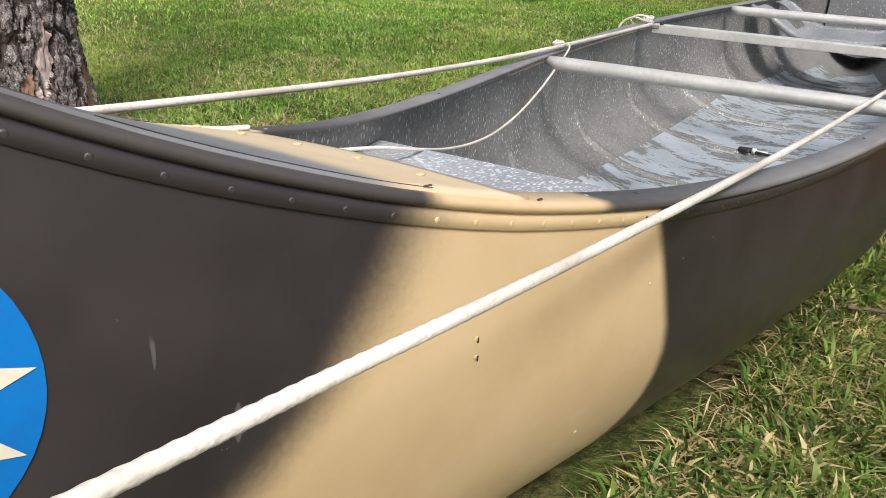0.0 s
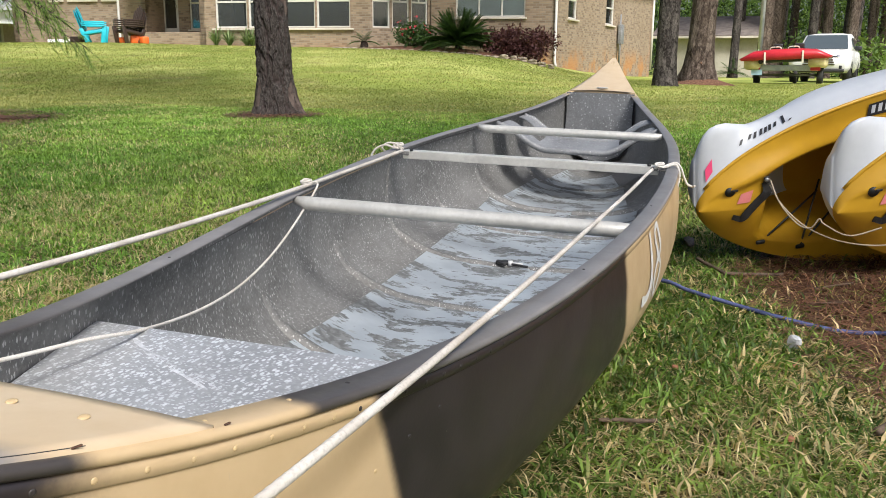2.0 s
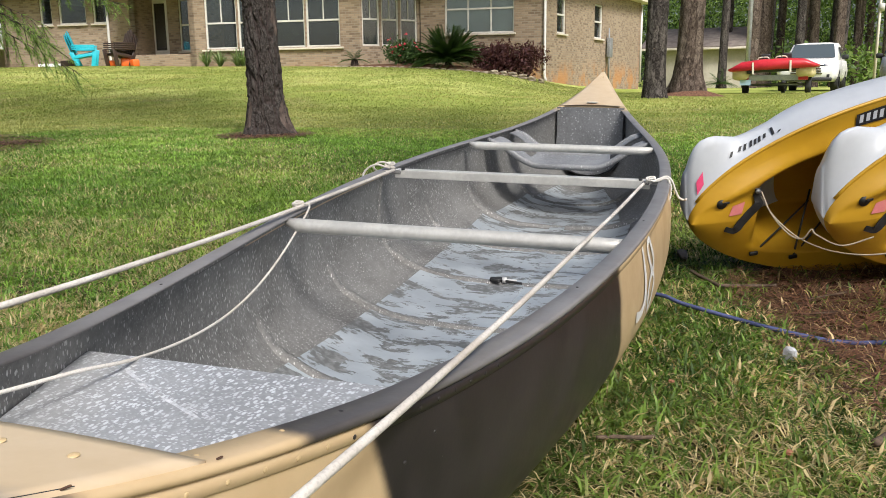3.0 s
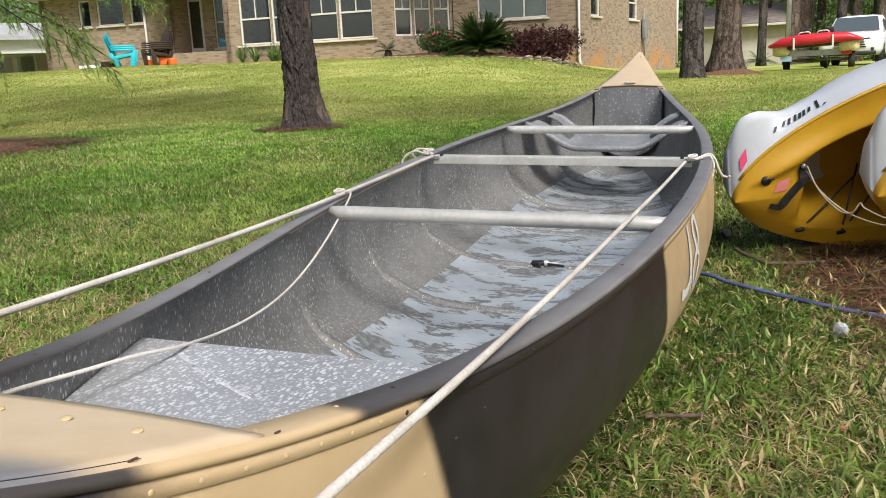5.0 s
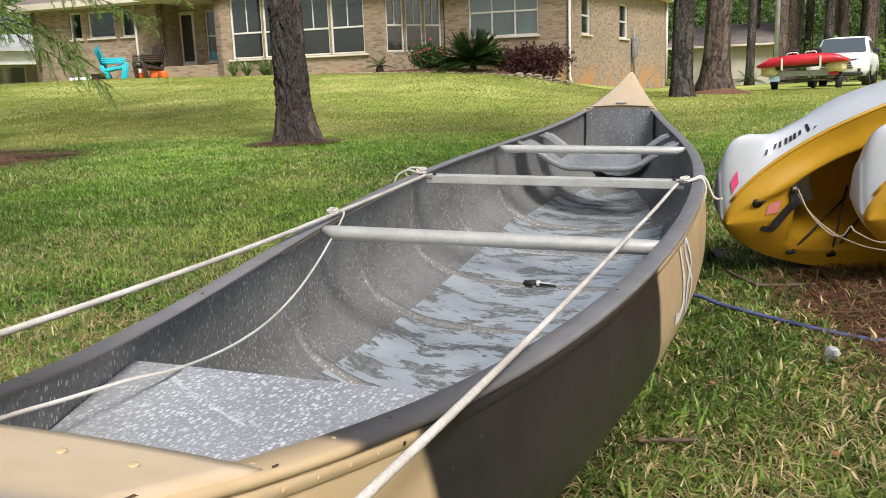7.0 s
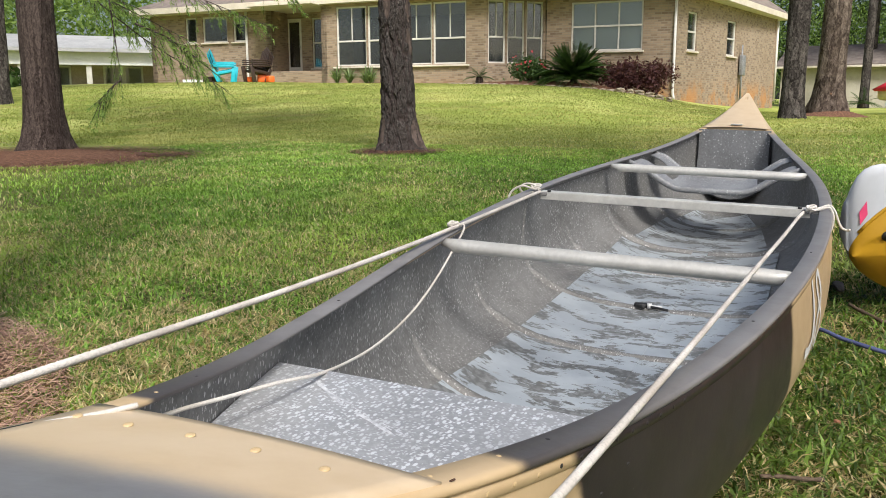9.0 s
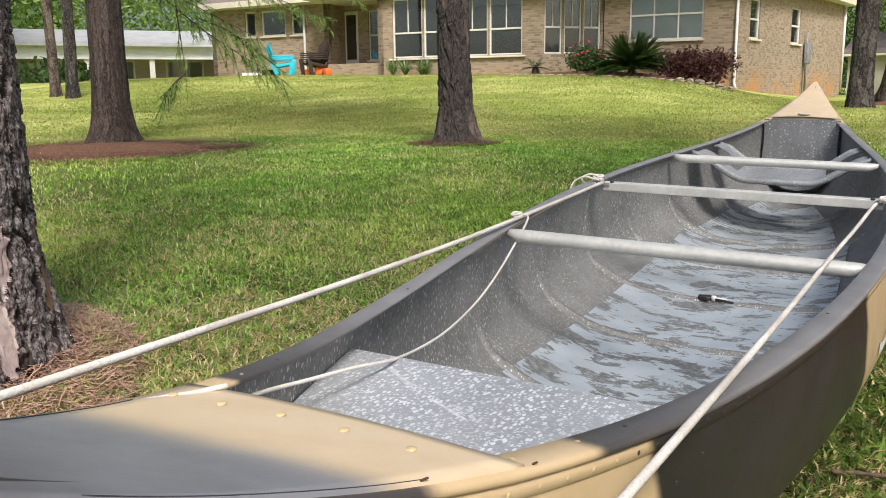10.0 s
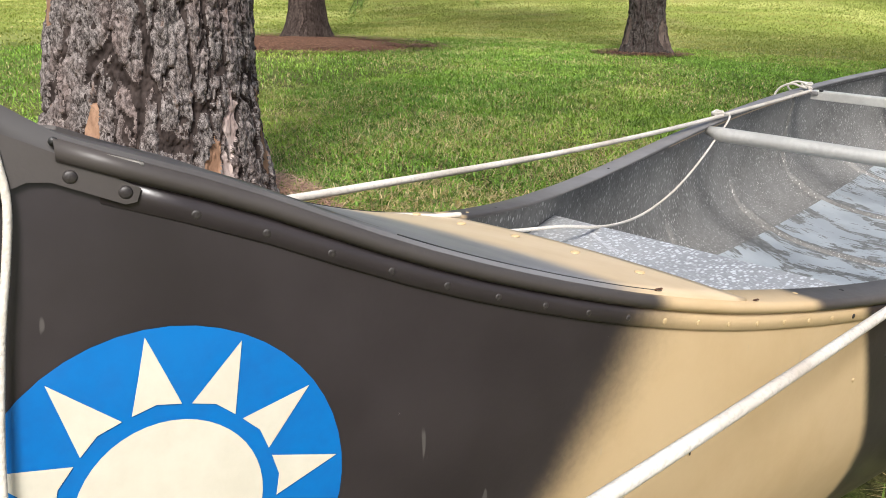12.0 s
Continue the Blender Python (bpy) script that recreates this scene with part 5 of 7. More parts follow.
    for j in range(5):
        faces += [(1 + j * n + k, 1 + (j + 1) * n + k, 1 + (j + 1) * n + (k + 1) % n, 1 + j * n + (k + 1) % n) for k in range(n)]
    return tagged(part(name, (verts, faces), material), label, category)


def litter_mat(name, c1, c2):
    n = Nodes(name)
    a = n.noise(1.0, 3.0, 0.6, n.stretch(130, 20, 60, rz=0.6))
    b = n.noise(1.0, 3.0, 0.6, n.stretch(24, 140, 60, rz=0.3))
    f = n.calc("MAXIMUM", a, b)
    return n.done(n.mix(n.ramp(f, 0.45, 0.7), c1, c2), 0.95, 0.0, n.bump(f, 0.8, 0.02), Specular_IOR_Level=0.1)


LITTER = litter_mat("pine_litter", (0.070, 0.034, 0.022), (0.26, 0.145, 0.092))
mound("needle_mound", 0.55, 19.75, 0.78, 0.6, 0.16, LITTER, "brown mound of pine needles round a trunk", "mulch")
mound("mulch_bed", -6.35, 5.48, 1.50, 1.05, 0.045, LITTER, "reddish bed of pine mulch round the cypress", "mulch")

# ---- drooping cypress branch ----
def spray(base, tip, sag, twigs, seed):
    rnd = random.Random(seed)
    a, b = Vector(base), Vector(tip)
    mid = a.lerp(b, 0.5) + Vector((0, 0, sag))
    stem = glide([a, mid, b], 24)
    v, f = tube(stem, [0.009 * (1 - 0.75 * i / 23) for i in range(24)], 6)
    lv, lf = [], []
    side = (b - a).cross(Vector((0, 0, 1))).normalized()
    for k in range(twigs):
        i = int(lerp(2, 23, ((k + rnd.random()) / twigs) ** 0.7))
        p = stem[i]
        d = (side * rnd.uniform(-1, 1) + (b - a).normalized() * rnd.uniform(0.0, 0.9) + Vector((0, 0, rnd.uniform(-1.1, 0.15)))).normalized()
        L = rnd.uniform(0.08, 0.30)
        end = p + d * L + Vector((0, 0, -0.12 * L))
        o = len(v)
        tv, tf = tube([p, p.lerp(end, 0.5), end], [0.003, 0.002, 0.001], 4)
        v += tv
        f += [tuple(o + q for q in face) for face in tf]
        for m in range(30):
            s = rnd.uniform(0.12, 1.0)
            q = p.lerp(end, s)
            e = (d + Vector((rnd.uniform(-1, 1), rnd.uniform(-1, 1), rnd.uniform(-1.1, 0.5))) * 0.9).normalized()
            w = e.cross(Vector((rnd.uniform(-1, 1), rnd.uniform(-1, 1), rnd.uniform(-1, 1)))).normalized()
            ln = rnd.uniform(0.025, 0.06)
            o = len(lv)
            lv += [tuple(q), tuple(q + e * ln * 0.5 + w * 0.0024), tuple(q + e * ln), tuple(q + e * ln * 0.5 - w * 0.0024)]
            lf.append((o, o + 1, o + 2, o + 3))
    return v, f, lv, lf


def cypress_branch(base, tip, sag, twigs, seed):
    v, f, lv, lf = spray(base, tip, sag, twigs, seed)
    ob = thing("cypress_branch", "drooping cypress branch with feathery green leaves", "branch", Matrix.Translation((0, 0, 0)), "cypress branches")
    part("stem", (v, f), CYPRESS_BARK, ob)
    part("leaves", (lv, lf), FEATHER, ob, smooth=False)


cypress_branch((-5.75, 5.1, 2.05), (-4.60, 6.14, 0.83), -0.10, 72, 1)
cypress_branch((-4.82, 4.97, 1.75), (-4.79, 5.03, 0.92), 0.0, 9, 2)
cypress_branch((-4.79, 5.03, 0.92), (-4.92, 4.90, 0.74), 0.01, 24, 7)
cypress_branch((-4.68, 5.11, 1.36), (-4.32, 5.46, 1.06), 0.04, 44, 8)
cypress_branch((-5.9, 4.9, 2.2), (-4.30, 6.4, 1.42), 0.02, 66, 3)
cypress_branch((-6.0, 4.8, 2.1), (-4.75, 6.0, 1.22), 0.0, 60, 4)
cypress_branch((-5.6, 5.2, 2.3), (-4.05, 6.55, 1.68), 0.05, 66, 5)
cypress_branch((-6.3, 4.6, 2.2), (-5.15, 5.65, 1.55), 0.0, 56, 6)

# ---- the brick house ----
def brick_mat():
    n = Nodes("brick_wall_surface")
    x, y, z = n.xyz()
    uv = n.t.nodes.new("ShaderNodeCombineXYZ")
    n.put(uv, {0: n.calc("ADD", x, y), 1: z, 2: 0.0})
    b = n.t.nodes.new("ShaderNodeTexBrick")
    n.put(b, {"Vector": uv.outputs[0], "Color1": (0.33, 0.245, 0.17, 1), "Color2": (0.085, 0.050, 0.032, 1), "Mortar": (0.27, 0.225, 0.17, 1), "Scale": 1.0, "Mortar Size": 0.011, "Mortar Smooth": 0.2, "Bias": -0.34, "Brick Width": 0.215, "Row Height": 0.075})
    stain = n.noise(0.7, 4.0, 0.6)
    c = n.mix(n.ramp(stain, 0.42, 0.7, 0.0, 0.35), b.outputs["Color"], (0.24, 0.17, 0.11))
    c = n.mix(n.ramp(n.noise(2.3, 4.0, 0.6), 0.5, 0.75, 0.0, 0.2), c, (0.44, 0.36, 0.27))
    rust = n.calc("MULTIPLY", n.ramp(z, 0.8, 1.7, 1.0, 0.0), n.ramp(n.noise(0.9, 4.0, 0.6), 0.45, 0.6))
    c = n.mix(n.calc("MULTIPLY", rust, 0.7), c, (0.46, 0.20, 0.05))
    return n.done(c, 0.9, 0.0, n.bump(b.outputs["Fac"], 0.5, -0.01))


BRICK = brick_mat()
TRIM = simple("trim_cream", (0.66, 0.60, 0.50), (0.56, 0.50, 0.41), 3.0, 0.6)
FRAME = simple("window_frame_white", (0.62, 0.60, 0.55), (0.52, 0.50, 0.45), 4.0, 0.5)
SHINGLE = simple("roof_shingle", (0.14, 0.115, 0.10), (0.24, 0.20, 0.17), 3.0, 0.95, 0.0, 0.6, 0.02)
# near black: the unlit room's shade is put into the colour
ROOM_SHADE = simple("room_shade", (0.018, 0.018, 0.018), (0.010, 0.010, 0.010), 2.0, 0.9)
BLIND = simple("pale_blind", (0.62, 0.68, 0.64), (0.52, 0.58, 0.55), 2.0, 0.7)
gl = Nodes("window_glass")
GLASS = gl.done((0.62, 0.70, 0.72), 0.02, 0.0, None, Transmission_Weight=0.97, IOR=1.9)


def hp(u, v, z=0.0):
    p = HOUSE_AT + HOUSE_U * u + HOUSE_V * v
    return Vector((p.x, p.y, z))


house = thing("brick_house", "single-storey tan brick house with wide windows and a porch", "house", Matrix.Translation(hp(0, 0)))
HB = hp(0, 0)


def wall(a, b, z0, z1, openings=(), name="wall", material=BRICK, parent=house, thick=0.22, origin=None):
    """A wall from a to b (in plan) with holes (s0, s1, z0, z1); its outer face looks to the right of a to b... towards the viewer."""
    origin = HB if origin is None else origin
    a, b = Vector((a.x, a.y, 0)), Vector((b.x, b.y, 0))
    d = (b - a)
    L = d.length
    d.normalize()
    nrm = Vector((d.y, -d.x, 0))
    ss = sorted({0.0, L, *[s for o in openings for s in o[:2]]})
    zz = sorted({z0, z1, *[z for o in openings for z in o[2:4]]})

    def open_at(i, j):
        if not (0 <= i < len(ss) - 1 and 0 <= j < len(zz) - 1):
            return True
        s, z = (ss[i] + ss[i + 1]) / 2, (zz[j] + zz[j + 1]) / 2
        return any(o[0] < s < o[1] and o[2] < z < o[3] for o in openings)

    verts, faces = [], []

    def quad(*pts):
        o = len(verts)
        verts.extend(tuple(p - origin) for p in pts)
        faces.append((o, o + 1, o + 2, o + 3))

    def P(s, z, k):
        return a + d * s - nrm * (thick * k) + Vector((0, 0, z))

    for i in range(len(ss) - 1):
        for j in range(len(zz) - 1):
            if open_at(i, j):
                continue
            s0, s1, h0, h1 = ss[i], ss[i + 1], zz[j], zz[j + 1]
            quad(P(s0, h0, 0), P(s1, h0, 0), P(s1, h1, 0), P(s0, h1, 0))
            quad(P(s1, h0, 1), P(s0, h0, 1), P(s0, h1, 1), P(s1, h1, 1))
            if open_at(i - 1, j):
                quad(P(s0, h0, 1), P(s0, h0, 0), P(s0, h1, 0), P(s0, h1, 1))
            if open_at(i + 1, j):
                quad(P(s1, h0, 0), P(s1, h0, 1), P(s1, h1, 1), P(s1, h1, 0))
            if open_at(i, j - 1):
                quad(P(s0, h0, 1), P(s1, h0, 1), P(s1, h0, 0), P(s0, h0, 0))
            if open_at(i, j + 1):
                quad(P(s0, h1, 0), P(s1, h1, 0), P(s1, h1, 1), P(s0, h1, 1))
    return part(name, (verts, faces), material, parent, smooth=False)


def window_in(a, b, s0, s1, z0, z1, bars_v=(), bars_h=(), split_above=None, parent=house, inset=0.08, w=0.055, sill=True, blind=0.0):
    """A window that fills a wall's hole: frame, bars and panes."""
    a, b = Vector((a.x, a.y, 0)), Vector((b.x, b.y, 0))
    d = (b - a).normalized()
    ang = math.degrees(math.atan2(d.y, d.x))
    win = new("window")
    win.parent = parent
    win.matrix_local = Matrix.Translation(a + d * s0 - (HB if parent is house else Vector()) + Vector((0, 0, z0))) @ pose(0, 0, 0, 0, 0, ang)
    W, H = s1 - s0, z1 - z0
    bm = bmesh.new()
    for x in (w / 2, W - w / 2):
        box(w, 0.07, H - 2 * w, (x, inset, H / 2), 0.006, bm, seg=1)
    for z in (w / 2, H - w / 2):
        box(W, 0.075, w, (W / 2, inset, z), 0.006, bm, seg=1)
    for x in bars_v:
        box(w * 0.9, 0.06, H - 2 * w, (x, inset, H / 2), 0.005, bm, seg=1)
    for z in bars_h:
        box(W - 2 * w, 0.065, w * 1.1, (W / 2, inset, z), 0.005, bm, seg=1)
    if split_above:
        for x, zb in split_above:
            box(w * 0.6, 0.05, H - w - zb, (x, inset, (H + zb) / 2), 0.004, bm, seg=1)
    part("window_frame", bm, FRAME, win, smooth=False)
    xs = [w] + sorted(bars_v) + [W - w]
    zs = [w] + sorted(bars_h) + [H - w]
    for x0, x1 in zip(xs, xs[1:]):
        for h0, h1 in zip(zs, zs[1:]):
            p = part("pane", box(x1 - x0, 0.008, h1 - h0, ((x0 + x1) / 2, inset + 0.01, (h0 + h1) / 2)), GLASS, win, smooth=False)
    if sill:
        part("window_sill", box(W + 0.12, 0.16, 0.06, (W / 2, 0.0, -0.035), 0.01), TRIM, win, smooth=False)
    if blind:
        part("blind", box(W - 2 * w, 0.02, H * blind, (W / 2, inset + 0.06, H - H * blind / 2)), BLIND, win, smooth=False)
    return win


EAVE = 4.15
SIDE = Vector((0.2, 0.98, 0)).normalized()
corner, back = hp(0, 0), hp(0, 0) + SIDE * 11.5
# side wall
side_holes = [(0.92, 1.80, 2.36, 3.62), (4.97, 6.0, 2.36, 3.62)]
wall(corner, back, 0.3, EAVE, side_holes)
for o in side_holes:
    window_in(corner, back, *o, bars_h=(0.62,))
# gable front with the triple window
fa, fb = hp(4.3, 0), corner
hole = (4.3 - 3.45, 4.3 - 1.09, 2.36, 3.95)
wall(fa, fb, 0.5, EAVE, [hole])
window_in(fa, fb, *hole, bars_v=(0.79, 1.57), bars_h=(0.80,), blind=0.97)
# angled bay side of the sunroom
ba, bb = hp(5.95, -1.5), hp(4.35, 0.1)
bl = (Vector((bb.x, bb.y, 0)) - Vector((ba.x, ba.y, 0))).length
holes = [(0.10 + k * 0.71, 0.74 + k * 0.71, 1.98, 4.02) for k in range(3)]
wall(ba, bb, 0.8, EAVE, holes)
for o in holes:
    window_in(ba, bb, *o, bars_h=(0.86,), split_above=((0.32, 0.86),), sill=False)
# sunroom front
sa, sb = hp(12.2, -1.5), hp(5.95, -1.5)
holes = [(0.62 + k * 1.25, 1.82 + k * 1.25, 1.98, 4.02) for k in range(4)]
wall(sa, sb, 0.8, EAVE, holes)
for o in holes:
    window_in(sa, sb, *o, bars_h=(0.86,), split_above=((0.6, 0.86),), sill=False)
part("sill_course", box(5.2, 0.14, 0.06, tuple(hp(9.1, -1.53, 1.93) - HB), 0.012, rot=(0, 0, 1.7)), TRIM, house, smooth=False)
# porch recess
wall(hp(12.2, 0.25), hp(12.2, -1.5), 0.8, EAVE)
pa, pb = hp(14.95, 0.3), hp(12.0, 0.3)
holes = [(0.08, 0.78, 1.85, 3.92), (1.25, 1.72, 2.02, 3.9)]
wall(pa, pb, 0.8, EAVE, holes)
window_in(pa, pb, *holes[1], bars_h=(0.95,))
wall(hp(14.8, -0.8), hp(14.8, 0.35), 0.8, EAVE)
door = new("door")
door.parent = house
door.matrix_local = Matrix.Translation(hp(14.87, 0.3, 1.85) - HB) @ pose(0, 0, 0, 0, 0, 1.7)
bm = bmesh.new()
for x in (0.06, 0.64):
    box(0.12, 0.05, 2.05, (x, 0.06, 1.03), 0.006, bm, seg=1)
for z in (0.12, 1.99):
    box(0.46, 0.05, 0.2 if z < 1 else 0.14, (0.35, 0.06, z), 0.006, bm, seg=1)
part("door_frame", bm, FRAME, door, smooth=False)
part("pane", box(0.46, 0.012, 1.72, (0.35, 0.06, 1.07)), GLASS, door, smooth=False)
part("door_handle", box(0.03, 0.07, 0.10, (0.62, 0.01, 1.0), 0.01), THWART, door)
part("porch_floor", box(2.9, 1.6, 0.5, tuple(hp(13.5, -0.6, 1.60) - HB), 0.02, rot=(0, 0, 1.7)), BRICK, house, smooth=False)
# ceiling extended out past the wall, unseen, to keep the recess shaded
part("porch_ceiling", box(2.8, 2.7, 0.08, tuple(hp(13.5, -0.95, EAVE) - HB), 0.0, rot=(0, 0, 1.7)), TRIM, house, smooth=False)
# wing
wa, wb = hp(20.6, -0.8), hp(14.8, -0.8)
holes = [(20.6 - 18.83, 20.6 - 18.3, 3.03, 4.0), (20.6 - 18.0, 20.6 - 16.83, 3.03, 4.0), (20.6 - 16.54, 20.6 - 15.95, 3.03, 4.0)]
wall(wa, wb, 0.8, EAVE, holes)
for o in holes:
    window_in(wa, wb, *o, sill=True)
wall(hp(20.6, 9), hp(20.6, -0.8), 0.8, EAVE)
wall(back, hp(20.6, 9), 0.3, EAVE)
# floor and wall added behind the panes, coloured as deep shade
part("floor_slab", box(20, 9, 0.1, tuple(hp(11.5, 5, 1.55) - HB)), ROOM_SHADE, house, smooth=False)
part("inner_wall", box(19.0, 0.12, 2.6, tuple(hp(10.5, 3.4, 2.85) - HB), 0, rot=(0, 0, 1.7)), ROOM_SHADE, house, smooth=False)
for u, v in ((15.88, -0.88), (0.06, -0.07)):
    pts = [hp(u, v, EAVE - 0.05) - HB, hp(u, v, 1.0) - HB, hp(u - 0.03, v - 0.05, 0.86) - HB, hp(u - 0.08, v - 0.2, 0.8) - HB]
    part("downspout", tube(pts, 0.045, 8), FRAME, house)
part("downspout", tube([back - HB + Vector((0.06, -0.05, EAVE - 0.1)), back - HB + Vector((0.06, -0.05, 0.7))], 0.05, 8), FRAME, house)


def hip(corners, z, rise, name="roof"):
    verts = [tuple(c + Vector((0, 0, z)) - HB) for c in corners]
    cx = sum((c for c in corners), Vector()) / 4
    top = [c.lerp(cx, 0.8) + Vector((0, 0, z + rise)) for c in corners]
    verts += [tuple(t - HB) for t in top]
    verts += [tuple(c + Vector((0, 0, z - 0.22)) - HB) for c in corners]
    faces = [(i, (i + 1) % 4, 4 + (i + 1) % 4, 4 + i) for i in range(4)] + [(4, 5, 6, 7)]
    part(name, (verts[:8], faces), SHINGLE, house, smooth=False)
    v2 = verts[:4] + verts[8:]
    part("fascia", (v2, [(4 + i, 4 + (i + 1) % 4, (i + 1) % 4, i) for i in range(4)] + [(7, 6, 5, 4)]), TRIM, house, smooth=False)


hip([hp(21.1, -1.4), hp(3.9, -2.1), hp(3.9, 10), hp(21.1, 10)], EAVE + 0.2, 2.4)
hip([hp(4.6, -0.55), corner + Vector((0.5, -0.55, 0)), back + Vector((0.5, 0.6, 0)), hp(4.6, 11.9)], EAVE + 0.19, 2.2)
meter = thing("meter_box", "grey electric meter box with a conduit on the brick wall", "meter box", Matrix.Translation(corner + SIDE * 6.55 + Vector((0.08, -0.02, -0.1))))
part("box", box(0.16, 0.34, 0.75, (0.05, 0, 2.15), 0.02, rot=(0, 0, -11)), BULKHEAD, meter)
part("conduit", tube([(0.03, -0.05, 1.8), (0.03, -0.05, 0.7)], 0.04, 8), BULKHEAD, meter)
part("conduit", tube([(0.03, -0.12, 2.9), (0.03, -0.12, 1.0)], 0.03, 8), BULKHEAD, meter)

# ---- planting along the house ----
STONE = simple("wall_stone", (0.42, 0.35, 0.26), (0.22, 0.18, 0.13), 3.0, 0.9, 0.0, 0.6, 0.02)
ROCK = simple("limestone", (0.42, 0.41, 0.385), (0.20, 0.195, 0.18), 9.0, 0.9, 0.0, 0.9, 0.02)


def pebble(name, x, y, z, sx, sy, sz, material, label, category, seed, group="", sub=2):
    bm = bmesh.new()
    bmesh.ops.create_icosphere(bm, subdivisions=sub, radius=1.0)
    for v in bm.verts:
        k = 1 + 0.35 * noise.noise(v.co * 1.3 + Vector((seed, 0, 0))) + 0.12 * noise.noise(v.co * 4 + Vector((0, seed, 0)))
        c = v.co * k
        v.co = Vector((max(min(c.x, 0.8), -0.8) * sx, max(min(c.y, 0.8), -0.8) * sy, max(min(c.z, 0.75), -0.7) * sz))
    ob = part(name, bm, material, None, "", smooth=False)
    ob.matrix_world = Matrix.Translation((x, y, z)) @ pose(0, 0, 0, 0, 0, seed * 47 % 360)
    return tagged(ob, label, category, group)


for k in range(26):
    u = 6.5 - k * 0.27
    v = -3.0 + 0.25 * math.sin(k * 0.25)
    p = hp(u, v)
    for layer in range(1 if u > 1.2 else 2):
        pebble("edging_stone", p.x, p.y, ground_z(p.x, p.y) + 0.02 + 0.075 * layer, 0.19, 0.12, 0.040 if u > 1.6 else 0.060, STONE, "rough tan edging stone of the flower bed", "stone", k + 31 * layer, "edging stones", 1)


def bush(u, v, r, h, leaf, label, seed, n=900, size=0.06, spread=0.16):
    p = hp(u, v)
    rnd = random.Random(seed)
    ob = thing("shrub", label, "shrub", Matrix.Translation((p.x, p.y, ground_z(p.x, p.y))))
    clumps = []
    for k in range(26):
        w, t = rnd.uniform(0, 6.28), rnd.random() ** 0.5
        clumps.append((r * t * math.cos(w), r * t * math.sin(w), h * (0.2 + 0.75 * rnd.random() * (1.1 - 0.5 * t))))
    sv, sf = [], []
    for c in clumps[::3]:
        tv, tf = tube([(0, 0, 0), (c[0] * 0.5, c[1] * 0.5, c[2] * 0.6), c], [0.015, 0.01, 0.006], 5)
        o = len(sv)
        sv += tv
        sf += [tuple(o + i for i in q) for q in tf]
    part("stems", (sv, sf), CYPRESS_BARK, ob)
    part("foliage", leaf_cloud(clumps, n // 26, spread, size, seed, 0.8), leaf, ob, smooth=False)
    return ob


def fan_plant(x, y, fronds, L, label, leaf, seed, leaflets=22, upright=0.6):
    rnd = random.Random(seed)
    verts, faces = [], []
    for k in range(fronds):
        w = 2 * math.pi * k / fronds + rnd.uniform(-0.2, 0.2)
        d = Vector((math.cos(w), math.sin(w), 0))
        el, reach = rnd.uniform(0.05, 1.45) * upright, L * rnd.uniform(0.9, 1.08)
        pts = [Vector((0, 0, 0.22)) + d * (reach * t * math.cos(el)) + Vector((0, 0, reach * (t * math.sin(el) - (0.16 + 0.20 * math.cos(el)) * t * t))) for t in np.linspace(0, 1, 8)]
        line = glide(pts, leaflets)
        s = d.cross(Vector((0, 0, 1)))
        for i in range(1, leaflets):
            fl = L * 0.20 * math.sin(math.pi * (0.15 + 0.8 * i / leaflets))
            for sg in (-1, 1):
                e = (s * sg + d * 0.5 + Vector((0, 0, 0.35))).normalized()
                q = line[i]
                o = len(verts)
                wv = d * 0.020
                verts += [tuple(q - wv), tuple(q + e * fl * 0.5 + wv), tuple(q + e * fl), tuple(q + e * fl * 0.5 - wv)]
                faces.append((o, o + 1, o + 2, o + 3))
    ob = thing("sago_palm", label, "palm", Matrix.Translation((x, y, ground_z(x, y))))
    part("fronds", (verts, faces), leaf, ob, smooth=False)
    part("stump", tube([(0, 0, -0.05), (0, 0, 0.12), (0, 0, 0.25)], [0.12, 0.13, 0.09], 10), CYPRESS_BARK, ob)
    return ob


p = hp(2.78, -2.2)
fan_plant(p.x, p.y, 130, 1.45, "large dark green sago palm by the house wall", SHRUB, 3, 40, 1.0)
p = hp(5.85, -2.3)
fan_plant(p.x, p.y, 16, 0.55, "small sago palm in the mulch bed", SHRUB, 4, 16, 0.9)


def tuft(x, y, n, L, label, seed):
    rnd = random.Random(seed)
    verts, faces = [], []
    for k in range(n):
        w, lean = rnd.uniform(0, 6.28), rnd.uniform(0.15, 1.1) ** 0.8
        d = Vector((math.cos(w), math.sin(w), 0))
        side = d.cross(Vector((0, 0, 1))) * rnd.uniform(0.010, 0.017)
        l = L * rnd.uniform(0.6, 1.15)
        o = len(verts)
        for i, t in enumerate((0.0, 0.3, 0.6, 0.85, 1.0)):
            c = d * (0.03 + l * lean * t * (0.45 + 0.5 * t)) + Vector((0, 0, l * t * (1.15 - 0.85 * lean * t)))
            thin_by = (0.8, 1.0, 0.85, 0.5, 0.06)[i]
            verts += [tuple(c - side * thin_by), tuple(c + side * thin_by)]
        faces += [(o + 2 * i, o + 2 * i + 1, o + 2 * i + 3, o + 2 * i + 2) for i in range(4)]
    ob = part("strap_plant", (verts, faces), LEAF_STRAP, None, "", smooth=False)
    ob.matrix_world = Matrix.Translation((x, y, ground_z(x, y)))
    return tagged(ob, label, "plant", "strap plants")


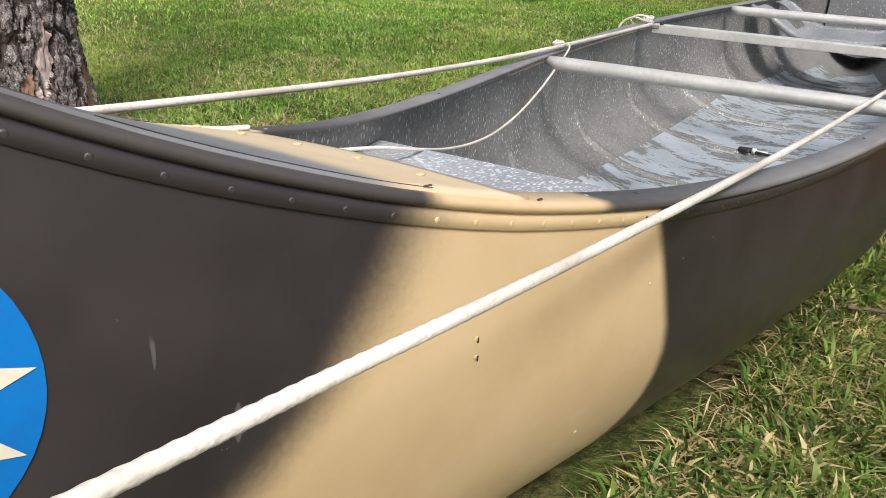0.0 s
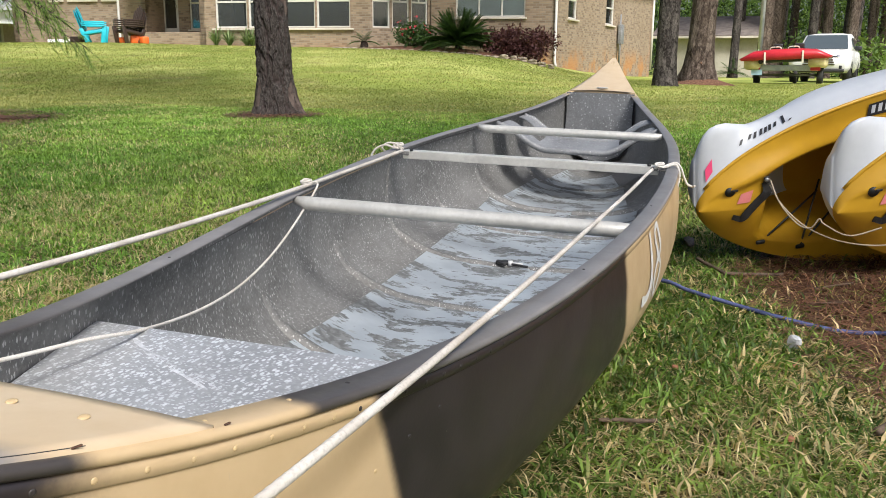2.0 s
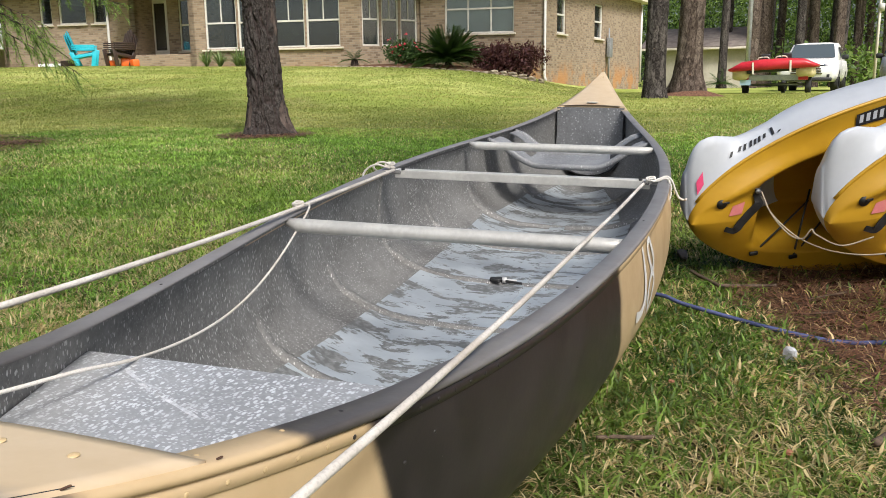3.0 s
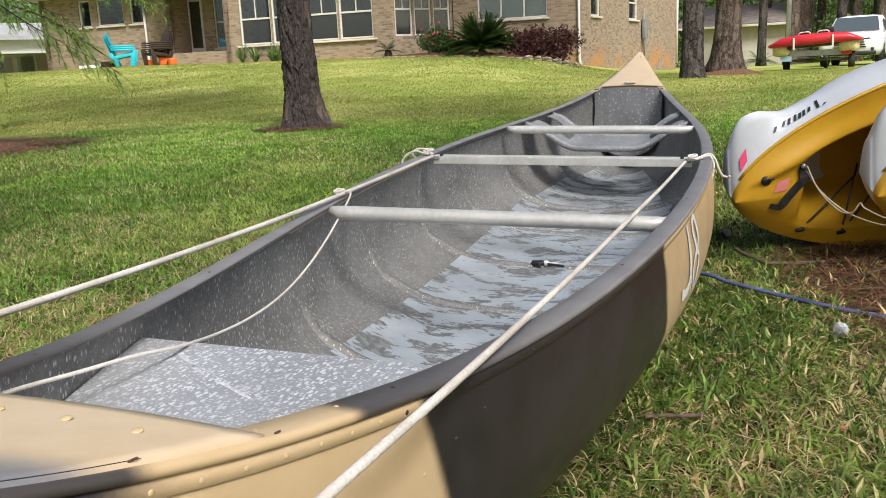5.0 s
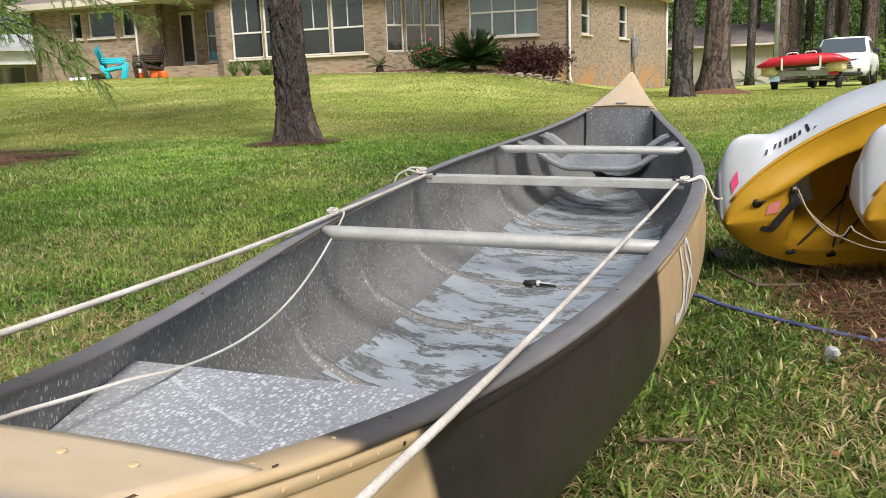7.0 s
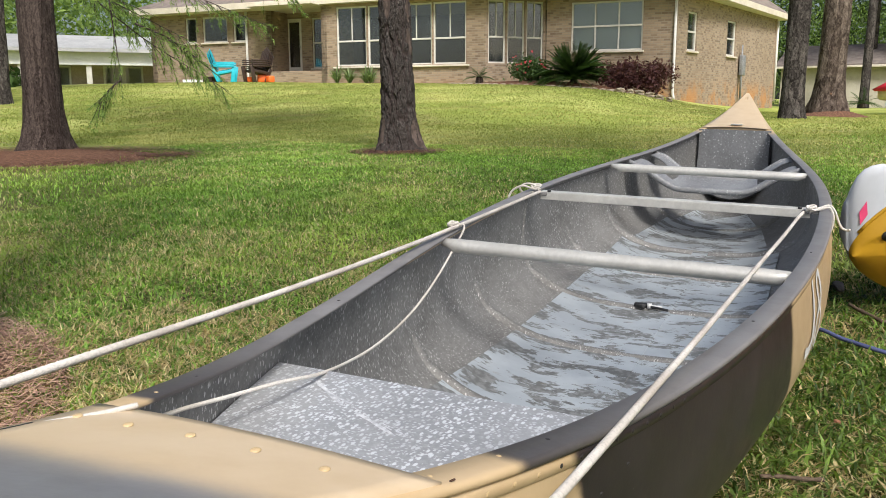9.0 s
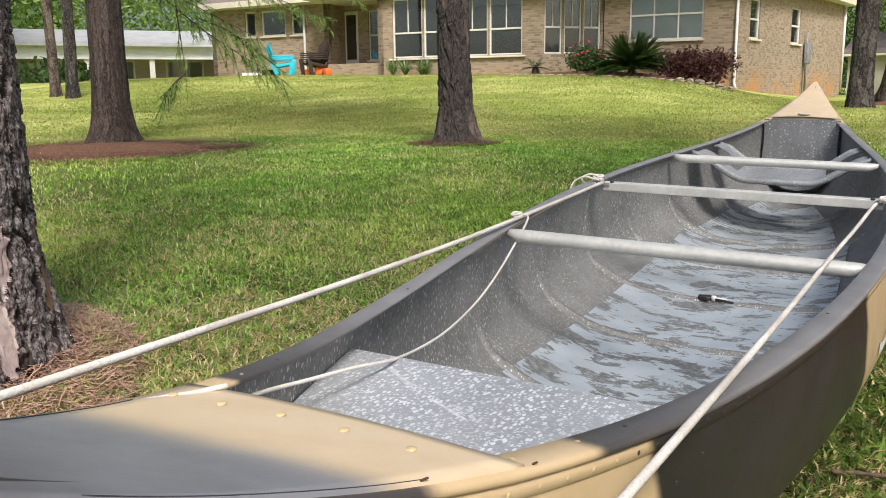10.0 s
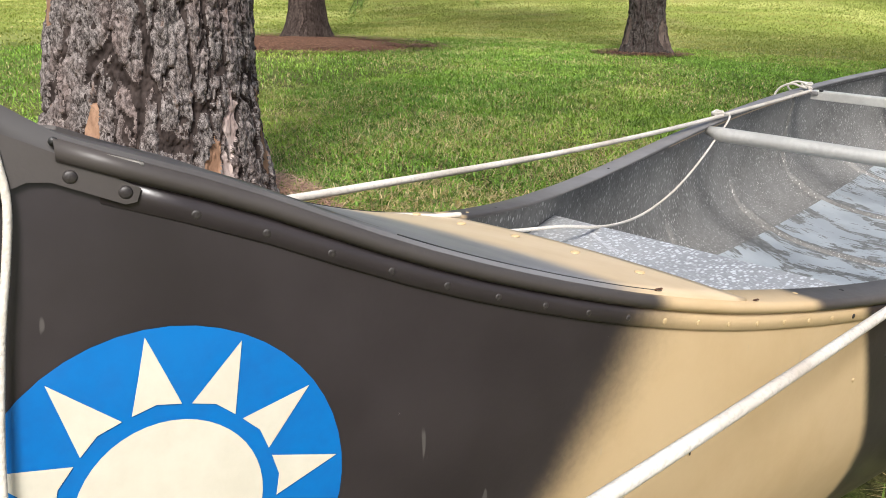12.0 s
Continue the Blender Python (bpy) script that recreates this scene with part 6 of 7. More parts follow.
LEAF_STRAP = leaf_mat("strap_leaves", (0.06, 0.11, 0.035), (0.24, 0.30, 0.14))
for u in (11.25, 10.75, 10.1, 9.9):
    p = hp(u, -2.1)
    tuft(p.x, p.y, 95, 0.72, "clump of pale green strap leaves under the window", int(u * 10))
bush(1.42, -2.0, 0.55, 1.0, RED_SHRUB, "dark red-leaved shrub by the house wall", 5, 2600, 0.06)
bush(0.30, -2.0, 0.42, 0.98, RED_SHRUB, "dark red-leaved shrub by the house corner", 6, 2200, 0.055)
bush(4.15, -2.1, 0.5, 0.9, SHRUB, "green flowering shrub with red blossoms", 7, 1500, 0.06)
BLOSSOM = simple("red_blossom", (0.55, 0.03, 0.05), (0.7, 0.08, 0.1), 20.0, 0.6)
p = hp(4.15, -2.1)
bl = [(p.x + random.Random(k).uniform(-0.6, 0.6), p.y - 0.35 + random.Random(k + 9).uniform(-0.3, 0.2), ground_z(p.x, p.y) + 0.3 + 0.75 * random.Random(k + 5).random()) for k in range(14)]
tagged(part("blossoms", leaf_cloud(bl, 9, 0.025, 0.035, 8), BLOSSOM, None, "", False), "small red blossoms on the shrub", "flowers", kind="stuff")
mp = hp(3.4, -2.35)
mound("mulch_bed", mp.x, mp.y, 3.6, 0.7, 0.16, LITTER, "brown mulch bed along the house", "mulch", 32)

# ---- chairs and toys by the porch ----
TURQ = simple("turquoise_plastic", (0.02, 0.42, 0.52), (0.015, 0.36, 0.46), 6.0, 0.4)
BROWN = simple("dark_brown_plastic", (0.030, 0.018, 0.014), (0.045, 0.028, 0.02), 6.0, 0.4)
ORANGE = simple("orange_plastic", (0.75, 0.14, 0.02), (0.66, 0.11, 0.02), 6.0, 0.4)


def deck_chair(x, y, yaw, material, label, stack):
    ob = thing("adirondack_chair", label, "chair", Matrix.Translation((x, y, ground_z(x, y))) @ pose(0, 0, 0, 0, 0, yaw))
    for s in (-1, 1):
        part("leg", box(0.045, 0.15, 0.58, (0.30 * s, -0.34, 0.28), 0.015, rot=(9, 0, 0)), material, ob)
        part("leg", box(0.045, 0.14, 0.50, (0.27 * s, 0.28, 0.24), 0.015, rot=(-24, 0, 0)), material, ob)
        part("side_rail", box(0.04, 0.66, 0.10, (0.285 * s, -0.03, 0.36), 0.012, rot=(-10, 0, 0)), material, ob)
        for k in range(stack):
            part("armrest", box(0.11, 0.72, 0.045, (0.32 * s, -0.02, 0.56 + 0.065 * k), 0.01), material, ob)
    for k in range(stack):
        bm = bmesh.new()
        for i in range(5):
            hgt = 0.78 - 0.05 * abs(i - 2) ** 1.5
            box(0.098, 0.022, hgt, (-0.21 + 0.105 * i, 0.34 + hgt * 0.16 - 0.05 * k, 0.30 + hgt / 2 + 0.06 * k), 0.012, bm, rot=(-19, 0, 0))
        part("backrest", bm, material, ob)
        bm = bmesh.new()
        for i in range(5):
            box(0.54, 0.085, 0.02, (0, -0.28 + 0.105 * i, 0.36 - 0.022 * i + 0.06 * k), 0.008, bm, rot=(-12, 0, 0))
        part("seat", bm, material, ob)
    return ob


p = hp(15.35, -3.0)
deck_chair(p.x, p.y, 122, TURQ, "stack of turquoise plastic garden chairs on the lawn", 3)
p = hp(13.95, -3.0)
deck_chair(p.x, p.y, -22, BROWN, "stack of dark brown plastic garden chairs on the lawn", 4)
for k, (u, w, h, m, lab) in enumerate(((16.2, 0.42, 0.22, BROWN, "dark low box by the chairs"), (16.9, 0.75, 0.12, WHITE, "low white slab by the brick wall"), (13.85, 0.34, 0.28, ORANGE, "orange plastic toy under the chairs"), (13.5, 0.24, 0.24, ORANGE, "orange plastic toy beside the chairs"), (14.3, 0.3, 0.2, ORANGE, "orange plastic toy beside the chairs"))):
    p = hp(u, -2.75 - 0.05 * k)
    ob = part("toy" if m is ORANGE else "garden_box", box(w, 0.35, h, (0, 0, h / 2), 0.05 if m is ORANGE else 0.02, seg=3), m)
    ob.matrix_world = Matrix.Translation((p.x, p.y, ground_z(p.x, p.y) - 0.005)) @ pose(0, 0, 0, 0, 0, 20 * k)
    tagged(ob, lab, "toy" if m is ORANGE else "box")

# ---- neighbours' buildings ----
SIDING = simple("white_siding", (0.80, 0.81, 0.81), (0.70, 0.72, 0.73), 2.0, 0.6)
METAL_ROOF = simple("pale_roof", (0.42, 0.42, 0.41), (0.33, 0.33, 0.33), 1.5, 0.5)
BEIGE = simple("beige_wall", (0.48, 0.44, 0.36), (0.40, 0.36, 0.29), 2.0, 0.8)
PALE_BRICK = simple("pale_brick", (0.46, 0.38, 0.33), (0.36, 0.29, 0.25), 14.0, 0.9)
nh_m = Matrix.Translation((-31.5, 27.0, 0.55)) @ pose(0, 0, 0, 0, 0, 49)
nh = thing("neighbour_house", "low white ranch house with a pale roof and a porch", "house", nh_m)
part("wall", box(18, 6, 2.4, (0, 4.4, 1.2), 0.0), PALE_BRICK, nh, smooth=False)
part("porch_beam", box(18.6, 0.35, 0.75, (0, -0.1, 2.25), 0.02), SIDING, nh, smooth=False)
part("porch_ceiling", box(18.6, 1.7, 0.1, (0, 0.8, 2.15)), SIDING, nh, smooth=False)
for x in (-8.8, -5.4, -4.6, -1.2, 1.6, 4.6):
    part("porch_column", box(0.24, 0.24, 2.3, (x, -0.05, 0.95), 0.015), FRAME, nh, smooth=False)
for x in (-7, -3, -2.2, 0.4, 2.7, 3.6):
    part("window", box(0.9, 0.06, 1.5, (x, 1.38, 1.15), 0.01), FRAME, nh, smooth=False)
    part("pane", box(0.7, 0.05, 1.3, (x, 1.35, 1.15)), GLASS, nh, smooth=False)
verts = [(-9.8, -0.7, 2.6), (9.8, -0.7, 2.6), (9.8, 3.6, 3.45), (-9.8, 3.6, 3.45), (-9.8, 8.0, 2.6), (9.8, 8.0, 2.6)]
part("roof", (verts + [(x, y, z - 0.16) for x, y, z in verts], [(0, 1, 2, 3), (3, 2, 5, 4), (0, 6, 7, 1), (1, 7, 8, 2), (3, 9, 6, 0), (6, 9, 8, 7), (9, 10, 11, 8), (4, 10, 9, 3), (2, 8, 11, 5), (5, 11, 10, 4)]), METAL_ROOF, nh, smooth=False)
gv = [(5.2, -2.6, 0), (9.6, -2.6, 0), (9.6, -2.6, 2.2), (7.4, -2.6, 3.1), (5.2, -2.6, 2.2)]
part("gable_wall", (gv + [(x, 1.5, z) for x, y, z in gv], [(0, 1, 2, 3, 4), (0, 4, 9, 5), (1, 6, 7, 2), (4, 3, 8, 9), (3, 2, 7, 8)]), PALE_BRICK, nh, smooth=False)
gr = [(4.8, -3.0, 2.1), (7.4, -3.0, 3.2), (10.0, -3.0, 2.1), (4.8, 3.0, 2.1), (7.4, 3.0, 3.2), (10.0, 3.0, 2.1)]
part("gable_roof", (gr + [(x, y, z - 0.14) for x, y, z in gr], [(0, 1, 4, 3), (1, 2, 5, 4), (0, 6, 7, 1), (1, 7, 8, 2), (6, 9, 10, 7), (7, 10, 11, 8)]), SIDING, nh, smooth=False)

gar = thing("garage", "beige garage with a dark shingle roof behind the pines", "garage", Matrix.Translation((0.75, 50, 0.42)) @ pose(0, 0, 0, 0, 0, -6))
part("wall", box(5.6, 6, 2.8, (0, 3, 0.85)), BEIGE, gar, smooth=False)
rv = [(-3.1, -0.45, 2.2), (3.1, -0.45, 2.2), (2.9, 3, 3.4), (-2.9, 3, 3.4), (-3.1, 6.4, 2.2), (3.1, 6.4, 2.2)]
part("roof", (rv + [(x, y, z - 0.16) for x, y, z in rv], [(0, 1, 2, 3), (3, 2, 5, 4), (0, 6, 7, 1), (1, 7, 8, 2), (2, 8, 11, 5), (3, 9, 6, 0), (4, 10, 9, 3), (6, 9, 8, 7), (9, 10, 11, 8)]), SHINGLE, gar, smooth=False)
part("gutter", box(6.2, 0.10, 0.12, (0, -0.47, 2.08), 0.02), TRIM, gar, smooth=False)
far = thing("lake_house", "white house with an outside stair far across the lawn", "house", Matrix.Translation((-47, 21.5, 0.9)) @ pose(0, 0, 0, 0, 0, 62))
part("wall", box(9, 6, 4.2, (0, 3, 3.9)), SIDING, far, smooth=False)
part("lower_wall", box(6, 5, 2.2, (1.5, 3, 0.9)), BEIGE, far, smooth=False)
for k in range(9):
    part("stair_tread", box(1.0, 0.3, 0.05, (-2.6 + 0.0 * k, -0.4 - 0.28 * k, 1.85 - 0.2 * k)), FRAME, far, smooth=False)
for x in (-3.1, -2.1):
    part("stair_rail", tube([(x, -0.2, 2.9), (x, -2.9, 0.95)], 0.05, 6), FRAME, far)

# ---- parked truck, trailer and car ----
CAR_WHITE = simple("car_white", (0.78, 0.77, 0.74), (0.70, 0.69, 0.66), 1.0, 0.25, 0.0, 0.02)
CAR_GREY = simple("car_grey", (0.28, 0.29, 0.30), (0.24, 0.25, 0.26), 1.0, 0.3, 0.3, 0.02)
CHROME = simple("chrome", (0.7, 0.7, 0.7), (0.6, 0.6, 0.6), 3.0, 0.15, 1.0, 0.02)
PONTOON = simple("pontoon_cream", (0.66, 0.58, 0.34), (0.56, 0.46, 0.22), 3.0, 0.5)
RED = simple("red_plastic", (0.50, 0.022, 0.035), (0.38, 0.015, 0.022), 3.0, 0.35)
TYRE = simple("tyre", (0.018, 0.018, 0.018), (0.035, 0.034, 0.032), 20.0, 0.85)
GALV = simple("galvanised", (0.45, 0.46, 0.47), (0.33, 0.34, 0.35), 6.0, 0.45, 0.7)
ct = Nodes("car_glass")
CAR_GLASS = ct.done((0.06, 0.075, 0.08), 0.05, 0.0, None, Coat_Weight=1.0)


def wheel(x, y, z, r, parent, width=0.24):
    prof = [(-0.5, 0.62), (-0.5, 0.95), (-0.4, 1.0), (0.4, 1.0), (0.5, 0.95), (0.5, 0.62)]
    verts, faces, n = [], [], 22
    for k in range(n):
        w = 2 * math.pi * k / n
        verts += [(a * width, r * b * math.cos(w), r * b * math.sin(w)) for a, b in prof]
    m = len(prof)
    for k in range(n):
        faces += [(k * m + i, k * m + i + 1, ((k + 1) % n) * m + i + 1, ((k + 1) % n) * m + i) for i in range(m - 1)]
    wh = new("wheel")
    wh.parent = parent
    wh.location = (x, y, z)
    part("tyre", (verts, faces), TYRE, wh)
    v, f = tube([(-width * 0.42, 0, 0), (width * 0.42, 0, 0)], r * 0.64, 16)
    part("rim", (v, f), CHROME, wh, smooth=False)


def loft_body(sections):
    """Sections: y, then (half width, z) rounds from the bottom up; mirrored."""
    verts, faces = [], []
    m = len(sections[0][1])
    for y, ring in sections:
        verts += [(x, y, z) for x, z in ring] + [(-x, y, z) for x, z in ring[::-1]]
    n = 2 * m
    for k in range(len(sections) - 1):
        faces += [(k * n + i, k * n + (i + 1) % n, (k + 1) * n + (i + 1) % n, (k + 1) * n + i) for i in range(n)]
    faces += [tuple(range(n - 1, -1, -1)), tuple((len(sections) - 1) * n + i for i in range(n))]
    return verts, faces


def suv(m, paint, label, name="suv"):
    ob = thing(name, label, "car", m)
    low = [(0.86, 0.32), (0.95, 0.5), (0.96, 0.75)]
    part("body", loft_body([(-2.35, [(0.70, 0.36), (0.80, 0.5), (0.80, 0.72), (0.72, 0.80), (0.4, 0.83)]), (-2.2, low + [(0.88, 0.92), (0.5, 0.98)]), (-1.7, low + [(0.92, 1.00), (0.5, 1.06)]), (-1.0, low + [(0.93, 1.05), (0.5, 1.13)]), (1.5, low + [(0.93, 1.06), (0.5, 1.15)]), (2.2, low + [(0.90, 1.05), (0.5, 1.12)]), (2.35, [(0.80, 0.4), (0.88, 0.5), (0.88, 0.75), (0.82, 0.98), (0.4, 1.02)])]), paint, ob)
    part("cabin", loft_body([(-1.05, [(0.86, 1.05), (0.85, 1.08), (0.4, 1.1)]), (-0.35, [(0.88, 1.05), (0.70, 1.62), (0.4, 1.66)]), (0.6, [(0.88, 1.05), (0.70, 1.68), (0.4, 1.72)]), (1.7, [(0.88, 1.05), (0.69, 1.62), (0.4, 1.66)]), (2.15, [(0.86, 1.05), (0.8, 1.12), (0.4, 1.14)])]), paint, ob)
    part("windscreen", ([(0.76, -1.02, 1.13), (-0.76, -1.02, 1.13), (-0.64, -0.40, 1.615), (0.64, -0.40, 1.615), (0.7, -0.98, 1.13), (-0.7, -0.98, 1.13), (-0.6, -0.36, 1.60), (0.6, -0.36, 1.60)], [(0, 1, 2, 3), (7, 6, 5, 4)]), CAR_GLASS, ob, smooth=False).location = (0, -0.02, 0.012)
    for s in (-1, 1):
        part("side_window", box(0.02, 1.7, 0.40, (s * 0.825, 0.65, 1.34), 0.006, rot=(0, -s * 16, 0)), CAR_GLASS, ob, smooth=False)
        part("headlight", box(0.34, 0.16, 0.13, (s * 0.66, -2.22, 0.84), 0.04, rot=(0, 0, s * 22)), CHROME, ob)
        part("mirror", box(0.22, 0.10, 0.16, (s * 1.05, -0.75, 1.16), 0.04), BLACK, ob)
        part("fog_light", box(0.10, 0.06, 0.14, (s * 0.68, -2.33, 0.50), 0.02), BLACK, ob)
        for y in (-1.45, 1.40):
            wheel(s * 0.84, y, 0.36, 0.37, ob)
    bm = bmesh.new()
    for k in range(4):
        box(1.0 - 0.05 * k, 0.05, 0.045, (0, -2.36, 0.60 + 0.075 * k), 0.01, bm, seg=1)
    part("grille", bm, CHROME, ob, smooth=False)
    part("grille_back", box(1.05, 0.04, 0.36, (0, -2.325, 0.70), 0.02), BLACK, ob, smooth=False)
    part("bumper", box(1.6, 0.10, 0.14, (0, -2.33, 0.40), 0.04), BLACK, ob)
    return ob


suv(Matrix.Translation((4.78, 33.1, ground_z(4.78, 33.1))) @ pose(0, 0, 0, 0, 0, -13), CAR_WHITE, "white sport utility vehicle parked on the drive", "sport_utility_vehicle")
suv(Matrix.Translation((7.45, 30.5, ground_z(7.45, 30.5))) @ pose(0, 0, 0, 0, 0, 168), CAR_GREY, "grey car parked at the edge of the drive", "car")
trailer = thing("boat_trailer", "galvanised boat trailer standing on the lawn", "trailer", Matrix.Translation((2.85, 26.3, ground_z(2.85, 26.3))) @ pose(0, 0, 0, 0, 0, -10))
for s in (-1, 1):
    part("frame_rail", box(0.08, 2.6, 0.10, (s * 0.72, 1.0, 0.50), 0.01), GALV, trailer, smooth=False)
    wheel(s * 0.88, 0.9, 0.24, 0.26, trailer, 0.16)
    part("tail_light", box(0.26, 0.10, 0.16, (s * 0.80, -0.34, 0.47), 0.02), RED, trailer, smooth=False)
    part("bunk_post", box(0.06, 0.06, 0.35, (s * 0.62, 0.2, 0.60), 0.008), GALV, trailer, smooth=False)
part("cross_beam", box(1.75, 0.10, 0.16, (0, -0.28, 0.46), 0.01), GALV, trailer, smooth=False)
part("axle", tube([(-0.85, 0.9, 0.26), (0.85, 0.9, 0.26)], 0.035, 8), GALV, trailer)
part("number_plate", box(0.30, 0.02, 0.16, (-0.75, -0.42, 0.33), 0.005), simple("plate_blue", (0.35, 0.5, 0.6), (0.3, 0.45, 0.55), 10.0), trailer, smooth=False)
wheel(0.1, 2.2, 0.18, 0.2, trailer, 0.1)
pb = thing("pedal_boat", "red and cream pedal boat lying on a trailer", "boat", Matrix.Translation((2.85, 26.3, ground_z(2.85, 26.3) - 0.09)) @ pose(0, 0, 0, 0, -2.5, -10))
part("hull", loft_body([(-0.62, [(1.10, 0.80), (1.16, 0.84), (0.82, 0.98), (0.3, 1.02)]), (-0.50, [(1.16, 0.78), (1.22, 0.84), (0.82, 1.04), (0.3, 1.08)]), (0.9, [(1.16, 0.80), (1.22, 0.86), (0.80, 1.06), (0.3, 1.12)]), (1.7, [(0.9, 0.84), (0.96, 0.90), (0.6, 1.02), (0.3, 1.06)])]), RED, pb)
# black slab stands in for the dark gap between the pontoons
part("underside_shade", box(1.5, 1.6, 0.14, (0, 0.3, 0.80), 0.03), BLACK, pb)
for k in (-1, 1):
    part("pontoon", loft_body([(-0.5, [(0.16, 0.54), (0.22, 0.60), (0.22, 0.80), (0.16, 0.86)]), (0.8, [(0.18, 0.52), (0.24, 0.60), (0.24, 0.80), (0.18, 0.86)]), (1.6, [(0.08, 0.66), (0.12, 0.7), (0.12, 0.82), (0.08, 0.86)])]), PONTOON, pb, "cream and yellow pontoon").location = (k * 0.86, 0, 0)
    part("seat_frame", tube(glide([(k * 0.24 - 0.15, -0.42, 1.04), (k * 0.24 - 0.12, -0.44, 1.13), (k * 0.24 + 0.12, -0.44, 1.13), (k * 0.24 + 0.15, -0.42, 1.04)], 14), 0.018, 6), CREAM, pb)
    part("strap", box(0.05, 0.02, 0.34, (k * 0.5, -0.64, 0.84), 0.004), CREAM, pb, smooth=False)
    part("seat_back", box(0.26, 0.10, 0.22, (k * 0.30, 0.9, 1.16), 0.03, rot=(14, 0, 0)), BLACK, pb)
part("vent", tube([(-0.62, -0.56, 0.74), (-0.62, -0.50, 0.74)], 0.06, 12), BLACK, pb)
pole = thing("utility_pole", "grey metal pole behind the trailer", "pole", Matrix.Translation((2.55, 34.0, 0.5)))
part("shaft", tube([(0, 0, -0.8), (0, 0, 4), (0, 0, 9)], [0.09, 0.085, 0.07], 10), GALV, pole)
lamp_pole = thing("street_lamp", "thin pole with a white globe lamp", "street lamp", Matrix.Translation((9.6, 48, 0.7)))
part("shaft", tube([(0, 0, -0.9), (0, 0, 6)], [0.08, 0.06], 8), TRIM, lamp_pole)
bm = bmesh.new()
bmesh.ops.create_uvsphere(bm, u_segments=12, v_segments=8, radius=0.22)
bmesh.ops.translate(bm, vec=(0.1, 0, 3.6), verts=bm.verts)
part("globe", bm, FRAME, lamp_pole)

# ---- far woods ----
def woods(name, x0, x1, y0, y1, count, h0, h1, leaf, per, size, spread, seed, label):
    rnd = random.Random(seed)
    cl = []
    for k in range(count):
        x, y = rnd.uniform(x0, x1), rnd.uniform(y0, y1)
        cl.append((x, y, 0.8 + rnd.uniform(h0, h1)))
    return tagged(part(name, leaf_cloud(cl, per, spread, size, seed, 0.8), leaf, None, "", False), label, "woods", kind="stuff")


woods("far_woods", -6, 60, 62, 92, 420, 0, 13, WOODS, 190, 0.13, 1.2, 21, "dense green wood behind the road")
woods("far_woods", -14, 70, 90, 120, 240, 0, 16, WOODS_DARK, 110, 0.40, 2.2, 22, "dense dark wood in the distance")
woods("far_woods", -95, -38, 22, 75, 560, 0, 17, WOODS, 130, 0.24, 1.5, 23, "green trees behind the neighbour's house")
woods("far_woods", -130, -70, -10, 60, 420, 0, 20, WOODS_DARK, 90, 0.5, 2.2, 24, "dark trees in the distance")
woods("hedge", 5, 22, 50, 60, 90, -0.3, 1.4, WOODS, 40, 0.2, 0.6, 25, "low green bushes along the road")
woods("hedge", -33, -26, 20.5, 22, 22, 0.2, 0.9, SHRUB, 40, 0.16, 0.35, 26, "green bushes by the porch")
fan_plant(2.0, 45.6, 26, 1.0, "dark green palm-like shrub by the garage", SHRUB, 9, 18, 1.1)

# ---- kayaks ----
KY = simple("kayak_yellow", (0.545, 0.305, 0.018), (0.49, 0.265, 0.013), 3.0, 0.38, 0.0, 0.05)
KW = simple("kayak_white", (0.56, 0.585, 0.62), (0.50, 0.525, 0.56), 3.0, 0.35, 0.0, 0.05)
PINK = simple("pink_sticker", (0.85, 0.09, 0.22), (0.78, 0.06, 0.18), 8.0, 0.5)
PINK_DULL = simple("pink_sticker_faded", (0.72, 0.25, 0.24), (0.66, 0.2, 0.2), 8.0, 0.5)
INK = simple("black_lettering", (0.015, 0.015, 0.018), (0.02, 0.02, 0.02), 8.0, 0.5)
KA = Vector((0.92, 0.365, 0.14)).normalized()
KB = (Vector((0, -0.4, 0.92)) - KA * Vector((0, -0.4, 0.92)).dot(KA)).normalized()
KC = KA.cross(KB)


K_SHOULDER = ((0.0, 0.155), (0.012, 0.205), (0.03, 0.250), (0.06, 0.265), (0.10, 0.264), (0.18, 0.238), (0.22, 0.238), (0.30, 0.249), (0.44, 0.271), (0.6, 0.302), (0.8, 0.33), (1.2, 0.35), (1.6, 0.0))


def k_beam(s):
    return 0.345 * max(1 - (1 - min(s / 0.95, 1.0)) ** 2.2, 0.0) ** 0.62 if s < 1.6 else 0.345 * max(1 - ((s - 1.6) / 1.45) ** 2.4, 0.0) ** 0.7


def k_depth(s):
    return (0.12 + 0.17 * sstep(s / 0.5)) * (1 if s < 2.2 else max(1 - ((s - 2.2) / 0.86) ** 2.5, 0.05))


def k_deck(s, t):
    """Place on the deck: s along the kayak, t from -1 (lower edge) to 1 (upper edge)."""
    B = k_beam(s)
    well = sstep((s - 0.20) / 0.16) * sstep((0.68 - abs(t + 0.06)) / 0.20)
    ridge = 0.022 * math.exp(-((t - 0.62) / 0.16) ** 2) * sstep(s / 0.15)
    crown = 0.03 * (1 - t * t) * sstep((0.42 - s) / 0.35)
    lobe = 0.02 * math.sin(9 * s) * (1 - abs(t)) * (1 - well)
    return Vector((s, B * t, ridge + crown + lobe - 0.25 * well))


